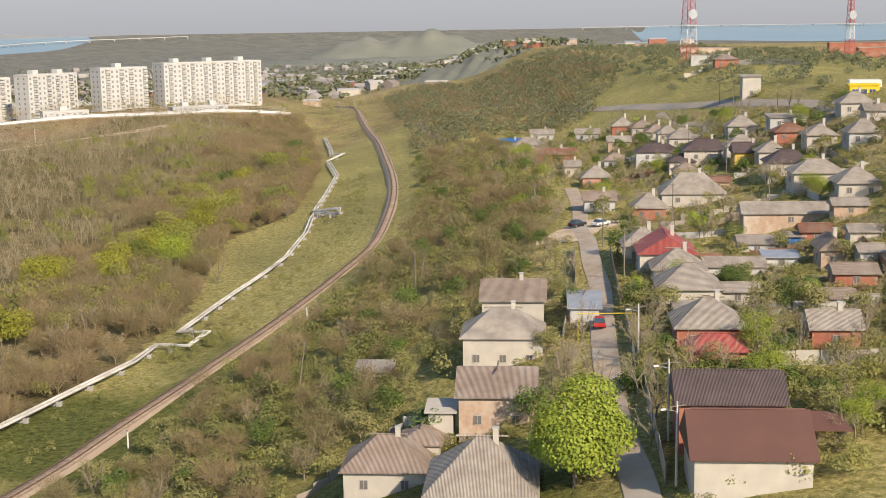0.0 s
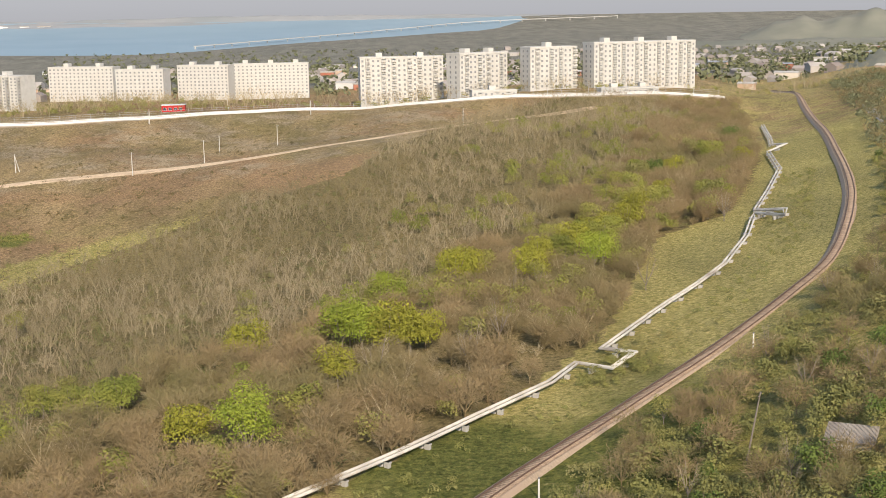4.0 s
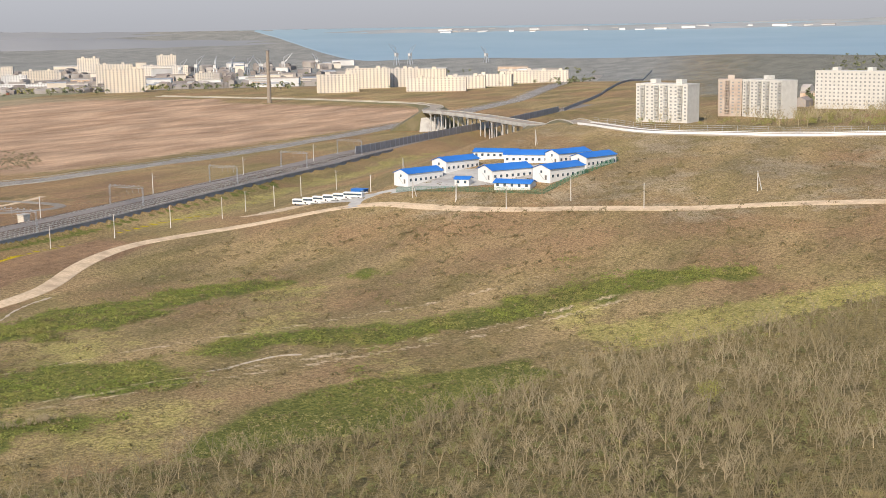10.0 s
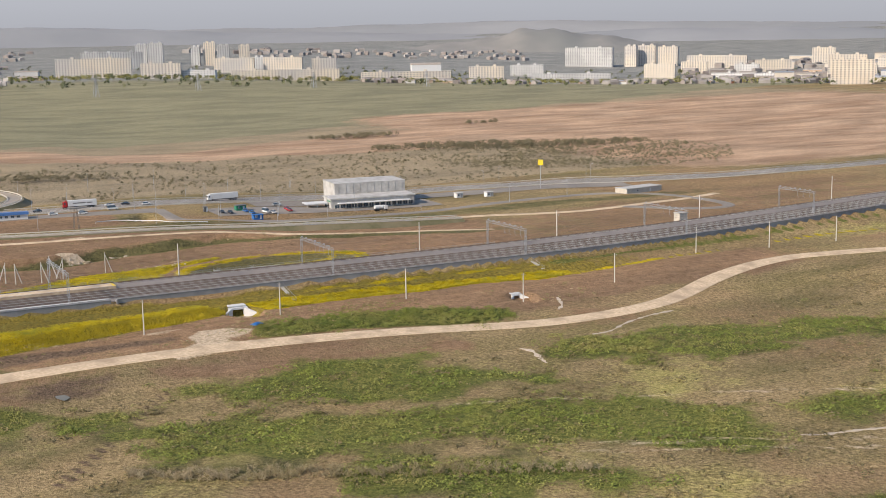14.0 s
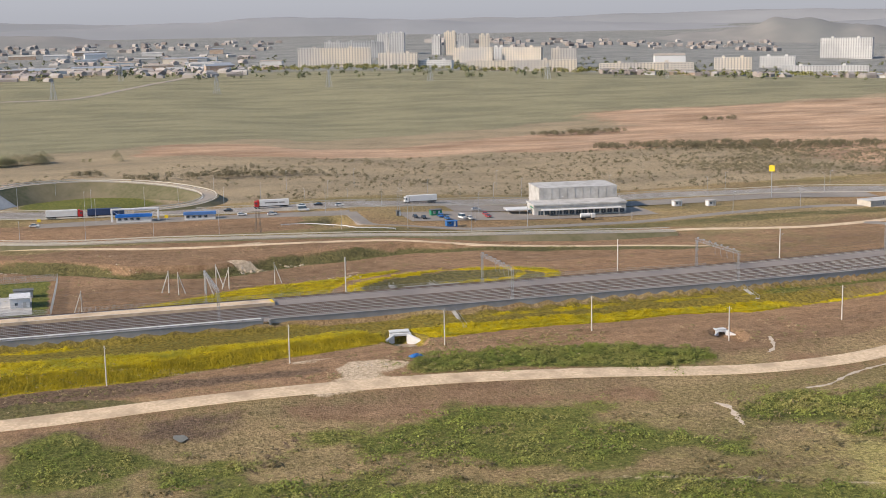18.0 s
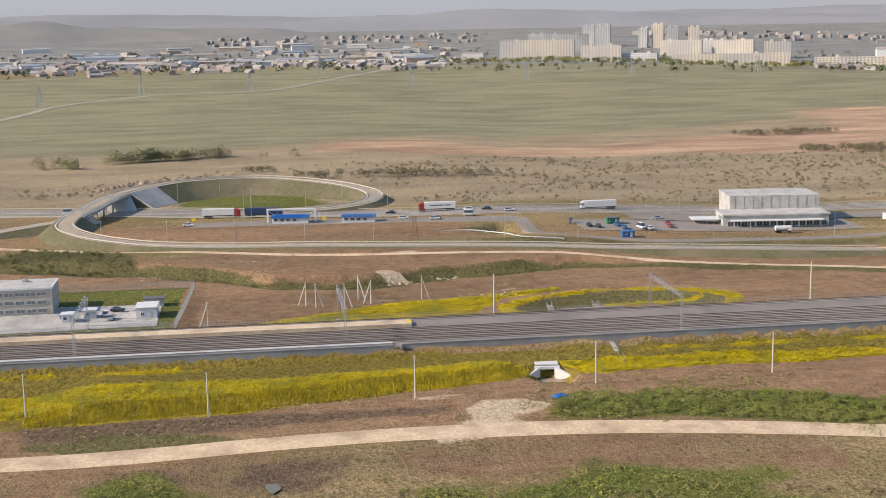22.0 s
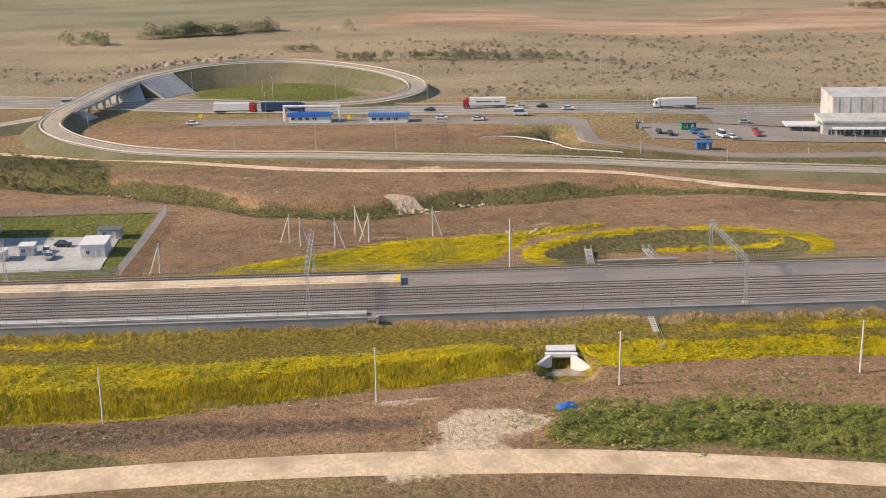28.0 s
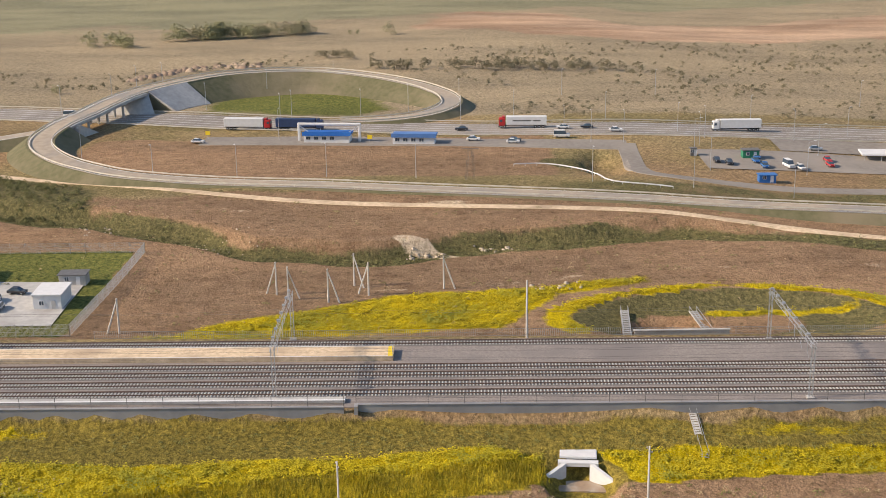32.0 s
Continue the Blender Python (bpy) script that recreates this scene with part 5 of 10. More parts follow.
# ---- station compound ----
def windows_on(parent, spots, w, h, material=GLASS, frame=PAINT_WHITE, depth=0.08, bar=True):
    """Windows on upright faces: (x, y, z, turn) of the sill's middle, each a frame with a pane."""
    bm = boxes((-w / 2 - 0.06, -depth, -0.06, w / 2 + 0.06, 0.04, 0), (-w / 2 - 0.06, -depth, h, w / 2 + 0.06, 0.04, h + 0.06), (-w / 2 - 0.06, -depth, 0, -w / 2, 0.04, h), (w / 2, -depth, 0, w / 2 + 0.06, 0.04, h))
    if bar:
        box(bm, -0.03, -depth * 0.8, 0, 0.03, 0.02, h)
    fm = bpy.data.meshes.new("window")
    bm.to_mesh(fm); bm.free(); fm.materials.append(frame)
    pb = boxes((-w / 2, -depth * 0.5, 0, w / 2, 0.02, h))
    pm = bpy.data.meshes.new("pane")
    pb.to_mesh(pm); pb.free(); pm.materials.append(material)
    for x, y, z, a in spots:
        wn_ = shared("window", fm, None, parent, pose(x, y, z, 0, 0, a))
        shared("pane", pm, None, wn_)


def office():
    x0, y0, z = -500.0, 180.0, gz(-500, 165)
    b = empty("office_building", pose(x0, y0, z), "white three-storey office building with ribbon windows", "building")
    part("wall", boxes((-14, -46, -1, 0, 0, 7.9)), WHITE_WALL, b)
    part("parapet", boxes((-14.2, -46.2, 7.91, 0.2, 0.2, 8.5)), PAINT_WHITE, b)
    part("roof", boxes((-13.6, -45.6, 8.51, -0.4, -0.4, 8.55)), GREY_WALL, b)
    for i in range(4):
        part("roof_vent", boxes((-11, -40 + 10 * i, 8.56, -9.6, -38.6 + 10 * i, 9.4), bevel=0.05), STEEL, b)
    windows_on(b, [(0.06, -3 - 3.2 * i, 0.9 + 2.6 * f, 90) for i in range(13) for f in range(3)], 2.5, 1.0, OFFICE_GLASS)
    windows_on(b, [(-3 - 3.6 * i, 0.06, 0.9 + 2.6 * f, 180) for i in range(3) for f in range(3)], 1.6, 1.0, OFFICE_GLASS)


OFFICE_GLASS = glass("office_glass", (0.16, 0.175, 0.19))
office()


def hut(x, y, sx, sy, h, wall, roof, label, name="service_hut", turn=0):
    b = empty(name, pose(x, y, gz(x, y), 0, 0, turn), label, "hut", "service huts")
    part("wall", boxes((0, 0, -0.5, sx, sy, h)), wall, b)
    part("roof", boxes((-0.3, -0.3, h + 0.004, sx + 0.3, sy + 0.3, h + 0.25), bevel=0.04), roof, b)
    windows_on(b, [(sx + 0.05, sy * 0.3, 1.0, 90)], 0.9, 0.9)
    part("door", boxes((sx + 0.004, sy * 0.65, 0, sx + 0.06, sy * 0.65 + 0.9, 2.0)), PAINT_WHITE if wall != PAINT_WHITE else GREY_WALL, b)
    return b


hut(-498, 205.5, 8, 6, 3.2, PAINT_WHITE, PAINT_WHITE, "white flat-roofed service building in the compound")
hut(-509.5, 206.5, 3.5, 6, 2.3, GREY_WALL, STEEL_DARK, "small grey shed with a dark roof")
hut(-496, 190, 3.5, 3.5, 2.5, PAINT_WHITE, PAINT_WHITE, "small white kiosk beside parked cars")
hut(-492, 184, 3.5, 3.5, 2.5, PAINT_WHITE, PAINT_WHITE, "small white kiosk beside parked cars")
tagged(ribbon("compound_paving", curve([(-493, 120), (-493, 165), (-493, 212)], 4), (15, 8, 0, -6, -13), (0.16, 0.18, 0.18, 0.18, 0.16), CONCRETE), "pale paved yard of the compound", "paving", kind="structure")

# ---- highway, loop road and checkpoint ----
def curve3(points, step=4.0):
    xy = curve([p[:2] for p in points], step)
    d = np.concatenate([[0], np.cumsum(np.hypot(*np.diff(xy, axis=0).T))])
    at = [d[np.argmin(np.hypot(xy[:, 0] - p[0], xy[:, 1] - p[1]))] for p in points]
    return xy, np.interp(d, at, [p[2] for p in points])


def banked_road(name, points, width, label, bank_material, skip=None, rails=True, road_mat=ASPHALT, slope=1.7):
    """A road on an earth bank that runs out to the ground; skip: y range (x range) left open for a bridge."""
    xy, z = curve3(points, 4.0)
    z = np.maximum(z, land(xy[:, 0], xy[:, 1]) + 0.35)
    z = np.convolve(np.pad(z, 3, "edge"), np.ones(7) / 7, "valid")
    z = np.maximum(z, land(xy[:, 0], xy[:, 1]) + 0.3)
    w = width / 2
    rd = empty(name, None, label, "road", kind="structure")
    sweep("carriageway", xy, z, [(-w, -0.25), (w, -0.25), (w, 0.0), (0, 0.06), (-w, 0.0)], road_mat, rd)
    for s in (-w + 0.35, w - 0.35):
        sweep("edge_line", offset_line(xy, s), z + 0.012, [(-0.1, 0), (0.1, 0), (0.1, 0.006), (-0.1, 0.006)], PAINT_WHITE, rd)
    if rails:
        for s in (-w + 0.05, w - 0.05):
            sweep("guard_rail", offset_line(xy, s), z + 0.42, [(-0.05, 0), (0.05, 0), (0.05, 0.36), (-0.05, 0.36)], RAIL_PAINT, rd)
            pts = offset_line(xy, s)
            bm = bmesh.new()
            for (x, y), zz in zip(pts, z):
                rod(bm, (x, y, zz - 0.2), (x, y, zz + 0.5), 0.05, sides=3)
            part("guard_posts", bm, RAIL_PAINT, rd)["kind"] = "stuff"
    nr = normals(xy)
    run = [[]]
    for i, p in enumerate(xy):
        if skip and skip(p):
            if run[-1]:
                run.append([])
        else:
            run[-1].append(i)
    for r in run:
        if len(r) < 2:
            continue
        V = []
        for i in r:
            row = []
            for s in (-1, 1):
                e = xy[i] + nr[i] * s * (w + 0.8)
                reach = 0.0
                for _ in range(6):
                    q = e + nr[i] * s * reach
                    reach = max(0.3, slope * (z[i] - gz(*q)))
                q = e + nr[i] * s * reach
                row.append([(*q, gz(*q) - 0.3), (*e, z[i] - 0.1)])
            V += row[0] + row[1][::-1]
        F = [(a * 4 + j, a * 4 + j + 1, a * 4 + 5 + j, a * 4 + 4 + j) for a in range(len(r) - 1) for j in range(3)]
        F += [(0, 1, 2, 3)[::-1], tuple(4 * (len(r) - 1) + j for j in range(4))]
        ob = new("earth_bank", mesh_from("earth_bank", V, F, bank_material))
        ob.parent = rd
    return rd, xy, z


BANK_GRASS = mat("bank_grass", (0.165, 0.145, 0.08), (0.115, 0.11, 0.055), 0.5, 0.95, bump=0.3, c=(0.215, 0.175, 0.11), coarse=0.05, object_space=False)
RAIL_PAINT = mat("dusty_rail", (0.62, 0.57, 0.47), (0.50, 0.45, 0.37), 0.6, 0.7)
CONCRETE_ROAD = mat("pale_road", (0.44, 0.365, 0.275), (0.35, 0.285, 0.215), 0.5, 0.95, bump=0.02, c=(0.28, 0.255, 0.225), coarse=0.05)
LOOP = [(-546, 470, 1.4), (-551, 412, 3.6), (-563, 330, 5.6), (-574, 270, 6.2), (-588.5, 211.5, 6.5), (-602.4, 187.2, 7), (-618, 172.8, 7.6), (-634, 165.6, 8.5), (-650.8, 166.4, 9.8), (-668.7, 172, 11.2),
        (-700, 179.6, 12), (-723.7, 192.7, 12.5), (-743.3, 212, 12.5), (-749.9, 242, 12), (-735.8, 270.7, 11), (-715.6, 291, 9.3), (-699, 297, 7.6), (-685.8, 291, 6.3), (-677.6, 278, 5.7), (-675.5, 258, 5.35)]
LOOP_RD, LXY, LZ = banked_road("loop_road", LOOP, 7.4, "pale two-lane loop road on an earth bank", BANK_GRASS, skip=lambda p: -704 < p[0] < -654 and p[1] < 190, road_mat=CONCRETE_ROAD)
banked_road("side_road", [(-590, 40, 6), (-622, 112, 6), (-640, 145, 7), (-648, 163, 9.2)], 6.5, "pale side road that joins the loop", BANK_GRASS, rails=False, road_mat=CONCRETE_ROAD)


def road_bridge():
    b = empty("road_bridge", None, "concrete road bridge over the highway on column piers", "bridge")
    i = [k for k, p in enumerate(LXY) if -708 < p[0] < -650 and p[1] < 192]
    xy, z = LXY[i], LZ[i]
    sweep("deck", xy, z - 0.26, [(-4.9, -0.9), (4.9, -0.9), (4.9, 0.0), (-4.9, 0.0)], CONCRETE, b)
    for k in range(3, len(xy) - 2, 3):
        (x, y), n = xy[k], normals(xy)[k]
        pier = part("pier_cap", boxes((x - 0.6, y - 4.2, z[k] - 2.0, x + 0.6, y + 4.2, z[k] - 1.17)), CONCRETE, b)
        for o in (-3, 0, 3):
            part("column", rods(((x, y + o, gz(x, y + o) - 0.5), (x, y + o, z[k] - 2.0), 0.45), sides=8), CONCRETE, pier)
    for k in (1, -2):
        (x, y) = xy[k]
        sg = 1 if k == 1 else -1
        zt, zb = z[k] - 0.4, gz(x - sg * 8, y) - 0.3
        bm = bmesh.new()
        v = [bm.verts.new(p) for p in ((x + sg * 2, y - 6, zt), (x + sg * 2, y + 6, zt), (x - sg * 7, y + 10, zb), (x - sg * 7, y - 10, zb), (x + sg * 3, y - 6, zb), (x + sg * 3, y + 6, zb))]
        for q in ((0, 1, 2, 3), (0, 3, 4), (1, 5, 2), (0, 4, 5, 1)):
            bm.faces.new([v[j] for j in q])
        part("slope_paving", bm, CONCRETE, b, "pale concrete slope paving under the bridge end")


road_bridge()


def cone_paving():
    """Pale paving on the inner slope of the bank next to the bridge's far end."""
    nr, V = normals(LXY), []
    for i, p in enumerate(LXY):
        if not (-727 < p[0] < -702 and p[1] < 200):
            continue
        s = 1 if (np.array((-712, 235)) - p) @ nr[i] > 0 else -1
        e, reach = p + nr[i] * s * 4.6, 0.0
        for _ in range(6):
            q = e + nr[i] * s * reach
            reach = 1.7 * (LZ[i] - gz(*q))
        q = e + nr[i] * s * (reach + 0.3)
        V += [(*e, LZ[i] + 0.12), (*q, gz(*q) + 0.2), (*q, gz(*q) - 0.6), (*e, LZ[i] - 0.9)]
    n = len(V) // 4
    F = [(a * 4 + j, a * 4 + (j + 1) % 4, a * 4 + 4 + (j + 1) % 4, a * 4 + 4 + j) for a in range(n - 1) for j in range(4)] + [(3, 2, 1, 0), tuple(4 * (n - 1) + j for j in range(4))]
    return tagged(new("slope_paving", mesh_from("slope_paving", V, F, CONCRETE)), "pale concrete paving on the bank beside the bridge", "paving", kind="structure")


cone_paving()

HWY, HLINE = road("highway", [(-770, -160), (-722, 40), (-700, 127), (-676, 224), (-659, 320), (-656, 418), (-658, 512), (-646, 590), (-628, 650), (-615, 720), (-613, 820), (-616, 980), (-636, 1150), (-662, 1424), (-692, 1560), (-800, 1900), (-984, 2469)], 19, ASPHALT, "grey four-lane highway with white lane markings")
for o in (-11, -7.4, -3.8, 0, 3.8, 7.4, 11):
    l = offset_line(HLINE, o)
    zz = np.array([gz(*p) for p in l]) + 0.19
    ob = sweep("lane_line", l, zz, [(-0.12, 0), (0.12, 0), (0.12, 0.02), (-0.12, 0.02)], PAINT_WHITE, HWY)
for o in (-12.2, 12.2):
    l = offset_line(HLINE, o)
    sweep("guard_rail", l, np.array([gz(*p) for p in l]) + 0.5, [(-0.04, 0), (0.04, 0), (0.04, 0.3), (-0.04, 0.3)], RAIL_PAINT, HWY)
road("checkpoint_apron", [(-646, 215), (-643, 262), (-636, 310), (-632, 352)], 13, ASPHALT, "asphalt apron of the checkpoint beside the highway", lift=0.12)
road("access_road", [(-634, 352), (-616, 351), (-598, 351), (-588, 358), (-582, 380), (-580, 430), (-585, 520), (-590, 580), (-560, 610), (-516, 606), (-512, 590), (-540, 560)], 6, ASPHALT, "narrow grey access road round the parking lots", lift=0.15)
tagged(ribbon("parking_lot", curve([(-612, 372), (-612, 400), (-610, 430), (-608, 490)], 4), (14, 7, 0, -6, -10), (0.18, 0.2, 0.2, 0.2, 0.18), ASPHALT), "grey asphalt parking lot before the terminal", "parking lot", kind="structure")
tagged(ribbon("terminal_yard", curve([(-636, 400), (-634, 480), (-630, 560), (-618, 620)], 5), (9, 4, 0, -4, -9), (0.2, 0.22, 0.22, 0.22, 0.2), ASPHALT), "grey paved yard behind the terminal", "paving", kind="structure")
road("field_track", [(-612, 135), (-606, 156), (-590, 193), (-566, 244), (-555, 294), (-551, 340), (-543, 369), (-533, 404), (-515, 470)], 3, DIRT_ROAD, "narrow orange earth track", lift=0.1)
road("rear_road", [(-560, 440), (-552, 480), (-540, 540), (-545, 590), (-556, 633)], 4.5, DIRT_ROAD, "narrow pale road behind the station")


def lamp_post(x, y, h=10, turn=0.0, double=False):
    p = empty("lamp_post", pose(x, y, gz(x, y), 0, 0, turn), "slim grey steel road lamp", "lamp post", "road lamps")
    part("pole", rods(((0, 0, -0.3), (0, 0, h), 0.10, 0.055), sides=6), STEEL, p)
    for s in ((1, -1) if double else (1,)):
        a = part("arm", rods(((0, 0, h - 0.1), (1.6 * s, 0, h + 0.3), 0.04), sides=4), STEEL, p)
        part("lamp_head", boxes((min(1.5 * s, 2.2 * s), -0.14, h + 0.24, max(1.5 * s, 2.2 * s), 0.14, h + 0.38), bevel=0.03), PAINT_WHITE, a)
    return p


lp = lamp_post(-599.7, 208.3)
for x, y, a in ((-596, 233.5, 0), (-591, 260, 0), (-586, 285.7, 0), (-577, 334.6, 0), (-573.4, 362, 0), (-570.9, 389, 0), (-635.7, 341, 180), (-635.3, 351.4, 180), (-645.7, 240, 180), (-700, 207, 0), (-643, 333, 180), (-643.5, 379, 180),
                (-643, 408, 180), (-643, 450, 180), (-646, 490, 180), (-643, 540, 180), (-630, 600, 180), (-672, 300, 0), (-671, 350, 0), (-670, 400, 0), (-671, 450, 0), (-674, 500, 0), (-660, 560, 0), (-640, 610, 0), (-685, 240, 0),
                (-718, 120, 0), (-690, 130, 180), (-625, 372, 90), (-622, 410, 90), (-600, 372, 90), (-598, 400, 90), (-598, 440, 90), (-585, 470, 0), (-583, 520, 0), (-590, 560, 0), (-735, 225, 0), (-752, 250, 0), (-706, 300, 0), (-700.3, 153.7, 0), (-727.9, 165.7, 0), (-749.3, 170.6, 0), (-758.5, 179.2, 0), (-678.4, 236.7, 0), (-624.3, 181, 0), (-687, 264.5, 0), (-695.5, 281.3, 0),
                (-679.7, 318.8, 0), (-723.7, 339.8, 0), (-722.9, 375.7, 0), (-652, 371.6, 0), (-632.8, 375.1, 180), (-652.8, 428.5, 0), (-711.9, 451.3, 0), (-582.7, 418.9, 0)):
    copy_thing(lp, pose(x, y, gz(x, y), 0, 0, a))


def lattice_mast(x, y, h):
    m = empty("lattice_mast", pose(x, y, gz(x, y)), "dark weathered lattice power mast pair", "mast", "lattice masts")
    for o in (-1.2, 1.2):
        part("leg", lattice(bmesh.new(), (0, o, -0.3), (0, o * 0.4, h), 0.5, 7, 0.05), WOOD_OLD, m)
    part("crossarm", rods(((0, -2.4, h), (0, 2.4, h), 0.08), sides=4), STEEL_DARK, m)


lattice_mast(-582, 301, 9)


def semi_truck(x, y, z, turn, cab, trailer, label, lettered=False):
    t = empty("semi_truck", pose(x, y, z, 0, 0, turn), label, "truck", "lorries on the highway")
    bx = part("trailer_box", boxes((-6.8, -1.25, 1.15, 6.8, 1.25, 3.95), bevel=0.06), trailer, t)
    part("chassis", boxes((-6.6, -0.5, 0.75, 8.6, 0.5, 1.12)), PAINT_DARK, t)
    cb = part("cab", boxes((7.1, -1.22, 0.75, 9.3, 1.22, 3.45), bevel=0.18), cab, t)
    part("windscreen", boxes((9.25, -1.05, 2.1, 9.33, 1.05, 3.0)), GLASS, cb)
    part("side_window", boxes((8.1, -1.235, 2.1, 8.9, 1.235, 2.9)), GLASS, cb)
    part("wind_deflector", boxes((7.2, -1.1, 3.46, 8.2, 1.1, 3.95), bevel=0.15), cab, cb)
    part("bumper", boxes((9.2, -1.2, 0.35, 9.42, 1.2, 0.8), bevel=0.05), PAINT_DARK, cb)
    for wx in (-5.6, -4.3, -3.0, 7.3, 8.7 - 0.1):
        for wy in (-1.05, 1.05):
            w = part("tyre", rods(((wx, wy - 0.16, 0.5), (wx, wy + 0.16, 0.5), 0.5), sides=12), RUBBER, t)
            part("rim", rods(((wx, wy - 0.17, 0.5), (wx, wy + 0.17, 0.5), 0.26), sides=8), STEEL, w)
    if lettered:
        for i, (a, b) in enumerate(((-4.8, -2.2), (-1.6, 4.6))):
            part("lettering_bar", boxes((a, -1.262, 2.35, b, -1.252, 2.85), (a, 1.252, 2.35, b, 1.262, 2.85)), STEEL_DARK, bx)
    return t


def hz(x, y):
    return gz(x, y) + 0.22


semi_truck(-664.5, 226, hz(-664, 226), 84, PAINT_RED, PAINT_WHITE, "lorry with a red cab and a pale trailer")
semi_truck(-661.0, 322, hz(-661, 322), -94, PAINT_RED, PAINT_WHITE, "red-cabbed lorry with a lettered white trailer", True)
semi_truck(-656.5, 393.5, hz(-656, 393), -91, PAINT_WHITE, PAINT_WHITE, "white lorry with a long white trailer")
semi_truck(-661.5, 244, hz(-661, 244), 84, PAINT_NAVY, PAINT_NAVY, "dark blue lorry queuing at the checkpoint")


def car(x, y, turn, paint, label, z=None, van=False):
    c = empty("van" if van else "car", pose(x, y, gz(x, y) + 0.24 if z is None else z, 0, 0, turn), label, "van" if van else "car", "parked vehicles")
    L, W, hh = (5.2, 1.9, 2.3) if van else (4.3, 1.74, 1.45)
    bd = part("body", boxes((-L / 2, -W / 2, 0.3, L / 2, W / 2, 1.15 if van else 0.88), bevel=0.1), paint, c)
    bm = bmesh.new()
    x0, x1, t0, t1 = (-L / 2 + 0.05, L / 2 - 1.0, -L / 2 + 0.15, L / 2 - 1.6) if van else (-L / 2 + 0.45, L / 2 - 1.0, -L / 2 + 1.05, L / 2 - 1.85)
    zb = 1.14 if van else 0.87
    v = [bm.verts.new(p) for p in ((x0, -W / 2 + 0.06, zb), (x1, -W / 2 + 0.06, zb), (x1, W / 2 - 0.06, zb), (x0, W / 2 - 0.06, zb), (t0, -W / 2 + 0.2, hh), (t1, -W / 2 + 0.2, hh), (t1, W / 2 - 0.2, hh), (t0, W / 2 - 0.2, hh))]
    for q in ((4, 5, 6, 7), (0, 1, 5, 4), (1, 2, 6, 5), (2, 3, 7, 6), (3, 0, 4, 7)):
        bm.faces.new([v[i] for i in q])
    part("cabin_glass", bm, GLASS, c)
    part("roof", boxes((t0 - 0.02, -W / 2 + 0.18, hh + 0.002, t1 + 0.02, W / 2 - 0.18, hh + 0.05), bevel=0.02), paint, c)
    for wx in (-L * 0.3, L * 0.31):
        for wy in (-W / 2 + 0.08, W / 2 - 0.08):
            w = part("tyre", rods(((wx, wy - 0.1, 0.31), (wx, wy + 0.1, 0.31), 0.31), sides=10), RUBBER, c)
            part("rim", rods(((wx, wy - 0.105, 0.31), (wx, wy + 0.105, 0.31), 0.18), sides=6), STEEL, w)
    for wy in (-W / 2 + 0.3, W / 2 - 0.3):
        part("headlight", boxes((L / 2 - 0.06, wy - 0.16, 0.6, L / 2 + 0.02, wy + 0.16, 0.76)), PAINT_WHITE, bd)
        part("tail_light", boxes((-L / 2 - 0.02, wy - 0.14, 0.62, -L / 2 + 0.06, wy + 0.14, 0.78)), PAINT_RED, bd)
    return c


W_CAR = car(-639.5, 303.4, 84, PAINT_WHITE, "small white car near the checkpoint")
D_CAR = car(-607.7, 379.3, 0, PAINT_DARK, "small black parked car")
R_CAR = car(-608.9, 410, 0, PAINT_RED, "small red parked car")
B_CAR = car(-615.8, 389.3, 0, PAINT_BLUE, "small blue parked car")
V_CAR = car(-606, 396.7, 10, PAINT_WHITE, "white van parked before the terminal", van=True)
S_CAR = car(-629.6, 411.4, 85, STEEL, "small silver car on the yard")
for src, spots in ((W_CAR, ((-604.1, 399.8, 10), (-634.5, 316, 84), (-657, 334, -95), (-651, 351, 85), (-642.5, 214, 80), (-495, 196, 10), (-706, 296, -130))),
                   (D_CAR, ((-656.5, 342, -95), (-637, 316.6, 84), (-610, 376, 0), (-659, 300, -95), (-500, 199, 80))),
                   (B_CAR, ((-605.2, 389.4, 0), (-611, 388, 0), (-493, 184, 20))), (R_CAR, ((-615, 410.9, 0),)), (V_CAR, ((-643, 332.3, 84), (-690, 160, 84))),
                   (S_CAR, ((-490, 198, 0), (-616, 470, 5), (-617, 452, 5)))):
    for x, y, a in spots:
        copy_thing(src, pose(x, y, gz(x, y) + 0.24, 0, 0, a))


PALE_BLUE = mat("faded_blue_sheet", (0.10, 0.22, 0.48), (0.08, 0.18, 0.41), 0.3, 0.6)


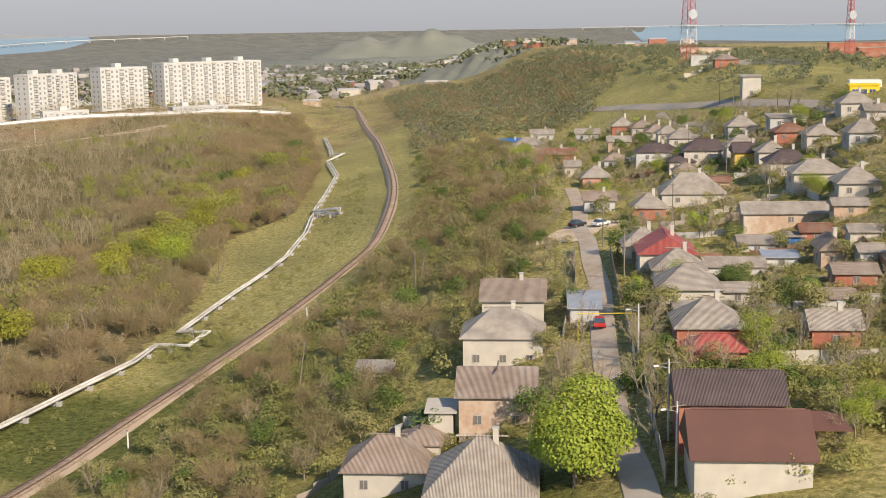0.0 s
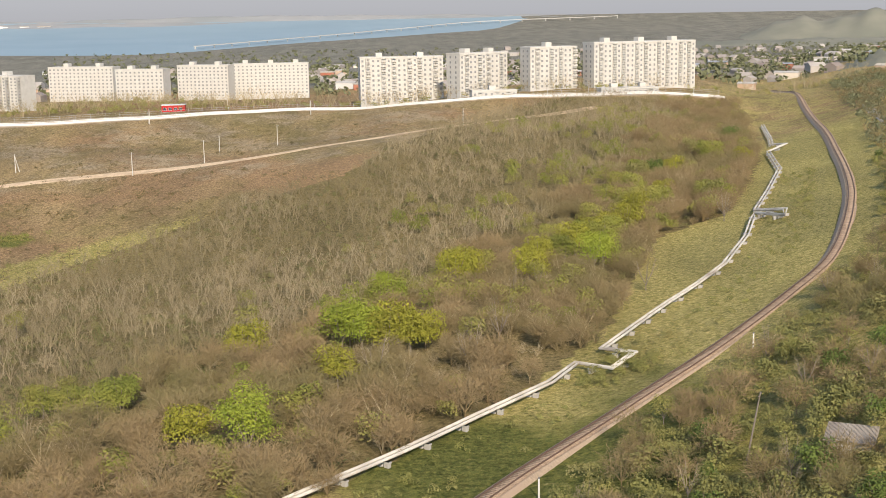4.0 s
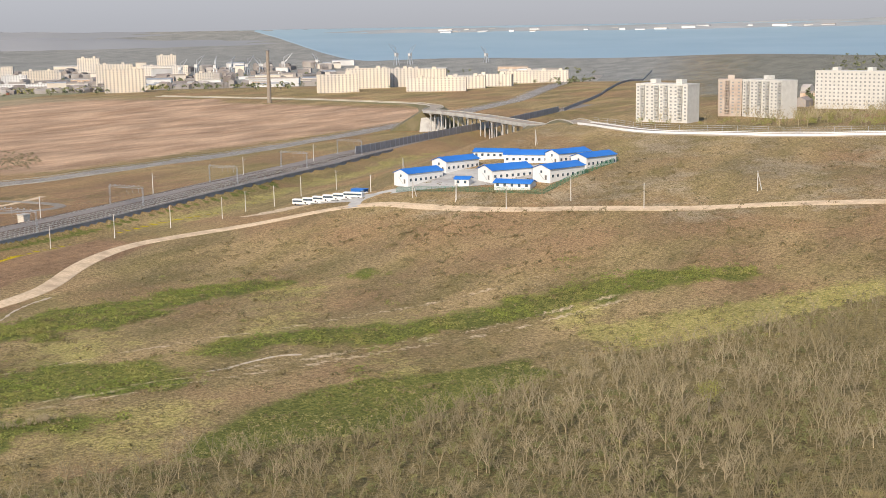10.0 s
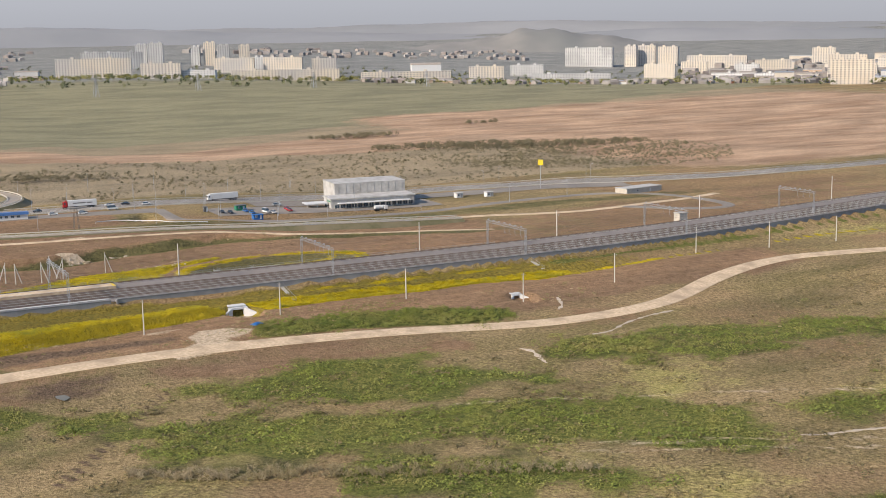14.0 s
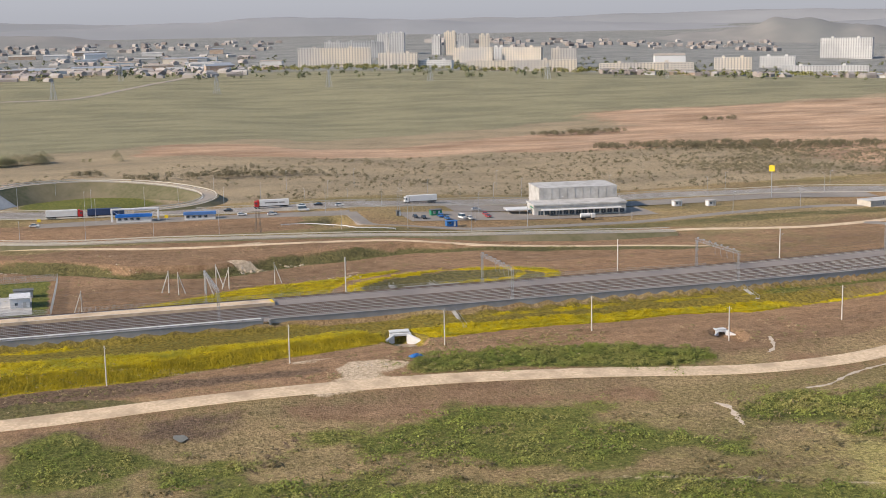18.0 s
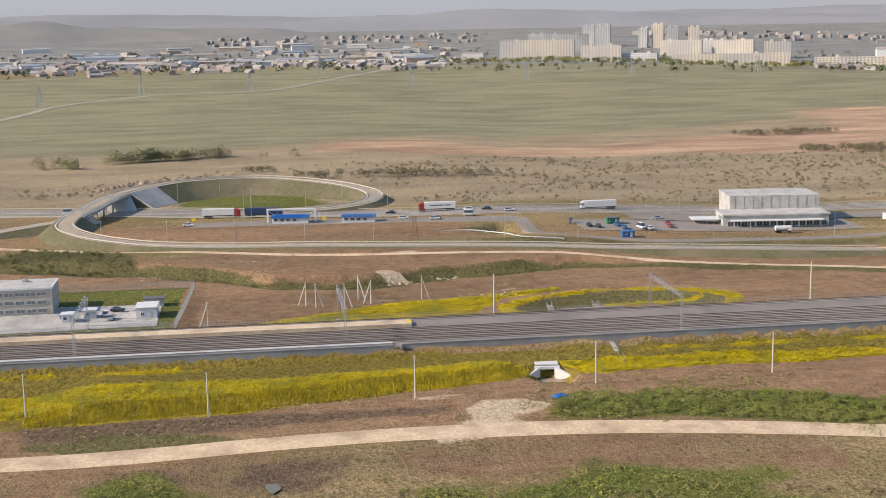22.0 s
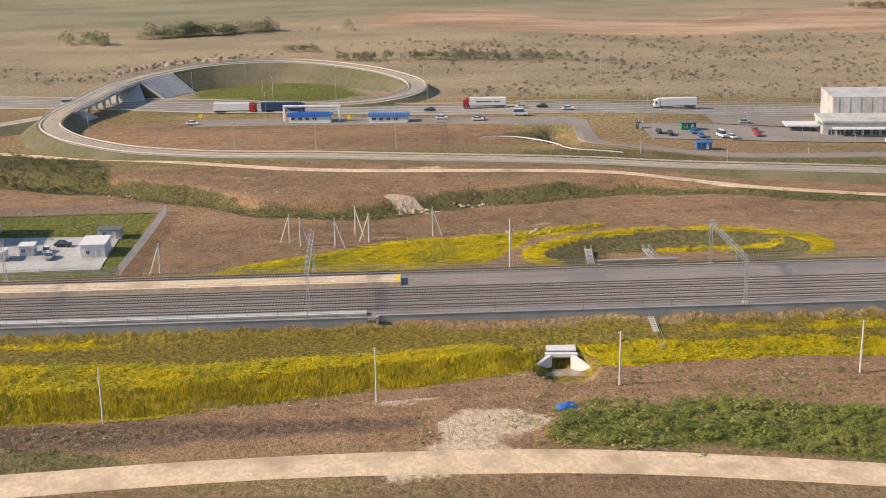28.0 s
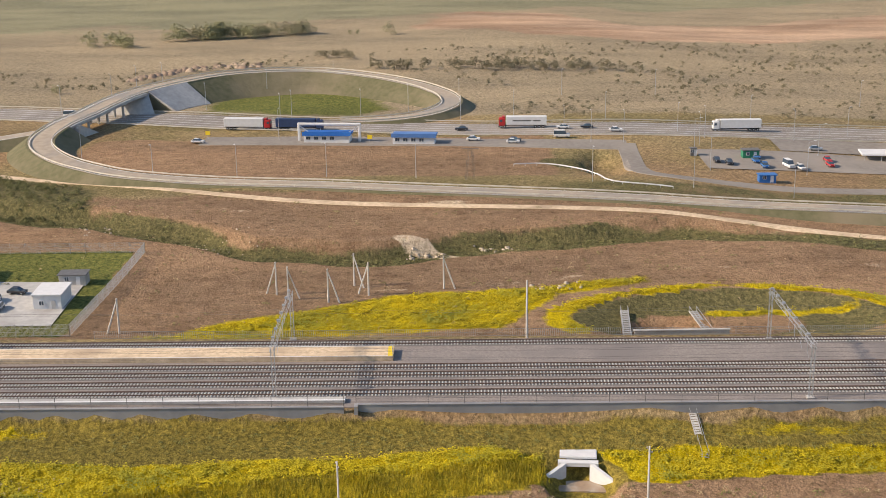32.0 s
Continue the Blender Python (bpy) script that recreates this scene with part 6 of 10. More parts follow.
def checkpoint(x, y, turn, framed, sx=15.0, sheet=BLUE_ROOF):
    b = empty("checkpoint_hall", pose(x, y, gz(x, y) + 0.1, 0, 0, turn), "white checkpoint hall with a blue roof" + (" inside a white portal frame" if framed else ""), "checkpoint", "checkpoint halls")
    part("wall", boxes((0, 0, 0, sx, 5, 2.5)), PAINT_WHITE, b)
    part("roof", boxes((-0.4, -0.4, 2.504, sx + 0.4, 5.6, 3.1), bevel=0.08), sheet, b)
    part("fascia", boxes((-0.45, -0.5, 2.3, sx + 0.45, -0.41, 3.6)), sheet, b)
    windows_on(b, [(1.5 + 2.6 * i, -0.06, 1.0, 0) for i in range(int(sx / 2.6) - 1)], 1.4, 1.0)
    if framed:
        for px in (-2, sx + 3):
            part("portal_post", boxes((px - 0.4, 2, 0, px + 0.4, 3, 5.2), bevel=0.1), PAINT_WHITE, b)
        part("portal_beam", boxes((-2.4, 2, 5.21, sx + 3.4, 3, 6.0), bevel=0.15), PAINT_WHITE, b)
        for bx0, bx1 in ((sx - 0.5, sx + 3), (1, -2)):
            part("portal_brace", rods(((bx0, 2.5, 3.1), (bx1, 2.5, 5.2), 0.15), sides=4), PAINT_WHITE, b)


checkpoint(-641.5, 248.5, 83, True)
checkpoint(-636.5, 277.5, 83, False, 13.5, PALE_BLUE)
for x, y in ((-650, 216, ), (-640, 270)):
    s = empty("lane_sign", pose(x, y, gz(x, y) + 0.1, 0, 0, 80), "yellow square lane sign on a short post", "sign", "lane signs")
    part("post", rods(((0, 0, 0), (0, 0, 1.2), 0.06), sides=5), STEEL, s)
    part("plate", boxes((-0.8, -0.05, 1.2, 0.8, 0.05, 2.5)), PAINT_YELLOW, s)


def terminal():
    b = empty("terminal_building", pose(-613, 434, gz(-613, 455) - 0.3, 0, 0, 82), "white and pale grey terminal with a taller rear hall", "building")
    part("front_wall", boxes((0, 0, -0.5, 44, 14, 5.2)), GREY_WALL, b)
    part("front_roof", boxes((-0.5, -0.5, 5.204, 44.5, 14.5, 5.9), bevel=0.06), GREY_WALL, b)
    part("canopy", boxes((3, -3.4, 3.3, 41, -0.52, 3.7), bevel=0.04), PAINT_WHITE, b)
    part("rear_wall", boxes((6, 14.6, -0.5, 44, 36, 11.2)), GREY_WALL, b)
    part("rear_roof", boxes((5.7, 14.55, 11.204, 44.3, 36.3, 11.6), bevel=0.06), GREY_WALL, b)
    for i in range(10):
        part("wall_rib", boxes((8 + 3.8 * i, 14.45, 6.2, 8.12 + 3.8 * i, 14.56, 11.0)), GREY_WALL, b)
    windows_on(b, [(3 + 3.0 * i, -0.06, 0.9, 0) for i in range(14)], 2.2, 1.9)
    windows_on(b, [(-0.06, 11 - 3.2 * i, 0.9, -90) for i in range(3)], 1.8, 1.7)
    for i in range(5):
        part("canopy_post", rods(((4 + 9 * i, -3.0, 0), (4 + 9 * i, -3.0, 3.3), 0.1), sides=6), STEEL, b)
    part("side_canopy", boxes((-12, 4, 3.0, -0.52, 12, 3.5), bevel=0.05), PAINT_WHITE, b)
    for i in range(3):
        part("side_post", rods(((-11 + 5 * i, 4.6, 0), (-11 + 5 * i, 4.6, 3), 0.12), sides=6), STEEL, b)
    part("green_strip", boxes((-0.52, -0.05, 4.2, -0.4, 6, 4.7)), PAINT_GREEN, b)


terminal()
hut(-618, 385, 3, 5, 2.4, PAINT_GREEN, STEEL_DARK, "green shelter beside the parking lot", "bus_shelter")
hut(-619, 369.5, 1.6, 1.6, 2.2, STEEL_DARK, STEEL_DARK, "small dark kiosk on the verge", "kiosk")
hut(-590, 383.5, 2.5, 4.8, 2.0, PAINT_BLUE, PAINT_BLUE, "low blue cabin beside the access road", "cabin")
hut(-620, 508, 3, 4, 2.5, PAINT_WHITE, GREY_WALL, "small white guard cabin on the yard", "cabin")
hut(-614, 523, 3, 4, 2.5, PAINT_WHITE, GREY_WALL, "small white guard cabin on the yard", "cabin")
hut(-588, 590, 9, 26, 2.6, WHITE_WALL, GREY_WALL, "long low white depot building", "depot_building", 8)
hut(-468, 534, 4, 4, 4.5, WHITE_WALL, GREY_WALL, "small tan signal cabin beside the tracks", "signal_cabin")


def truck_small(x, y, turn):
    t = empty("tank_truck", pose(x, y, gz(x, y) + 0.22, 0, 0, turn), "white service truck parked beside the terminal", "truck")
    part("tank", rods(((-3, 0, 1.9), (1.4, 0, 1.9), 1.0), sides=12), PAINT_WHITE, t)
    part("chassis", boxes((-3.2, -0.9, 0.6, 3.6, 0.9, 0.95)), PAINT_DARK, t)
    cb = part("cab", boxes((1.8, -1.1, 0.8, 3.7, 1.1, 2.7), bevel=0.12), PAINT_WHITE, t)
    part("windscreen", boxes((3.66, -0.95, 1.7, 3.73, 0.95, 2.4)), GLASS, cb)
    for wx in (-2.4, -1.2, 2.8):
        for wy in (-0.95, 0.95):
            part("tyre", rods(((wx, wy - 0.15, 0.45), (wx, wy + 0.15, 0.45), 0.45), sides=10), RUBBER, t)


truck_small(-594, 452, 85)
yp = empty("price_pylon", pose(-625, 566, gz(-625, 566), 0, 0, 40), "tall pole with a bright yellow sign box", "sign")
part("pole", rods(((0, 0, 0), (0, 0, 13), 0.2), sides=8), STEEL, yp)
part("sign_box", boxes((-1.4, -0.25, 13, 1.4, 0.25, 16)), PAINT_YELLOW, yp)


def trough():
    """A walled cutting with a guard rail beside the access road."""
    c = empty("drain_cutting", None, "dug drain with a white guard rail along its edge", "drain")
    rail = curve([(-603.8, 314.4), (-603.9, 324.6), (-596.4, 333.8), (-584.4, 337.1), (-574.9, 340.1), (-570.4, 355.8)], 3)
    z = np.array([gz(*q) for q in rail])
    sweep("guard_rail", rail, z + 0.55, [(-0.06, 0), (0.06, 0), (0.06, 0.32), (-0.06, 0.32)], PAINT_WHITE, c)
    for (x, y), h in zip(rail, z):
        part("post", rods(((x, y, h - 0.3), (x, y, h + 0.8), 0.07), sides=4), PAINT_WHITE, c)


trough()


# roads and pylons of the plain
road("plain_road", [(-1150, -70), (-1273, 17), (-1412, 60), (-1510, 146), (-1535, 260), (-1666, 336), (-1870, 421), (-2200, 520), (-2445, 592)], 9, CONCRETE_ROAD, "pale earth road across the green plain", lift=0.3, step=12)


def power_pylon(x, y, h, turn):
    p = empty("power_pylon", pose(x, y, gz(x, y), 0, 0, turn), "grey lattice power pylon on the plain", "pylon", "power pylons")
    bm = bmesh.new()
    for sx, sy in ((-1, -1), (1, -1), (1, 1), (-1, 1)):
        rod(bm, (sx * 3, sy * 3, -1), (sx * 0.6, sy * 0.6, h), 0.22, sides=4)
    for k in range(7):
        f0, f1 = k / 7, (k + 1) / 7
        a, b = 3 - 2.4 * f0, 3 - 2.4 * f1
        for sx, sy, tx, ty in ((-1, -1, 1, -1), (1, -1, 1, 1), (1, 1, -1, 1), (-1, 1, -1, -1)):
            rod(bm, (sx * a, sy * a, h * f0), (tx * b, ty * b, h * f1), 0.12, sides=3)
    part("tower", bm, STEEL, p)
    for z, w in ((0.72, 6), (0.86, 4.5), (0.98, 3)):
        part("crossarm", rods(((-w, 0, h * z), (w, 0, h * z), 0.2), ((-w, 0, h * z), (0, 0, h * z + 1.6), 0.1), ((w, 0, h * z), (0, 0, h * z + 1.6), 0.1), sides=4), STEEL_DARK, p)
    return p


for x, y in ((-1508, 127), (-1528, 240), (-1744, 170), (-1396, 40), (-2100, 104), (-1560, 420), (-1600, 560), (-1640, 700), (-1640, 860), (-1600, 1010), (-1800, 330)):
    power_pylon(x, y, 21, 20)

# ---- northern highway, road viaduct, blocks, camp ----
NH = [(222, 792), (190, 790), (146, 783), (97, 787), (54, 799), (-20, 835), (-74, 818), (-121, 796), (-190, 780), (-256, 786), (-300, 808)]
NHW, NLINE = road("north_highway", NH, 9, CONCRETE_ROAD, "pale two-lane highway along the apartment blocks", lift=0.6, thick=1.5)
sweep("barrier", offset_line(NLINE, 4.8), np.array([gz(*p) for p in NLINE]) + 0.6, [(-0.15, -0.4), (0.15, -0.4), (0.15, 0.75), (-0.15, 0.75)], PAINT_WHITE, NHW)
sweep("barrier", offset_line(NLINE, -4.8), np.array([gz(*p) for p in NLINE]) + 0.6, [(-0.12, -0.4), (0.12, -0.4), (0.12, 0.7), (-0.12, 0.7)], PAINT_WHITE, NHW)


def roadside_fence():
    f = empty("roadside_fence", None, "tall thin roadside fence of posts and rails", "fence")
    l = offset_line(NLINE, -7.5)
    for (x, y) in l[::2]:
        part("post", rods(((x, y, gz(x, y)), (x, y, gz(x, y) + 3.4), 0.09), sides=4), STEEL, f)
    for h in (1.0, 2.2, 3.3):
        sweep("rail", l, np.array([gz(*p) for p in l]) + h, [(-0.04, 0), (0.04, 0), (0.04, 0.1), (-0.04, 0.1)], STEEL, f)


roadside_fence()
VIA = [(-300, 808, 33.6), (-335, 860, 29.5), (-370, 916, 23.5), (-404, 968, 18.6), (-440, 1004, 18), (-494, 1052, 18), (-555, 1096, 18), (-590, 1130, 16.5), (-650, 1250, 11), (-724, 1352, 6.5), (-790, 1378, 6.5), (-925, 1393, 7.8), (-1150, 1400, 8)]
banked_road("viaduct_road", VIA, 13, "two-lane road that climbs to the viaduct", BANK_GRASS, skip=lambda p: -580 < p[0] < -408, road_mat=CONCRETE_ROAD)


def viaduct():
    b = empty("road_viaduct", None, "long concrete road viaduct on rows of round columns over the railway", "viaduct")
    xy, z = curve3(VIA, 4.0)
    i = [k for k, p in enumerate(xy) if -584 < p[0] < -402]
    xy, z = xy[i], z[i]
    sweep("deck", xy, z - 0.26, [(-7.2, -1.5), (7.2, -1.5), (7.4, 0.0), (-7.4, 0.0)], CONCRETE, b)
    for s in (-7.1, 7.1):
        sweep("parapet", offset_line(xy, s), z, [(-0.15, -0.3), (0.15, -0.3), (0.15, 0.9), (-0.15, 0.9)], CONCRETE, b)
    nr = normals(xy)
    for k in range(4, len(xy) - 3, 6):
        (x, y), n = xy[k], nr[k]
        a = math.degrees(math.atan2(n[1], n[0]))
        cap = part("pier_cap", boxes((-7, -0.7, -1.2, 7, 0.7, 0)), CONCRETE, b)
        cap.matrix_basis = pose(x, y, z[k] - 1.78, 0, 0, a)
        for o in (-6, -2, 2, 6):
            q = (x + n[0] * o, y + n[1] * o)
            part("column", rods(((o, 0, gz(*q) - z[k] + 1.3), (o, 0, -1.2), 0.55), sides=8), CONCRETE, cap)
    for k, sg in ((0, 1), (-1, -1)):
        (x, y), n = xy[k], nr[k]
        t = np.array([n[1], -n[0]]) * sg
        zt = z[k] - 0.6
        f = [(x + n[0] * 7.5, y + n[1] * 7.5, zt), (x - n[0] * 7.5, y - n[1] * 7.5, zt)]
        g = [(x - n[0] * 12 + t[0] * 16, y - n[1] * 12 + t[1] * 16), (x + n[0] * 12 + t[0] * 16, y + n[1] * 12 + t[1] * 16)]
        bm = bmesh.new()
        v = [bm.verts.new(p) for p in (*f, *[(*q, gz(*q) - 0.3) for q in g], (f[0][0], f[0][1], gz(*f[0][:2]) - 1), (f[1][0], f[1][1], gz(*f[1][:2]) - 1))]
        for q in ((0, 1, 2, 3), (0, 3, 4), (1, 5, 2), (0, 4, 5, 1)):
            bm.faces.new([v[j] for j in q])
        part("slope_paving", bm, CONCRETE, b, "pale concrete slope paving at the viaduct end")


viaduct()


def noise_wall():
    for pts, pitch in (([(-493, 860), (-497, 919), (-503, 1000), (-510, 1122), (-531, 1283)], 7.0), ([(-533, 1300), (-609, 1583), (-740, 2010), (-921, 2595)], 30.0)):
        tall = 5.6 if pitch < 10 else 3.2
        w = empty("noise_wall", None, "dark grey panelled noise wall beside the railway", "wall", "noise walls")
        l = curve(pts, pitch)
        for p, q in zip(l, l[1:]):
            d = Vector((q[0] - p[0], q[1] - p[1]))
            z = min(gz(*p), gz(*q))
            pn = part("panel", boxes((0, -0.15, -1.5, d.length - 0.3, 0.15, tall)), WALL_GREY, w)
            pn.matrix_basis = pose(p[0], p[1], z, 0, 0, math.degrees(math.atan2(d.y, d.x)))
            part("post", boxes((p[0] - 0.15, p[1] - 0.2, z - 1.5, p[0] + 0.15, p[1] + 0.2, z + tall + 0.3)), STEEL, w)


WALL_GREY = mat("noise_panel", (0.35, 0.33, 0.32), (0.28, 0.265, 0.26), 0.3, 0.8, spread=0.12)
noise_wall()


def make_window_meshes(w, h):
    out = []
    for name, bm, m in (("window", boxes((-w / 2, -0.05, 0, w / 2, 0.1, h)), GLASS), ("balcony", boxes((-1.5, -1.0, -0.1, 1.5, 0, 1.05), (-1.5, -1.0, 1.9, 1.5, 0, 2.1)), None)):
        me = bpy.data.meshes.new(name)
        bm.to_mesh(me)
        bm.free()
        out.append(me)
    return out


BLOCK_GLASS = glass("block_window", (0.22, 0.22, 0.22))
BLOCK_CREAM = mat("cream_panel", (0.565, 0.545, 0.50), (0.485, 0.465, 0.425), 0.4, 0.9, c=(0.525, 0.50, 0.455), coarse=0.08)
BLOCK_BRICK = mat("bare_brick_frame", (0.42, 0.34, 0.28), (0.34, 0.27, 0.22), 0.4, 0.9, c=(0.48, 0.42, 0.36), coarse=0.1)


def apartment_block(x0, y0, x1, y1, top, floors, label, wall=None, depth=13.0, drop=None, name="apartment_block", detail=True, storey=None, far_off=False):
    """A long panel block; its front runs from (x0, y0) to (x1, y1)."""
    wall = wall or BLOCK_CREAM
    L = math.hypot(x1 - x0, y1 - y0)
    ang = math.degrees(math.atan2(y1 - y0, x1 - x0))
    low = min(gz(x0, y0), gz(x1, y1), gz((x0 + x1) / 2, (y0 + y1) / 2)) - 1.5
    st = storey or (top - 1.2 - low - 2) / floors
    H = top - low
    b = empty(name, pose(x0, y0, low, 0, 0, ang), label, "apartment block", "apartment blocks")
    part("wall", boxes((0, 0, 0, L, depth, H - 1.0)), wall, b)
    part("parapet", boxes((-0.15, -0.15, H - 0.99, L + 0.15, depth + 0.15, H)), wall, b)
    n = max(1, round(L / 22))
    for i in range(n):
        part("lift_house", boxes((L * (i + 0.4) / n, depth * 0.35, H + 0.004, L * (i + 0.4) / n + 4, depth * 0.75, H + 2.4)), wall, b)
    cols = max(3, round(L / 3.3))
    wm, bmx = make_window_meshes(1.3, st * 0.46)
    wm.materials.append(BLOCK_GLASS)
    bmx.materials.append(wall)
    if far_off:
        bm = bmesh.new()
        for c in range(cols):
            for f in range(floors):
                x, z = (c + 0.5) * L / cols, H - 1.0 - (f + 1) * st + st * 0.25
                if z > 1.0:
                    box(bm, x - 0.65, -0.06, z, x + 0.65, 0.1, z + st * 0.46)
        part("window_grid", bm, BLOCK_GLASS, b)["kind"] = "stuff"
        return b
    for c in range(cols):
        x = (c + 0.5) * L / cols
        for f in range(floors):
            z = H - 1.0 - (f + 1) * st + st * 0.25
            if z < 1.0:
                continue
            if detail and c % 5 in (1, 4):
                o = shared("balcony", bmx, None, b, pose(x, 0, z) @ Matrix.Diagonal((1, 1, st / 3.1, 1)))
            shared("window", wm, None, b, pose(x, -0.02, z))
    for c in range(2 if detail else 0):
        for f in range(floors):
            z = H - 1.0 - (f + 1) * st + st * 0.25
            if z > 1.0:
                shared("window", wm, None, b, pose(-0.02, depth * (0.3 + 0.4 * c), z, 0, 0, -90))
    return b


for q in ((150.6, 819, 219.8, 846.5, 72, 9), (111, 813, 141, 824, 70, 8), (69, 816, 100, 837, 67, 9), (9.7, 854, 62, 859, 64.5, 9), (-90, 1081, -30, 1081, 54.5, 9), (-130, 1057, -90, 1045, 55, 9),
          (-164.6, 987.5, -129.6, 978, 55, 9), (-226, 1050, -175, 1035, 55.5, 9), (-232, 893, -204, 878, 56, 10), (-278, 833.5, -244, 826, 56, 10)):
    apartment_block(*q, "white nine-storey apartment block with balconies behind the highway", storey=3.0 if q[4] > 60 else 2.6 if q[1] > 950 else 2.0, far_off=q[1] > 950)
apartment_block(-246, 889, -232.5, 893, 56, 10, "unfinished brown brick apartment tower with open floors", BLOCK_BRICK, storey=2.0, name="unfinished_block")
apartment_block(150, 792, 185, 797, 46, 1, "low cream shop building beside the highway", name="low_building", storey=3.0, depth=9)
apartment_block(75, 803, 102, 806, 45.5, 1, "low cream shop building beside the highway", name="low_building", storey=3.0, depth=8)
kb = empty("kiosk_building", pose(-112, 842, gz(-112, 842)), "small red shop building under the blocks", "shop")
part("wall", boxes((0, 0, -1, 14, 8, 4)), PAINT_RED, kb)
part("roof", boxes((-0.3, -0.3, 4.004, 14.3, 8.3, 4.4)), PAINT_WHITE, kb)
windows_on(kb, [(2 + 3.2 * i, -0.06, 1.0, 0) for i in range(4)], 1.8, 1.6)

# dirt road, single track, pipeline
road("dirt_road", [(140, 745), (60, 690), (-42, 634), (-100, 622), (-166, 611), (-269, 604), (-318, 612), (-345, 604), (-371, 577), (-386, 540), (-387, 516), (-376, 480), (-358, 441), (-355, 404), (-363, 355), (-370, 315), (-372, 279), (-372, 240), (-371, 193), (-374, 100)], 7.2, DIRT_ROAD, "pale dusty earth road across the steppe", lift=0.1)
road("camp_drive", [(-330, 608), (-336, 622), (-332, 636), (-322, 640)], 6, CONCRETE, "pale paved drive to the camp", lift=0.12)
TRK = [(-40, 136), (-12, 164), (14, 193.5), (30, 214), (50, 237), (69, 258), (88, 281), (106, 305), (122, 337), (140, 380), (157, 428), (174, 480), (200, 562), (222, 635), (256, 752), (272, 815), (288, 900)]
tl = curve(TRK, 5)
tz = np.array([gz(*p) for p in tl])
tz = np.convolve(np.pad(tz, 6, "edge"), np.ones(13) / 13, "valid") + 0.5
tagged(sweep("branch_bed", tl, tz, [(-2.5, -1.0), (-1.55, 0), (1.55, 0), (2.5, -1.0)], BALLAST_OLD), "brown ballast bed of the single track", "track bed", kind="structure")
track(tl, tz + 0.08, SLEEPER_WOOD, "rusty single railway track on dark timber sleepers", "branch line", pieces=0)


def pipeline():
    p = empty("heating_pipeline", None, "twin white-wrapped heating pipes on concrete supports with square loops", "pipeline")
    pts = [(-20, 190), (11.3, 223.5), (30.4, 245), (38, 254), (44.5, 265.5), (49.6, 258.5), (55.5, 267), (51, 274), (71.3, 305.8), (92, 335), (106, 364), (118.5, 397), (120.4, 376.5), (123.6, 386), (120, 401), (137, 441), (154, 482), (168.5, 540), (180, 553), (178, 565), (190, 605), (208, 671)]
    for o in (-0.55, 0.55):
        P = []
        for (ax, ay), (bx, by) in zip(pts, pts[1:]):
            n = max(1, int(math.hypot(bx - ax, by - ay) / 8))
            P += [(ax + (bx - ax) * i / n, ay + (by - ay) * i / n) for i in range(n)]
        P = np.array(P + [pts[-1]], float)
        P = P + normals(P) * o
        Q = [Vector((x, y, gz(x, y) + 1.3)) for x, y in P]
        bm = bmesh.new()
        rings = []
        for i, q in enumerate(Q):
            d = (Q[min(i + 1, len(Q) - 1)] - Q[max(i - 1, 0)]).normalized()
            u = Vector((-d.y, d.x, 0)).normalized()
            w = d.cross(u)
            rings.append([bm.verts.new(q + (u * math.cos(k * math.tau / 8) + w * math.sin(k * math.tau / 8)) * 0.26) for k in range(8)])
        for r0, r1 in zip(rings, rings[1:]):
            for k in range(8):
                bm.faces.new((r0[k], r0[(k + 1) % 8], r1[(k + 1) % 8], r1[k]))
        part("pipe", bm, PIPE_WRAP, p)
    for a, b in zip(pts, pts[1:]):
        n = max(1, int(math.hypot(b[0] - a[0], b[1] - a[1]) / 9))
        ang = math.degrees(math.atan2(b[1] - a[1], b[0] - a[0]))
        for i in range(n):
            x, y = a[0] + (b[0] - a[0]) * (i + 0.5) / n, a[1] + (b[1] - a[1]) * (i + 0.5) / n
            s = part("support", boxes((-0.3, -1.1, -0.8, 0.3, -0.2, 0.95), (-0.3, 0.2, -0.8, 0.3, 1.1, 0.95), (-0.35, -1.2, 0.7, 0.35, 1.2, 0.95)), CONCRETE, p)
            s.matrix_basis = pose(x, y, gz(x, y), 0, 0, ang)


pipeline()


def marker_post(x, y):
    m = empty("marker_post", pose(x, y, gz(x, y)), "white trackside marker post with a dark cap", "post", "marker posts")
    part("shaft", rods(((0, 0, -0.3), (0, 0, 2.8), 0.16, 0.12), sides=6), PAINT_WHITE, m)
    part("cap", rods(((0, 0, 2.81), (0, 0, 3.05), 0.17, 0.1), sides=6), STEEL_DARK, m)


marker_post(72.5, 250)
marker_post(28.5, 202)


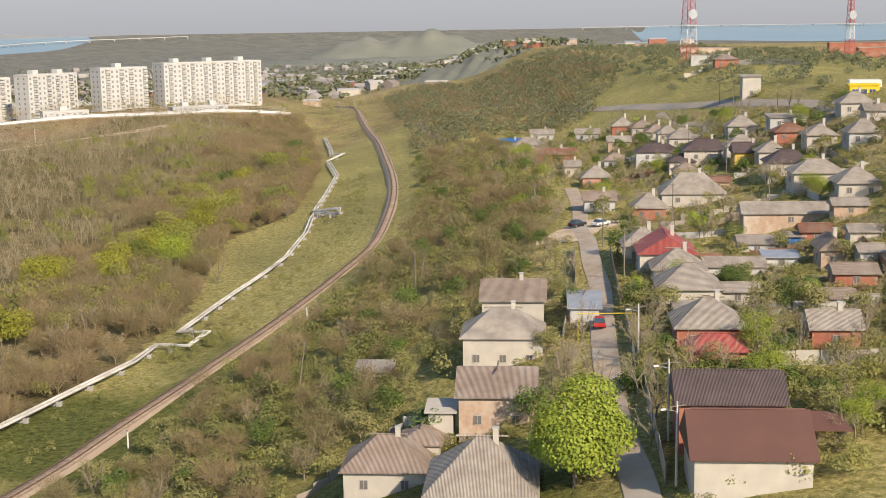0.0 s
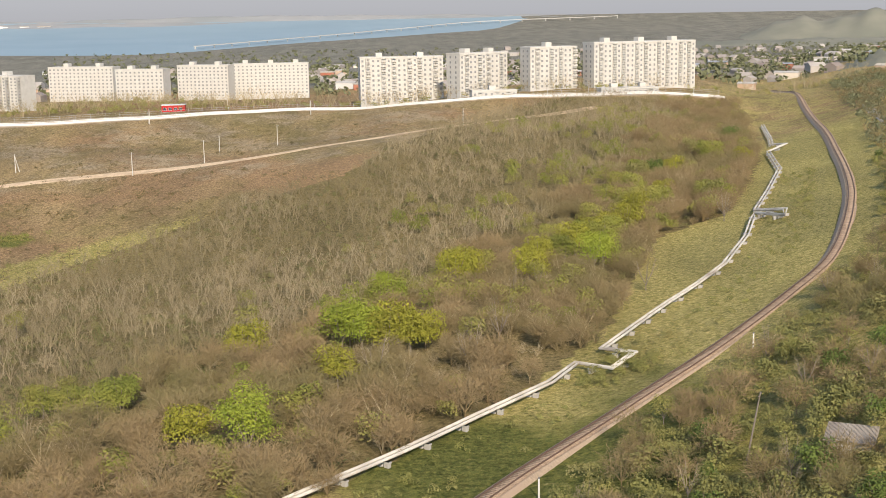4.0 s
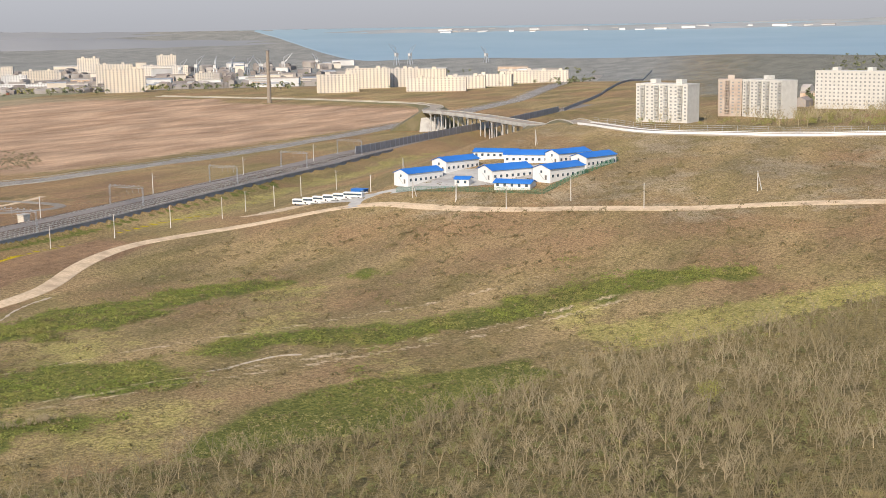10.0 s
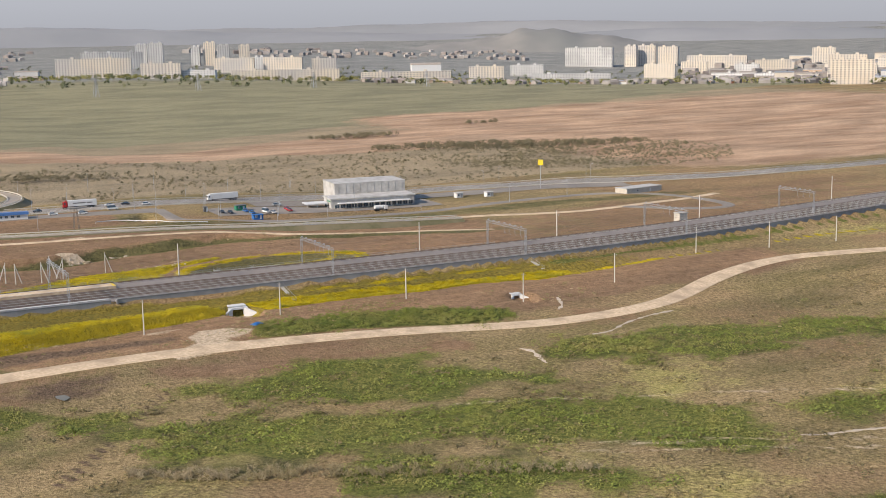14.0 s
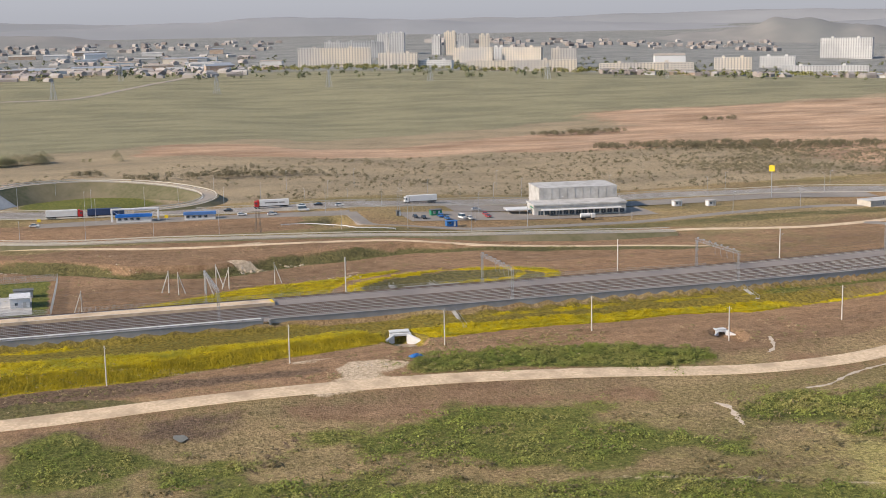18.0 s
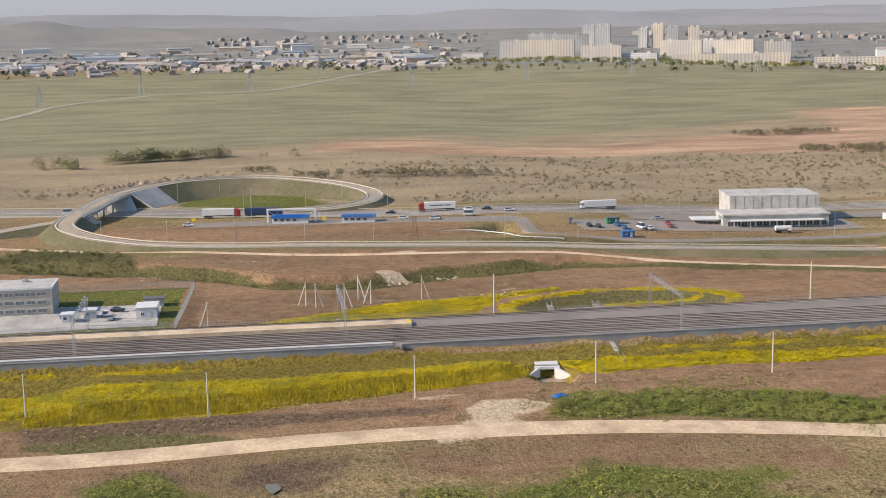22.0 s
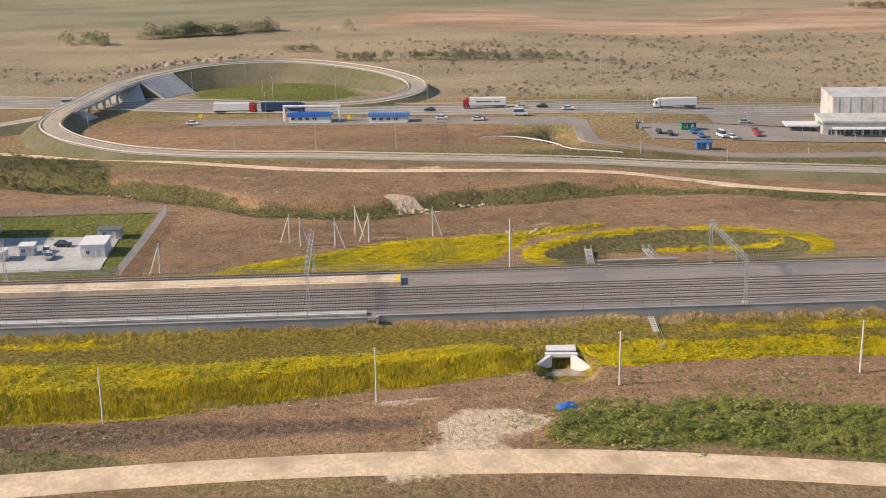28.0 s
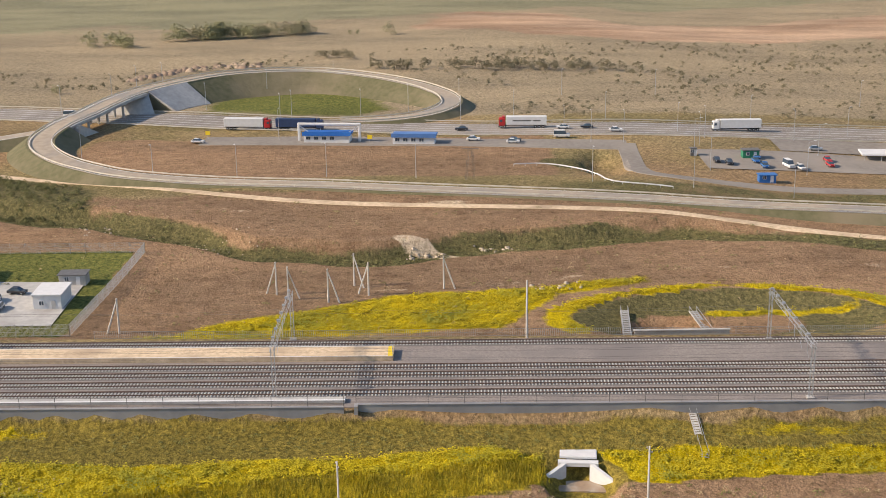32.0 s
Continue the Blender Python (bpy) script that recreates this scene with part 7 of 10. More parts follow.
# ---- workers' camp with blue roofs ----
def barrack(x, y, L, W, h, turn, label="white camp building with a bright blue pitched roof"):
    z, L, W = gz(x, y), L * 0.88, W * 0.84
    b = empty("camp_building", pose(x, y, z, 0, 0, turn), label, "building", "camp buildings")
    part("wall", boxes((-L / 2, -W / 2, -1.5, L / 2, W / 2, h)), PAINT_WHITE, b)
    rh = W * 0.17
    for sx in (-1, 1):
        bm = bmesh.new()
        v = [bm.verts.new((sx * L / 2, a, c)) for a, c in ((-W / 2, h + 0.004), (W / 2, h + 0.004), (0, h + rh))]
        w = [bm.verts.new((sx * (L / 2 - 0.2), a, c)) for a, c in ((-W / 2, h + 0.004), (W / 2, h + 0.004), (0, h + rh))]
        for q in ((v[0], v[1], v[2]), (w[2], w[1], w[0]), (v[0], w[0], w[1], v[1]), (v[1], w[1], w[2], v[2]), (v[2], w[2], w[0], v[0])):
            bm.faces.new(q)
        part("gable", bm, PAINT_WHITE, b)
    for sy in (-1, 1):
        bm = bmesh.new()
        o = 0.6
        v = [bm.verts.new(p) for p in ((-L / 2 - o, sy * (W / 2 + o), h - 0.05), (L / 2 + o, sy * (W / 2 + o), h - 0.05), (L / 2 + o, 0, h + rh + 0.15), (-L / 2 - o, 0, h + rh + 0.15),
                                       (-L / 2 - o, sy * (W / 2 + o), h + 0.1), (L / 2 + o, sy * (W / 2 + o), h + 0.1), (L / 2 + o, 0, h + rh + 0.3), (-L / 2 - o, 0, h + rh + 0.3))]
        for q in ((0, 1, 2, 3), (7, 6, 5, 4), (0, 4, 5, 1), (1, 5, 6, 2), (2, 6, 7, 3), (3, 7, 4, 0)):
            bm.faces.new([v[i] for i in q])
        part("roof_slope", bm, BLUE_ROOF, b)
    n = int(L / 3)
    windows_on(b, [((i + 0.5) * L / n - L / 2, -W / 2 - 0.06, 1.1, 0) for i in range(n)], 1.3, 1.3, bar=False)
    windows_on(b, [(-L / 2 - 0.06, 0, 3.0 if h > 4 else 1.2, -90)], 1.2, 1.2, bar=False)
    part("door", boxes((-L / 2 - 0.08, -W * 0.3, 0, -L / 2 - 0.004, -W * 0.3 + 1.2, 2.1)), STEEL_DARK, b)
    if h > 4:
        part("outside_stair", rods(((-L / 2 - 1, -W * 0.25, 0), (-L / 2 - 1, W * 0.05, 2.9), 0.12), ((-L / 2 - 1, W * 0.05, 2.9), (-L / 2 - 0.1, W * 0.05, 2.9), 0.12), sides=4), STEEL, b)


for q in ((-322, 655, 25, 13, 4.8, 70), (-316, 682, 25, 13, 4.8, 70), (-308, 712, 26, 10, 3.2, 10), (-284, 700, 26, 13, 4.0, 15), (-278, 662, 26, 15, 4.6, 60), (-264, 704, 24, 12, 4.6, 66), (-250, 662, 27, 13, 5.0, 72), (-246, 694, 25, 12, 4.8, 72),
          (-262, 640, 20, 9, 2.6, 5), (-292, 646, 8, 7, 3.0, 10)):
    barrack(*q)
mesh_fence([(-322, 634), (-243, 630), (-238, 706)], 2.4, "dark green sheet fence round the camp", "camp fences", PAINT_GREEN, 4.0, "camp_fence", 6)
tagged(ribbon("camp_yard", curve([(-330, 650), (-300, 660), (-262, 672)], 4), (22, 12, 0, -12, -20), (0.14, 0.14, 0.14, 0.14, 0.14), CONCRETE), "pale paved yard inside the camp", "paving", kind="structure")
tagged(ribbon("bus_park", curve([(-375, 634), (-352, 630), (-336, 628)], 4), (7, 3, 0, -4, -8), (0.16, 0.18, 0.18, 0.18, 0.16), CONCRETE), "pale bus park before the camp", "paving", kind="structure")


def bus(x, y, turn):
    b = empty("bus", pose(x, y, gz(x, y) + 0.2, 0, 0, turn), "white coach parked before the camp", "bus", "parked coaches")
    bd = part("body", boxes((-5, -1.2, 0.45, 5, 1.2, 3.0), bevel=0.15), PAINT_WHITE, b)
    part("window_band", boxes((-4.7, -1.215, 1.5, 4.7, 1.215, 2.4)), GLASS, bd)
    for wx in (-3.3, 3.3):
        for wy in (-1.05, 1.05):
            part("tyre", rods(((wx, wy - 0.15, 0.48), (wx, wy + 0.15, 0.48), 0.48), sides=10), RUBBER, b)


for i in range(6):
    bus(-371 + 5.6 * i, 625.5 + 0.6 * i, 8)
for i in range(7):
    copy_thing((W_CAR, D_CAR, S_CAR)[i % 3], pose(-374 + 5 * i, 636 + 0.5 * i, gz(-374 + 5 * i, 636) + 0.26, 0, 0, 60))
hut(-352, 640, 7, 5, 3, PAINT_BLUE, BLUE_ROOF, "blue-roofed shelter beside the bus park", "shelter")

# ---- village ----
def corrugated(base, seed=0.0):
    """Adds the ribs of wavy sheets to a roof material, with the ribs running down the slope."""
    m = base.copy()
    m.name = base.name + "_sheet"
    n, l = m.node_tree.nodes, m.node_tree.links
    p = n["Principled BSDF"]
    wv = n.new("ShaderNodeTexWave")
    wv.inputs["Scale"].default_value, wv.inputs["Distortion"].default_value = 2.2, 0.3
    l.new(n.new("ShaderNodeTexCoord").outputs["Object"], wv.inputs["Vector"])
    bp = n.new("ShaderNodeBump")
    bp.inputs["Strength"].default_value, bp.inputs["Distance"].default_value = 0.8, 0.08
    l.new(wv.outputs["Fac"], bp.inputs["Height"])
    l.new(bp.outputs["Normal"], p.inputs["Normal"])
    return m


SLATE_S, SLATE_BROWN_S, RUST_S = corrugated(SLATE), corrugated(SLATE_BROWN), corrugated(RUST)
ROOF_DARK = corrugated(mat("dark_roof", (0.13, 0.095, 0.09), (0.10, 0.075, 0.07), 0.5, 0.7, c=(0.16, 0.12, 0.11), coarse=0.2, spread=0.12))
TILE_S = corrugated(TILE_RED)
YELLOW_WALL = mat("ochre_wall", (0.62, 0.42, 0.10), (0.55, 0.36, 0.09), 0.6, 0.9)
PINK_WALL = mat("rose_plaster", (0.52, 0.27, 0.19), (0.45, 0.22, 0.16), 0.6, 0.9, c=(0.55, 0.35, 0.26), coarse=0.2)


def roof_solid(kind, W, D, h, rh, over=0.5):
    """A hip ('h'), cross-ridge gable ('g'), end-on gable ('f') or lean-to ('l') roof over a W by D house with its front on y = 0."""
    x0, x1, y0, y1 = -W / 2 - over, W / 2 + over, -over, D + over
    e = [(x0, y0, h), (x1, y0, h), (x1, y1, h), (x0, y1, h)]
    ym = (y0 + y1) / 2
    if kind == "h":
        if W >= D:
            i = (y1 - y0) * 0.45
            r = [(x0 + i, ym, h + rh), (x1 - i, ym, h + rh)]
            f = ((0, 1, 5, 4), (1, 2, 5), (2, 3, 4, 5), (3, 0, 4))
        else:
            i = (x1 - x0) * 0.45
            r = [(0, y0 + i, h + rh), (0, y1 - i, h + rh)]
            f = ((0, 1, 4), (1, 2, 5, 4), (2, 3, 5), (3, 0, 4, 5))
    elif kind == "f":
        r = [(0, y0, h + rh), (0, y1, h + rh)]
        f = ((0, 1, 4), (1, 2, 5, 4), (2, 3, 5), (3, 0, 4, 5))
    elif kind == "l":
        r = [(x0, y1, h + rh), (x1, y1, h + rh)]
        f = ((0, 1, 5, 4), (1, 2, 5), (2, 3, 4, 5), (3, 0, 4))
    else:
        r = [(x0, ym, h + rh), (x1, ym, h + rh)]
        f = ((0, 1, 5, 4), (1, 2, 5), (2, 3, 4, 5), (3, 0, 4))
    bm = bmesh.new()
    v = [bm.verts.new(p) for p in e + r]
    for q in f:
        bm.faces.new([v[i] for i in q])
    lowv = [bm.verts.new((p[0], p[1], p[2] - 0.14)) for p in e]
    for i in range(4):
        j = (i + 1) % 4
        bm.faces.new((lowv[i], lowv[j], v[j], v[i]))
    bm.faces.new(lowv[::-1])
    return bm


FOOT = []
HOUSE_GLASS = mat("dusty_house_glass", (0.13, 0.12, 0.11), (0.19, 0.175, 0.16), 0.6, 0.35)
WOOD_PALE = mat("worn_window_frame", (0.46, 0.42, 0.36), (0.38, 0.34, 0.29), 1.0, 0.8)


def house(x, y, W, D, h, kind, rh, wall, roof, label, turn=-27, chimney=True, wins=2, name="house", group="village houses"):
    FOOT.append((x + 0.45 * D * 0.5, y + 0.89 * D * 0.5, max(W, D) * 0.62))
    b = empty(name, pose(x, y, gz(x, y), 0, 0, turn), label, "house" if name == "house" else "shed", group)
    part("wall", boxes((-W / 2, 0, -2.0, W / 2, D, h - 0.15)), wall, b)
    part("roof", roof_solid(kind, W, D, h, rh), roof, b)
    if kind == "f":
        bm = bmesh.new()
        for yy in (0.0, D):
            v = [bm.verts.new(p) for p in ((-W / 2, yy - 0.01, h - 0.1), (W / 2, yy - 0.01, h - 0.1), (0, yy - 0.01, h + rh * 0.85), (-W / 2, yy + 0.01, h - 0.1), (W / 2, yy + 0.01, h - 0.1), (0, yy + 0.01, h + rh * 0.85))]
            for q in ((0, 1, 2), (5, 4, 3), (0, 3, 4, 1), (1, 4, 5, 2), (2, 5, 3, 0)):
                bm.faces.new([v[i] for i in q])
        part("gable", bm, wall, b)
    if kind in "hgf":
        yr = D / 2 if kind in "gh" and W >= D else D * 0.3
        ln = W * (0.25 if kind == "h" and W >= D else 0.5)
        if kind == "f" or W < D:
            part("ridge_cap", rods(((0, D * 0.25, h + rh + 0.03), (0, D * 0.75, h + rh + 0.03), 0.12), sides=5), roof, b)
        else:
            part("ridge_cap", rods(((-ln, D / 2, h + rh + 0.03), (ln, D / 2, h + rh + 0.03), 0.12), sides=5), roof, b)
    if chimney:
        c = part("chimney", boxes((W * 0.1, D * 0.5 - 0.3, h + rh * 0.4, W * 0.1 + 0.6, D * 0.5 + 0.3, h + rh + 0.9)), WHITE_WALL, b)
        part("chimney_cap", boxes((W * 0.1 - 0.08, D * 0.5 - 0.38, h + rh + 0.904, W * 0.1 + 0.68, D * 0.5 + 0.38, h + rh + 1.0)), GREY_WALL, c)
    if wins:
        windows_on(b, [((i + 0.5) * W / wins - W / 2, -0.06, 0.9, 0) for i in range(wins)], 0.85, 1.05, HOUSE_GLASS, WOOD_PALE)
        windows_on(b, [(-W / 2 - 0.06, D * 0.5, 0.9, -90)], 0.85, 1.05, HOUSE_GLASS, WOOD_PALE)
    return b


S, SB, RD, W_, G_ = SLATE_S, SLATE_BROWN_S, ROOF_DARK, WHITE_WALL, GREY_WALL
GREY_H = "house with pale walls and a grey weathered slate roof"
DARK_H = "white house with a dark brown metal roof"
RED_H = "red-brick house with a grey slate hip roof"
# the near row: long roofs one behind another
house(63.3, 137.7, 9.2, 9.5, 4.3, "g", 2.6, BRICK_TAN, SB, "tan brick house with a long brown slate roof", wins=2, chimney=False)
house(74.9, 160.7, 11.2, 9.0, 4.4, "h", 3.4, W_, S, "white house with a grey slate hip roof", wins=3)
house(83.3, 174.9, 9.4, 8.5, 5.0, "g", 2.6, W_, SB, "white house with a brown slate gable roof", wins=2)
house(57.4, 141.2, 3.0, 4.0, 4.6, "l", 0.4, W_, W_, "white flat-roofed annex with one window", wins=1, chimney=False, name="annex")
house(47.5, 134.4, 9.5, 8.0, 3.0, "h", 3.2, W_, SB, "whitewashed cottage with a brown slate hip roof", wins=2)
house(53.6, 138.5, 4.5, 5.0, 2.7, "h", 1.6, W_, SB, "white cottage wing with a brown slate roof", wins=1, chimney=False)
house(50.5, 114.0, 11.0, 11.0, 3.0, "h", 4.6, W_, S, "cottage with a large pale slate hip roof", wins=2)
house(69.7, 95.0, 10.8, 9.0, 3.6, "g", 3.4, WHITE_WALL, METAL_BROWN, "cream house with a large smooth brown metal roof", wins=0, chimney=False)
house(75.6, 107.0, 10.6, 7.0, 4.6, "g", 2.6, BRICK_RED, ROOF_DARK, "brick house with a ribbed dark brown roof", wins=0, chimney=False)
house(94.3, 138.3, 8.8, 8.5, 3.0, "h", 3.2, BRICK_RED, S, RED_H, wins=2)
house(90.8, 132.0, 7.0, 4.6, 2.0, "h", 1.7, BRICK_RED, TILE_S, "low red-brick annex with an orange tile roof", wins=0, chimney=False)
house(104.4, 158.6, 9.0, 9.0, 2.8, "h", 3.2, W_, S, GREY_H, wins=2, chimney=False)
house(111.8, 173.0, 8.0, 8.0, 2.6, "h", 2.8, G_, S, GREY_H, wins=2)
house(114.5, 181.0, 9.0, 10.0, 3.8, "f", 3.0, W_, TILE_S, "white house with a bright red tiled gable roof", wins=2)
house(118.0, 194.0, 7.0, 7.0, 3.0, "h", 2.8, W_, S, GREY_H)
house(107.4, 129.8, 6.1, 5.5, 2.8, "g", 2.0, BRICK_RED, S, "red-brick outbuilding with a slate roof", wins=1)
house(135.7, 165.3, 4.0, 6.0, 3.0, "f", 2.2, BRICK_TAN, SB, "small tan house with an end-on gable roof", wins=1)
SHED = "low weathered shed with a patched slate roof"
for x, y, w, d, h, k, rh, wall, roof, lab in (
        (144.8, 181, 5.1, 4.5, 2.2, "g", 1.2, BRICK_RED, RUST_S, "low shed with a rusty red sheet roof"), (141.5, 182.5, 2.7, 2.5, 2.4, "l", 0.4, PAINT_BLUE, S, "small blue-painted wooden garden shed"),
        (135.7, 185.5, 6.1, 5, 2.4, "g", 1.2, G_, S, SHED), (151.8, 197.3, 17.6, 6, 2.6, "g", 1.8, BRICK_TAN, S, "long low barn with a grey slate roof"), (122.7, 173.6, 9.4, 5, 2.2, "g", 1.2, G_, S, SHED),
        (131.9, 173.6, 5.3, 4, 2.2, "l", 0.5, G_, STEEL, SHED), (128.8, 151.6, 6.2, 5, 2.4, "g", 1.2, BRICK_RED, SB, SHED), (110.9, 156.1, 6, 4, 2.2, "g", 1.0, W_, S, SHED), (90.1, 164.6, 4.2, 6, 2.6, "l", 1.4, G_, STEEL, SHED),
        (63, 182.3, 5, 4.5, 2.2, "l", 0.6, G_, S, "half-ruined grey shed with a broken roof"), (169.8, 247.6, 5.3, 4, 2.4, "g", 1, BRICK_TAN, RUST_S, SHED), (138.3, 159.1, 4, 4, 2.2, "g", 1, G_, S, SHED), (99, 150, 4, 4, 2.2, "l", 0.5, G_, S, SHED),
        (119, 144, 5, 4, 2.2, "g", 1, G_, SB, SHED), (146, 170, 5, 4, 2.2, "g", 1, W_, S, SHED), (157, 187, 6, 4, 2.3, "g", 1.1, BRICK_TAN, S, SHED), (40, 120, 6, 4, 2.2, "g", 1, G_, RUST_S, SHED), (36, 127, 5, 3.5, 2.2, "l", 0.5, G_, SB, SHED)):
    house(x, y, w, d, h, k, rh, wall, roof, lab, chimney=False, wins=1 if w > 5 else 0, name="shed", group="village sheds")
for x, y, w, d, h, k, rh, wall, roof, lab in (
        (146.3, 238.4, 7.0, 7, 2.8, "h", 2.8, BRICK_RED, S, RED_H), (160.3, 242.8, 14, 10, 2.8, "h", 4.2, W_, S, "large house under a broad pale slate hip roof"), (145.1, 258.1, 7, 6, 2.6, "g", 1.8, G_, SB, GREY_H),
        (165.8, 297, 7, 7, 2.8, "h", 2.8, PINK_WALL, S, RED_H), (166.4, 195.8, 8, 8, 2.8, "h", 2.8, W_, S, GREY_H), (172.7, 215.6, 10.5, 8, 3, "h", 2.6, W_, S, GREY_H), (179, 233.6, 9.5, 8, 3, "h", 2.8, W_, RD, DARK_H),
        (186.8, 259, 7.5, 7, 3, "g", 2.2, YELLOW_WALL, RD, "ochre house with a dark hip roof"), (186, 249.1, 6.5, 7, 3, "h", 2.6, W_, S, GREY_H), (191.7, 268.9, 8, 7, 3, "h", 2.6, G_, S, GREY_H), (190.4, 282.4, 12, 8, 3, "h", 2.8, W_, RD, DARK_H),
        (184.1, 284.5, 6.5, 6, 2.6, "h", 1.8, W_, RD, DARK_H), (191.9, 308.7, 12, 7, 2.8, "h", 2.2, G_, RD, DARK_H), (202.3, 312.1, 8, 7, 2.8, "h", 2.6, W_, S, GREY_H), (210.1, 332.6, 6, 7, 2.6, "h", 2.6, W_, S, GREY_H),
        (213.5, 344.5, 6.2, 7, 2.6, "h", 2.6, W_, SB, GREY_H), (220.5, 364.4, 6.9, 7, 2.6, "h", 2.6, W_, SB, GREY_H), (222.1, 379.8, 6.9, 7, 3.4, "h", 3, BRICK_RED, S, RED_H), (209.6, 274.8, 9.1, 7, 3, "l", 0.6, G_, S, "grey flat-roofed house on the slope"),
        (206.6, 290.1, 7.8, 7, 2.8, "h", 2.6, G_, S, GREY_H), (200, 260.5, 7.9, 7, 2.6, "h", 2, BRICK_RED, RUST_S, "house with a rust-red roof"), (194.4, 242.3, 6.8, 7, 3, "h", 2.6, W_, S, GREY_H), (193.9, 226.9, 7.2, 7, 2.8, "h", 2.8, G_, S, GREY_H),
        (184.4, 355.2, 12.3, 7, 2.8, "g", 1.8, BRICK_RED, RUST_S, "long brick house with a rust-red roof"), (171.6, 320.9, 4.3, 6, 3, "g", 1.6, W_, S, "small whitewashed house with a slate roof"), (192.9, 392.2, 9.6, 7, 2.8, "h", 2.4, G_, S, GREY_H),
        (198.2, 416.2, 8.7, 5, 2.2, "l", 0.8, G_, PAINT_BLUE, "shed under a bright blue tarpaulin roof"), (205.9, 237.5, 5, 6, 3.4, "g", 1.6, W_, S, "small whitewashed house with a slate roof"), (185.3, 320.5, 6.5, 6, 2.6, "h", 2, G_, SB, GREY_H),
        (218.7, 398, 8, 6, 2.6, "g", 1.6, G_, S, GREY_H), (218.5, 432.4, 8.5, 6, 2.6, "g", 1.6, G_, S, GREY_H), (215, 255, 8, 7, 3, "h", 2.6, W_, S, GREY_H), (176, 270, 6, 6, 2.6, "h", 2, G_, SB, GREY_H), (207, 356, 7, 6, 2.6, "g", 1.6, BRICK_TAN, S, GREY_H)):
    house(x, y, w, d, h, k, rh, wall, roof, lab)

gb = empty("gazebo", pose(80.4, 99.0, gz(80.4, 99), 0, 0, -27), "open garden gazebo with a brown hip roof", "gazebo")
part("roof", roof_solid("h", 5.0, 4.0, 2.6, 1.2), METAL_BROWN, gb)
for ox, oy in ((-2.3, 0.1), (2.3, 0.1), (-2.3, 3.9), (2.3, 3.9)):
    part("post", rods(((ox, oy, 0), (ox, oy, 2.5), 0.08), sides=5), WOOD_OLD, gb)
part("bench", boxes((-1.8, 1.0, 0.4, 1.8, 1.5, 0.5), (-1.7, 1.1, 0, -1.6, 1.4, 0.4), (1.6, 1.1, 0, 1.7, 1.4, 0.4)), WOOD_OLD, gb)


# street, fences and poles
STREET = mat("worn_street", (0.49, 0.385, 0.275), (0.37, 0.285, 0.205), 0.5, 0.95, bump=0.03, c=(0.46, 0.40, 0.33), coarse=0.12)
road("village_street", [(40, 55), (54, 86), (63.8, 105), (71, 122), (79, 138), (91, 161), (102, 181), (112, 202), (122, 222), (130, 240), (142, 262), (160, 300)], 3.4, STREET, "worn grey village street with patched paving", lift=0.12)
road("upper_street", [(244, 392), (228, 359), (222, 330), (200, 300)], 3, STREET, "pale village street up the slope", lift=0.12)
road("hill_road", [(205, 260), (225, 279.5), (248, 385), (268, 508), (290, 620), (300, 800)], 5, CONCRETE_ROAD, "pale road along the hillside", lift=0.15)
road("lane", [(200, 476), (205, 505), (212, 526), (235, 600), (256, 660)], 4, CONCRETE, "narrow pale concrete lane", lift=0.15)
tagged(ribbon("turning_place", curve([(118, 228), (128, 236), (140, 244)], 3), (6, 3, 0, -3, -5), (0.1, 0.12, 0.13, 0.12, 0.1), DIRT_ROAD), "pale dusty turning place with parked cars", "paving", kind="structure")
for src, x, y, a in ((W_CAR, 133.5, 237, 20), (D_CAR, 130, 241, 20), (R_CAR, 90.5, 161, 62)):
    copy_thing(src, pose(x, y, gz(x, y) + 0.22, 0, 0, a))


def board_fence(points, h, material, label):
    f = empty("board_fence", None, label, "fence", "garden fences")
    for (ax, ay), (bx, by) in zip(points, points[1:]):
        L = math.hypot(bx - ax, by - ay)
        n = max(1, round(L / 3.0))
        ang = math.degrees(math.atan2(by - ay, bx - ax))
        for i in range(n):
            x, y = ax + (bx - ax) * i / n, ay + (by - ay) * i / n
            x2, y2 = ax + (bx - ax) * (i + 1) / n, ay + (by - ay) * (i + 1) / n
            z = min(gz(x, y), gz(x2, y2))
            p = part("panel", boxes((0.06, -0.03, -0.2, L / n - 0.06, 0.03, h)), material, f)
            p.matrix_basis = pose(x, y, z, 0, 0, ang)
            if i % 3 == 0:
                part("post", boxes((x - 0.06, y - 0.06, z - 0.3, x + 0.06, y + 0.06, z + h + 0.12)), STEEL_DARK, f)


rf = random.Random(5)
FENCES = (WHITE_WALL, GREY_WALL, WOOD_OLD, RUST, GREY_WALL, SLATE)
for i, (a, b) in enumerate((((66, 104), (81, 133)), ((84, 140), (96, 163)), ((98, 168), (118, 206)), ((60, 112), (70, 131)), ((84, 160), (96, 180)), ((100, 186), (116, 216)), ((96, 128), (112, 120)), ((112, 150), (126, 142)), ((118, 168), (140, 154)),
                            ((126, 190), (150, 176)), ((132, 214), (164, 198)), ((140, 224), (158, 216)), ((150, 232), (184, 214)), ((165, 262), (186, 248)), ((150, 275), (180, 258)), ((175, 300), (205, 284)), ((186, 330), (212, 318)), ((30, 140), (58, 156)),
                            ((58, 156), (66, 152)), ((34, 112), (44, 132)), ((120, 160), (132, 182)), ((134, 150), (150, 178)), ((165, 206), (176, 232)), ((182, 218), (196, 246)))):
    board_fence([a, b], rf.choice((1.4, 1.6, 1.9)), FENCES[i % 6], ("whitewashed", "grey sheet", "weathered board", "rusty sheet", "grey concrete", "slate panel")[i % 6] + " garden fence between the plots")


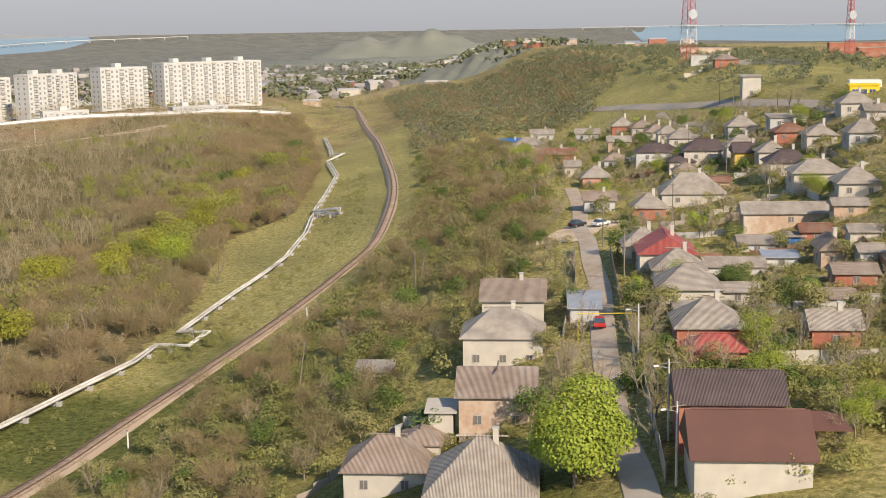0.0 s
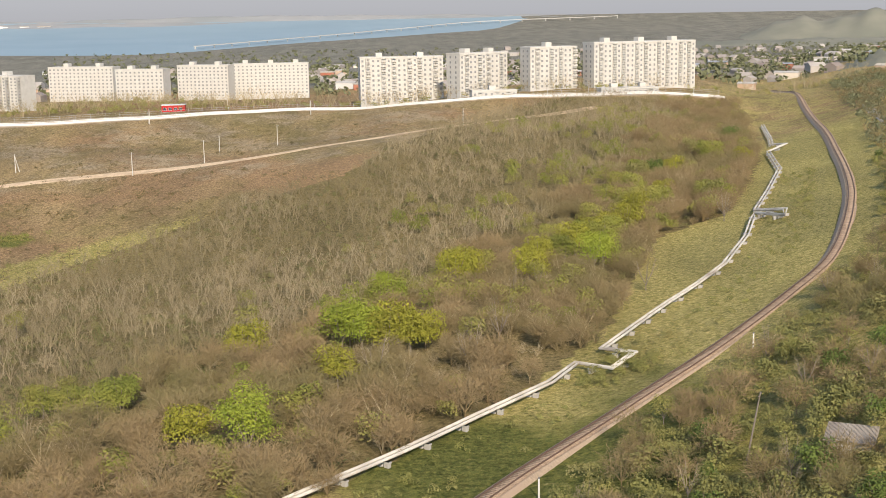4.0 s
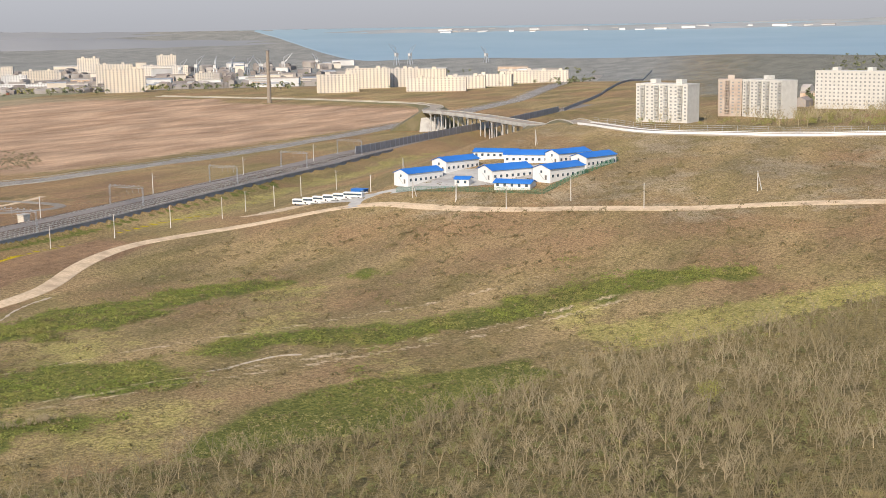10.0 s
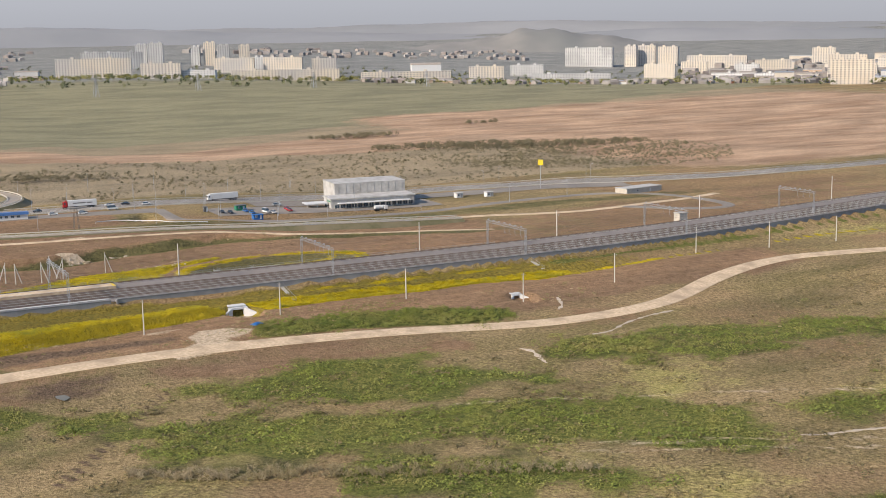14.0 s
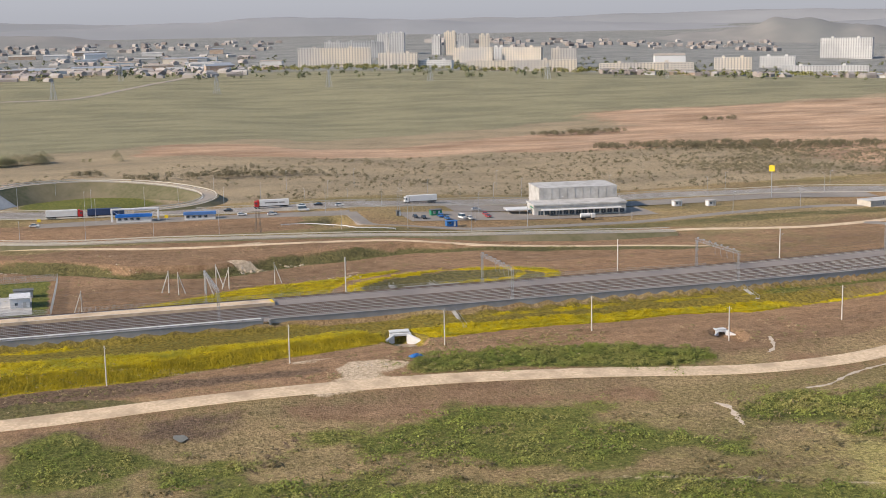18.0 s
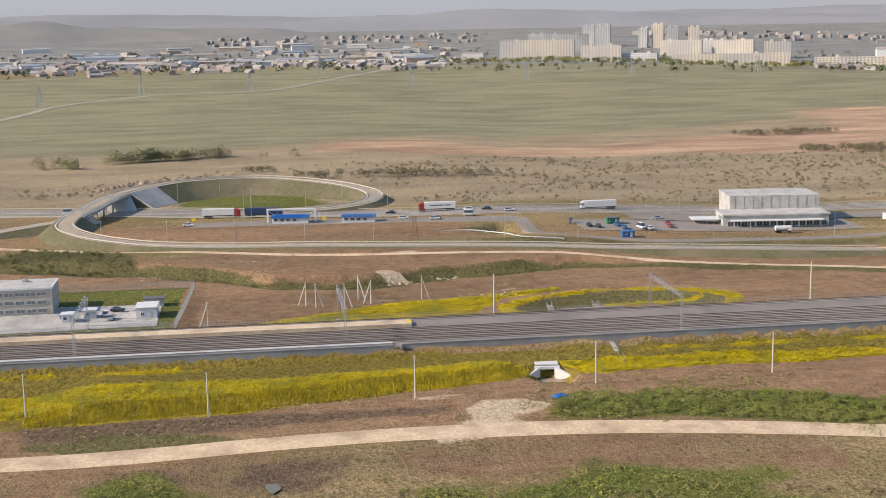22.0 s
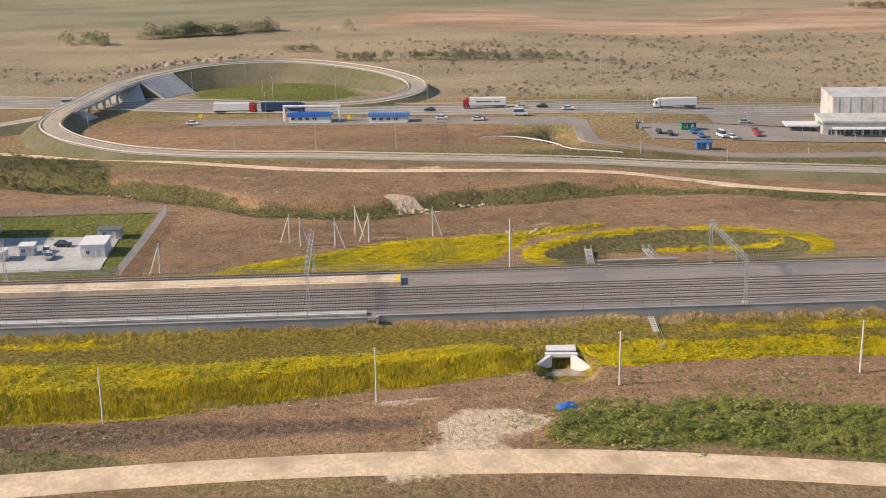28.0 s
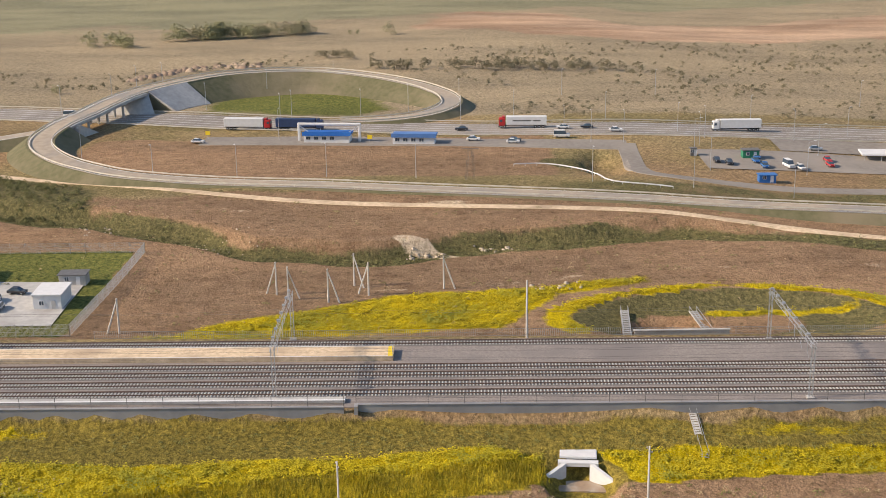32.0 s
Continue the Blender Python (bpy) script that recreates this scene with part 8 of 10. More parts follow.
def wooden_pole(x, y, h=9.0, lamp=False, lean=0.0, a=0):
    p = empty("village_pole", pose(x, y, gz(x, y), lean, 0, a), "weathered village power pole" + (" with a street lamp" if lamp else ""), "utility pole", "village poles")
    part("shaft", rods(((0, 0, -0.5), (0, 0, h), 0.14, 0.10), sides=6), WOOD_OLD if not lamp else POLE_CON, p)
    part("crossarm", boxes((-0.9, -0.05, h - 0.5, 0.9, 0.05, h - 0.4)), WOOD_OLD, p)
    if lamp:
        arm = part("lamp_arm", rods(((0, 0, h - 1), (-1.4, 0, h - 0.6), 0.035), sides=4), STEEL, p)
        part("lamp_head", boxes((-1.9, -0.13, h - 0.68, -1.3, 0.13, h - 0.52), bevel=0.03), PAINT_WHITE, arm)


for q in ((66.5, 103, 8.5, True), (72.5, 114, 9, True), (85, 141, 8, True), (107.5, 183, 9), (121, 214, 9), (146, 229, 9), (54.3, 194, 9.5, False, 9, 60), (89.8, 233, 8), (91, 234.2, 8, False, 12, 90), (132.5, 266.5, 8), (134.5, 267, 8, False, -14, 70), (146, 315, 8),
          (175, 330, 8), (196, 300, 8), (188, 240, 8), (206, 330, 8), (228, 390, 8), (165, 222, 8), (182, 262, 8), (232, 331, 9), (240, 350, 9), (243, 557, 9), (245, 559, 9, False, 12, 0), (200, 470, 8), (225, 300, 8)):
    wooden_pole(*q)
yl = empty("gas_pipe", None, "thin yellow gas pipe bridging the street on posts", "pipe")
part("pipe", rods(((85.5, 158.2, gz(85, 158) + 4.2), (93, 155.0, gz(85, 158) + 4.2), 0.06), ((85.5, 158.2, gz(85, 158)), (85.5, 158.2, gz(85, 158) + 4.2), 0.06), ((93, 155, gz(93, 155)), (93, 155, gz(85, 158) + 4.2), 0.06), sides=6), PAINT_YELLOW, yl)


# ---- hill with towers ----
RW_RED = mat("signal_red", (0.42, 0.10, 0.09), (0.36, 0.08, 0.07), 0.5, 0.7)


def radio_tower(x, y, h, w, base=0.0):
    t = empty("radio_tower", pose(x, y, gz(x, y) + base), "red and white lattice radio tower with a dish", "tower", "radio towers")
    n = 6
    for i in range(n):
        a, b = w * (1 - 0.12 * i), w * (1 - 0.12 * (i + 1))
        bm = bmesh.new()
        z0, z1 = h * i / n, h * (i + 1) / n
        for sx, sy in ((-1, -1), (1, -1), (1, 1), (-1, 1)):
            rod(bm, (sx * a / 2, sy * a / 2, z0), (sx * b / 2, sy * b / 2, z1), 0.16, sides=4)
        for sx, sy, tx, ty in ((-1, -1, 1, -1), (1, -1, 1, 1), (1, 1, -1, 1), (-1, 1, -1, -1)):
            for k in range(3):
                f0, f1 = k / 3, (k + 1) / 3
                p, q = a + (b - a) * f0, a + (b - a) * f1
                rod(bm, (sx * p / 2, sy * p / 2, z0 + (z1 - z0) * f0), (tx * q / 2, ty * q / 2, z0 + (z1 - z0) * f1), 0.08, sides=3)
                rod(bm, (tx * p / 2, ty * p / 2, z0 + (z1 - z0) * f0), (sx * q / 2, sy * q / 2, z0 + (z1 - z0) * f1), 0.08, sides=3)
        part("tower_section", bm, PAINT_WHITE if i % 3 == 1 else RW_RED, t)
    d = part("platform", boxes((-w * 0.7, -w * 0.7, h * 0.32, w * 0.7, w * 0.7, h * 0.32 + 0.25)), STEEL, t)
    part("dish", rods(((0, -w * 0.55, h * 0.42), (0, -w * 0.3, h * 0.42), 2.2, 1.2), sides=14), STEEL, t)


radio_tower(322, 494, 52, 6.0)
radio_tower(432, 520, 46, 3.4)
hut(440, 545, 34, 10, 5.5, BRICK_RED, SLATE_BROWN, "long red brick building on the ridge", "brick_building", -32)
hut(404, 480, 18, 9, 4.5, BRICK_RED, SLATE, "red brick building beside the second tower", "brick_building", -32)
hut(360, 560, 26, 9, 4.5, BRICK_TAN, SLATE_BROWN, "long tan brick building on the ridge", "brick_building", -25)
hut(313, 478, 16, 10, 4.5, GREY_WALL, SLATE, "grey transmitter building at the tower foot", "transmitter_building", -30)
house(298, 430, 9, 7, 3.2, "h", 1.6, BRICK_RED, SB, "brick hut with a slate roof on the hill", wins=2, name="house")
board_fence([(286, 442), (296, 440), (306, 420), (310, 400)], 2.2, WHITE_WALL, "long white wall below the tower")
house(243.5, 337.9, 5.6, 5, 6.5, "l", 0.4, WHITE_WALL, SLATE, "tall pale transformer house on the slope", wins=1, chimney=False, name="transformer_house")
yb = empty("yellow_store", pose(229, 275, gz(229, 275), 0, 0, -32), "bright yellow flat-roofed store", "store")
part("wall", boxes((0, 0, -1, 7.5, 6, 3.4)), PAINT_YELLOW, yb)
part("roof", boxes((-0.3, -0.3, 3.404, 7.8, 6.3, 3.8)), PAINT_YELLOW, yb)
part("rear_hall", boxes((0.8, 6.01, -1, 9, 12, 4.6)), PAINT_WHITE, yb)
windows_on(yb, [(1.4 + 2.2 * i, -0.06, 0.8, 0) for i in range(3)], 1.5, 1.6)

# ---- far town, works, port, hills ----
def polar(az, r):
    """A place seen from the middle of the path at a bearing (degrees left of north) and distance."""
    return -50 - r * math.sin(radians(az)), 150 + r * math.cos(radians(az))


TOWN_CREAM = mat("town_cream", (0.70, 0.61, 0.49), (0.60, 0.52, 0.42), 0.05, 0.9, c=(0.52, 0.48, 0.44), coarse=0.02, spread=0.14, object_space=False)
TOWN_GREY = mat("town_grey", (0.60, 0.585, 0.56), (0.53, 0.515, 0.495), 0.05, 0.9, c=(0.42, 0.41, 0.40), coarse=0.02, spread=0.14, object_space=False)
TOWN_GLASS = mat("town_window", (0.17, 0.17, 0.175), (0.24, 0.24, 0.235), 0.05, 0.5)


def town_block(az, r, L, H, turn=None, wall=TOWN_CREAM, depth=13, label="pale panel apartment block in the distant town"):
    x, y = polar(az, r)
    b = empty("town_block", pose(x, y, gz(x, y), 0, 0, az if turn is None else turn), label, "apartment block", "town blocks")
    part("wall", boxes((-L / 2, 0, -6, L / 2, depth, H)), wall, b)
    bm = boxes((-L / 2 + L * 0.2, depth * 0.3, H + 0.01, -L / 2 + L * 0.2 + 5, depth * 0.7, H + 3), (L * 0.2, depth * 0.3, H + 0.01, L * 0.2 + 5, depth * 0.7, H + 3))
    part("lift_house", bm, wall, b)
    fl, cols = max(2, round(H / 3)), max(3, round(L / 5))
    bm = bmesh.new()
    for f in range(fl):
        for c in range(cols):
            x0 = -L / 2 + (c + 0.28) * L / cols
            box(bm, x0, -0.12, f * H / fl + 0.9, x0 + L / cols * 0.42, 0.05, f * H / fl + 2.4)
    w = part("window_grid", bm, TOWN_GLASS, b)
    w["kind"] = "stuff"
    return b


rt = random.Random(11)
# the high row beyond the green plain, then the rows behind it and the quarter before the port
WEST_ROW = ((75.6, 2320, 128, 33, 0), (75.8, 2590, 34, 31, 1), (74.5, 2565, 83, 32, 1), (72.7, 2090, 62, 24, 0), (73.1, 2690, 30, 43, 1), (73.7, 2700, 23, 40, 1), (71.4, 2664, 17, 38, 1), (70.8, 2667, 23, 46, 0), (70.2, 2638, 23, 42, 1), (69.3, 2647, 21, 42, 0),
            (71.1, 2090, 54, 13, 1), (69.7, 2441, 74, 28, 0), (67.6, 2440, 74, 31, 0), (65.8, 2470, 46, 29, 0), (67.3, 1990, 164, 16, 0), (68.7, 2560, 22, 24, 1))
MID_ROW = ((62.0, 1990, 138, 16, 0), (58.6, 2290, 61, 28, 0), (56.9, 2500, 63, 22, 1), (54.9, 2290, 138, 17, 1), (54.3, 2800, 103, 41, 1), (52.5, 2800, 25, 44, 0), (51.8, 2820, 36, 44, 0), (50.9, 2810, 42, 41, 0), (51.1, 2340, 55, 31, 0),
           (48.8, 2700, 122, 28, 0), (47.2, 2320, 144, 15, 1), (49.7, 2580, 51, 23, 0), (47.5, 2560, 46, 18, 1), (46.4, 2600, 69, 24, 0), (44.4, 2740, 45, 39, 0), (43.3, 2330, 64, 45, 0), (42.4, 2390, 23, 24, 0))
for az, r, L, H, m in WEST_ROW + MID_ROW:
    town_block(az, r, L, H, az + rt.uniform(-16, 4), TOWN_GREY if m else TOWN_CREAM)
for az, r, L, H in ((42.8, 1830, 56, 33), (41.1, 2900, 42, 32), (41.2, 2700, 97, 22), (39.4, 2440, 33, 21), (33.3, 1652, 54, 24), (32.0, 1760, 60, 28), (30.8, 1790, 60, 26), (28.9, 1640, 78, 18), (29.6, 1850, 70, 24), (27.6, 1700, 54, 17), (26.4, 1760, 54, 17), (25.2, 1900, 56, 19), (23.8, 1950, 50, 18), (30.3, 1990, 60, 24)):
    town_block(az, r, L, H, az + rt.uniform(-14, 14), TOWN_CREAM, 13, "cream apartment block near the port")


def town_hall(az, r, L, D, H, m, label="long low works building with a pale roof"):
    x, y = polar(az, r)
    b = empty("works_building", pose(x, y, gz(x, y), 0, 0, az + rt.uniform(-15, 15)), label, "works building", "works buildings")
    part("wall", boxes((-L / 2, 0, -5, L / 2, D, H)), m, b)
    part("roof", roof_solid("g", L, D, H, D * 0.12, 0.4), rt.choice((SLATE, STEEL, GREY_WALL, WHITE_WALL)), b).location = (0, 0, 0)


for i in range(96):
    az = rt.choice((rt.uniform(78, 106), rt.uniform(24, 46), rt.uniform(80, 100)))
    town_hall(az, rt.uniform(2050, 2850) if az > 50 else rt.uniform(2050, 2750), rt.uniform(18, 80), rt.uniform(10, 24), rt.uniform(4, 10), rt.choice((TOWN_CREAM, TOWN_GREY, PAINT_WHITE, BRICK_TAN)))
for i in range(44):
    az = rt.uniform(42, 64)
    town_hall(az, rt.uniform(1900, 2080), rt.uniform(9, 18), rt.uniform(8, 11), rt.uniform(3, 5), rt.choice((TOWN_CREAM, TOWN_GREY, BRICK_TAN, BRICK_RED)), "small suburban house beyond the plain")
for i in range(120):
    az = rt.uniform(-30, 12)
    town_hall(az, rt.uniform(1050, 2300), rt.uniform(9, 18), rt.uniform(8, 11), rt.uniform(3, 6), rt.choice((TOWN_CREAM, TOWN_GREY, BRICK_TAN, BRICK_RED)), "small house in the distant suburb")
for i in range(34):
    az = rt.uniform(-40, -22)
    town_hall(az, rt.uniform(750, 1700), rt.uniform(9, 20), rt.uniform(8, 11), rt.uniform(3, 6), rt.choice((TOWN_CREAM, BRICK_TAN, BRICK_RED)), "small house on the far slope")
for i in range(46):
    az = rt.uniform(33, 47)
    town_hall(az, rt.uniform(2050, 3000), rt.uniform(16, 60), rt.uniform(10, 20), rt.uniform(5, 18), rt.choice((TOWN_CREAM, TOWN_GREY, TOWN_CREAM)), "pale building in the port quarter")
town_hall(61.3, 2480, 56, 30, 20, PAINT_WHITE, "white barrel-roofed hall in the town")

x, y = polar(36.4, 1475)
cs = empty("factory_chimney", pose(x, y, gz(x, y)), "tall dark factory chimney near the port", "chimney")
part("shaft", rods(((0, 0, -4), (0, 0, 60), 2.6, 1.7), sides=14), WOOD_OLD, cs)
part("rim", rods(((0, 0, 60.01), (0, 0, 61.5), 2.0, 1.9), sides=14), STEEL_DARK, cs)


def far_houses(az0, az1, r0, r1, n, size, h, wall, name, label):
    """Many small gabled houses, too far off to pick apart."""
    rg = np.random.default_rng(int(abs(az0) * 7 + r0))
    V, F = [], []
    for i in range(n):
        x, y = polar(rg.uniform(az0, az1), rg.uniform(r0, r1))
        L, D, H = rg.uniform(*size), rg.uniform(7, 12), rg.uniform(*h)
        a = rg.uniform(0, 3.14)
        z = gz(x, y)
        c, s_ = math.cos(a), math.sin(a)
        for u, v, w in ((-L, -D, -3), (L, -D, -3), (L, D, -3), (-L, D, -3), (-L, -D, H), (L, -D, H), (L, D, H), (-L, D, H), (-L, 0, H + 0.25 * D), (L, 0, H + 0.25 * D)):
            V.append((x + (u * c - v * s_) / 2, y + (u * s_ + v * c) / 2, z + w))
        k = 10 * i
        F += [(k, k + 1, k + 5), (k, k + 5, k + 4), (k + 2, k + 3, k + 7), (k + 2, k + 7, k + 6), (k + 1, k + 2, k + 6), (k + 1, k + 6, k + 5), (k + 3, k, k + 4), (k + 3, k + 4, k + 7),
              (k + 4, k + 5, k + 9), (k + 4, k + 9, k + 8), (k + 6, k + 7, k + 8), (k + 6, k + 8, k + 9), (k + 5, k + 6, k + 9), (k + 7, k + 4, k + 8)]
    me = fast_mesh(name, V, F, wall)
    me.shade_flat()
    return tagged(new(name, me), label, "houses", kind="stuff")


FAR_WALL = mat("far_house", (0.40, 0.37, 0.335), (0.29, 0.26, 0.24), 0.03, 0.9, c=(0.25, 0.205, 0.18), coarse=0.02, spread=0.45, object_space=False)
far_houses(-26, 12, 980, 2300, 420, (8, 15), (3, 6), FAR_WALL, "suburb_houses", "small pale houses of the distant suburb")
far_houses(-24, -6, 2200, 3000, 160, (9, 18), (3, 6), FAR_WALL, "far_suburb_houses", "small pale houses on the far rise")
far_houses(79, 101, 1780, 2700, 300, (8, 24), (2.5, 5), FAR_WALL, "works_sheds", "low sheds and houses of the works quarter")
far_houses(42, 64, 1900, 2040, 200, (8, 14), (3, 5), FAR_WALL, "plain_houses", "small houses at the edge of the plain")
far_houses(57, 72, 2950, 3400, 110, (9, 18), (3, 7), FAR_WALL, "hill_quarter_houses", "pale houses below the skyline hill")
far_houses(78, 90, 2850, 3200, 80, (9, 16), (3, 6), FAR_WALL, "ridge_houses", "pale houses on the far ridge")
far_houses(33, 50, 2150, 2900, 240, (12, 40), (4, 12), FAR_WALL, "port_houses", "low pale buildings of the port town")


def port_crane(az, r, h):
    x, y = polar(az, r)
    c = empty("port_crane", pose(x, y, gz(x, y), 0, 0, rt.uniform(0, 360)), "pale slewing dock crane with a raised jib", "crane", "dock cranes")
    part("portal", rods(((-5, -5, -3), (-2, -2, h * 0.45), 0.8), ((5, -5, -3), (2, -2, h * 0.45), 0.8), ((5, 5, -3), (2, 2, h * 0.45), 0.8), ((-5, 5, -3), (-2, 2, h * 0.45), 0.8), sides=4), STEEL, c)
    part("house", boxes((-4, -3, h * 0.45, 4, 3, h * 0.62)), TOWN_GREY, c)
    part("jib", rods(((2, 0, h * 0.55), (h * 0.55, 0, h * 1.1), 0.9, 0.4), ((0, 0, h * 0.62), (2, 0, h * 0.9), 0.6), ((2, 0, h * 0.9), (h * 0.55, 0, h * 1.1), 0.3), sides=4), STEEL, c)


for az, r, h in ((40.5, 2650, 34), (39.8, 2700, 38), (39.0, 2680, 36), (38.3, 2720, 34), (37.6, 2700, 36), (37.0, 2740, 32), (36.0, 2760, 36), (31.0, 2900, 44), (30.4, 2920, 40), (34.5, 2850, 30), (27.0, 2930, 34)):
    port_crane(az, r, h)
for az, r in ((25.9, 2400), (24.5, 2420), (25.2, 2460)):
    x, y = polar(az, r)
    tk = empty("storage_tank", pose(x, y, gz(x, y)), "white round storage tank near the shore", "tank", "storage tanks")
    part("shell", rods(((0, 0, -4), (0, 0, 16), 15), sides=20), PAINT_WHITE, tk)
    part("lid", rods(((0, 0, 16.01), (0, 0, 18.5), 15, 2), sides=20), WHITE_WALL, tk)


def hill(name, az0, az1, r, h, seed, depth=420, label="low skyline hill with distance haze in its colour", material=None):
    """A ridge on the skyline between two bearings."""
    rng = np.random.default_rng(seed)
    n, m = 60, 9
    A = np.linspace(az0, az1, n)
    ph = rng.uniform(0, 6, 4)
    t = np.linspace(0, 1, n)
    crest = h * np.sin(np.pi * t) ** 1.0 * (0.76 + 0.16 * np.sin(7 * t + ph[0]) + 0.09 * np.sin(17 * t + ph[1]) + 0.05 * np.sin(41 * t + ph[2]))
    V = []
    for i in range(n):
        for j in range(m):
            s = j / (m - 1)
            rr = r + (s - 0.5) * depth
            x, y = polar(A[i], rr)
            V.append((x, y, float(natural(x, y)) - 3 + crest[i] * math.sin(math.pi * s) ** 1.3 + 3 * math.sin(i * 0.9 + j * 2.1) * math.sin(math.pi * s)))
    F = [(i * m + j, i * m + j + 1, (i + 1) * m + j + 1, (i + 1) * m + j) for i in range(n - 1) for j in range(m - 1)]
    return tagged(new(name, mesh_from(name, V, F, material or HILL, True)), label, "hill", kind="structure")


# ridges and shores whose materials carry the haze as a grey tint
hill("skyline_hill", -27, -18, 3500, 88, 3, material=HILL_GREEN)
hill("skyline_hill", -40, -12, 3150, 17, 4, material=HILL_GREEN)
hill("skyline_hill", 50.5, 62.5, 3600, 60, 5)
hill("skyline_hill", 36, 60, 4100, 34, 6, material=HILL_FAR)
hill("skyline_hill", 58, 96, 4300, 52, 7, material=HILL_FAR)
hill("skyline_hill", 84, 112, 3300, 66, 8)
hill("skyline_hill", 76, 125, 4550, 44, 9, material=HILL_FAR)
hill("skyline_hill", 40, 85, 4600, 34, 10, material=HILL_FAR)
hill("far_shore", 2, 36, 4500, 16, 12, 300, "far shore across the strait, coloured pale by haze", SHORE)
hill("far_shore", -12, 20, 4700, 16, 13, 300, "far shore across the strait, coloured pale by haze", SHORE)
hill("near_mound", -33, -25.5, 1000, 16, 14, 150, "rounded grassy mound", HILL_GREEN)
for i in range(36):
    az = rt.uniform(12, 30)
    town_hall(az, rt.uniform(4380, 4480), rt.uniform(14, 50), 20, rt.uniform(3, 9), PAINT_WHITE, "pale building on the far shore")


def strait_bridge():
    b = empty("strait_bridge", None, "very long pale bridge across the strait", "bridge")
    for ends in (((6.0, 3240), (2.0, 3560), (-3.0, 4000), (-6.5, 4300), (-12.5, 4480)), ((-30, 4620), (-36, 4630), (-44, 4600))):
        l = curve([polar(az, r) for az, r in ends], 75)
        z = natural(l[:, 0], l[:, 1]) + 9
        sweep("deck", l, z, [(-5, -1.6), (5, -1.6), (5, 0.4), (-5, 0.4)], GREY_WALL, b)
        for (x, y), zz in zip(l, z):
            part("pier", boxes((x - 1.6, y - 1.6, zz - 11, x + 1.6, y + 1.6, zz - 1.6)), GREY_WALL, b)


strait_bridge()

# ---- trees and bushes ----
rng = np.random.default_rng(7)
BARE = [bare_tree(i, 6.2 + 0.5 * (i % 4), 4 + i % 2, 5, 4, 1.0, 0.82, False) for i in range(8)]
BARE_ALL = [join([w, f]) for w, f in BARE]
SHRUB = [leaf_cloud(40 + i, 190, lobes_for(40 + i, 1.5, 0.1, 1.6, 7), 0.125) for i in range(5)]
FARBUSH = [leaf_cloud(45 + i, 40, lobes_for(45 + i, 1.3, 0.2, 1.9, 5), 0.24) for i in range(4)]
FARTREE = [leaf_cloud(65 + i, 95, lobes_for(65 + i, 2.3, 0.2, 3.6, 7), 0.29) for i in range(5)]
SMALL = [leaf_cloud(50 + i, 80, lobes_for(50 + i, 1.4, 0.1, 1.3, 5), 0.19) for i in range(5)]
CROWNS = [dome_tree(180 + i, 2.9 + 0.3 * i, 5.0 + 0.45 * i, 620, w=0.034) for i in range(4)]
THICKET = [dome_tree(80 + i, 2.0 + 0.2 * i, 2.6 + 0.3 * i, 260, 0.0, 0.038) for i in range(4)]
SPRAY = [leaf_cloud(70 + i, 480, lobes_for(70 + i, 2.5, 0.7, 4.6, 9), 0.17) for i in range(4)]
LOW = [leaf_cloud(90 + i, 22, [(0, 0, 0.1, 0.6), (0.6, 0.3, 0.05, 0.5), (-0.5, 0.5, 0.05, 0.5)], 0.17, 1.3) for i in range(5)]
MOUND = [leaf_cloud(190 + i, 56, [(0, 0, 0.15, 0.85), (0.9, 0.4, 0.05, 0.65), (-0.8, 0.6, 0.1, 0.7), (0.1, -0.9, 0.05, 0.6)], 0.15, 0.9) for i in range(6)]
GRASSY = mat("scrub_leaf", (0.25, 0.28, 0.056), (0.15, 0.185, 0.04), 0.12, 0.85, c=(0.31, 0.275, 0.088), coarse=0.05, spread=0.42, object_space=False)
OLIVE = mat("olive_bush", (0.265, 0.255, 0.075), (0.17, 0.17, 0.052), 0.15, 0.85, c=(0.31, 0.27, 0.11), coarse=0.025, spread=0.25, object_space=False)
BROWNB = mat("reddish_twigs", (0.29, 0.215, 0.115), (0.20, 0.147, 0.077), 0.1, 0.95, c=(0.19, 0.165, 0.075), coarse=0.025, spread=0.2, object_space=False)
PALE_TWIG = mat("pale_twigs", (0.44, 0.36, 0.225), (0.31, 0.25, 0.155), 0.06, 0.95, c=(0.25, 0.205, 0.11), coarse=0.022, spread=0.35, object_space=False)
DARKB = mat("dark_scrub", (0.175, 0.17, 0.065), (0.115, 0.112, 0.045), 0.2, 0.9, c=(0.23, 0.21, 0.085), coarse=0.06, spread=0.3, object_space=False)
DARK_OLIVE = mat("dull_olive_leaf", (0.19, 0.185, 0.06), (0.125, 0.125, 0.042), 0.15, 0.85, c=(0.24, 0.21, 0.09), coarse=0.03, spread=0.3, object_space=False)
DULLB = mat("dull_bush", (0.215, 0.175, 0.08), (0.145, 0.125, 0.055), 0.2, 0.9, c=(0.26, 0.20, 0.10), coarse=0.06, spread=0.3, object_space=False)
DRYB = mat("dry_bush", (0.235, 0.20, 0.12), (0.165, 0.145, 0.085), 0.1, 0.9, spread=0.2, object_space=False)
SPRING_OLIVE = mat("spring_olive", (0.25, 0.265, 0.05), (0.16, 0.18, 0.036), 0.15, 0.8, c=(0.32, 0.285, 0.075), coarse=0.04, spread=0.25, object_space=False)
DULL_GREEN = mat("grey_green_leaf", (0.34, 0.325, 0.17), (0.25, 0.24, 0.12), 0.15, 0.9, c=(0.36, 0.32, 0.20), coarse=0.05, spread=0.25, object_space=False)
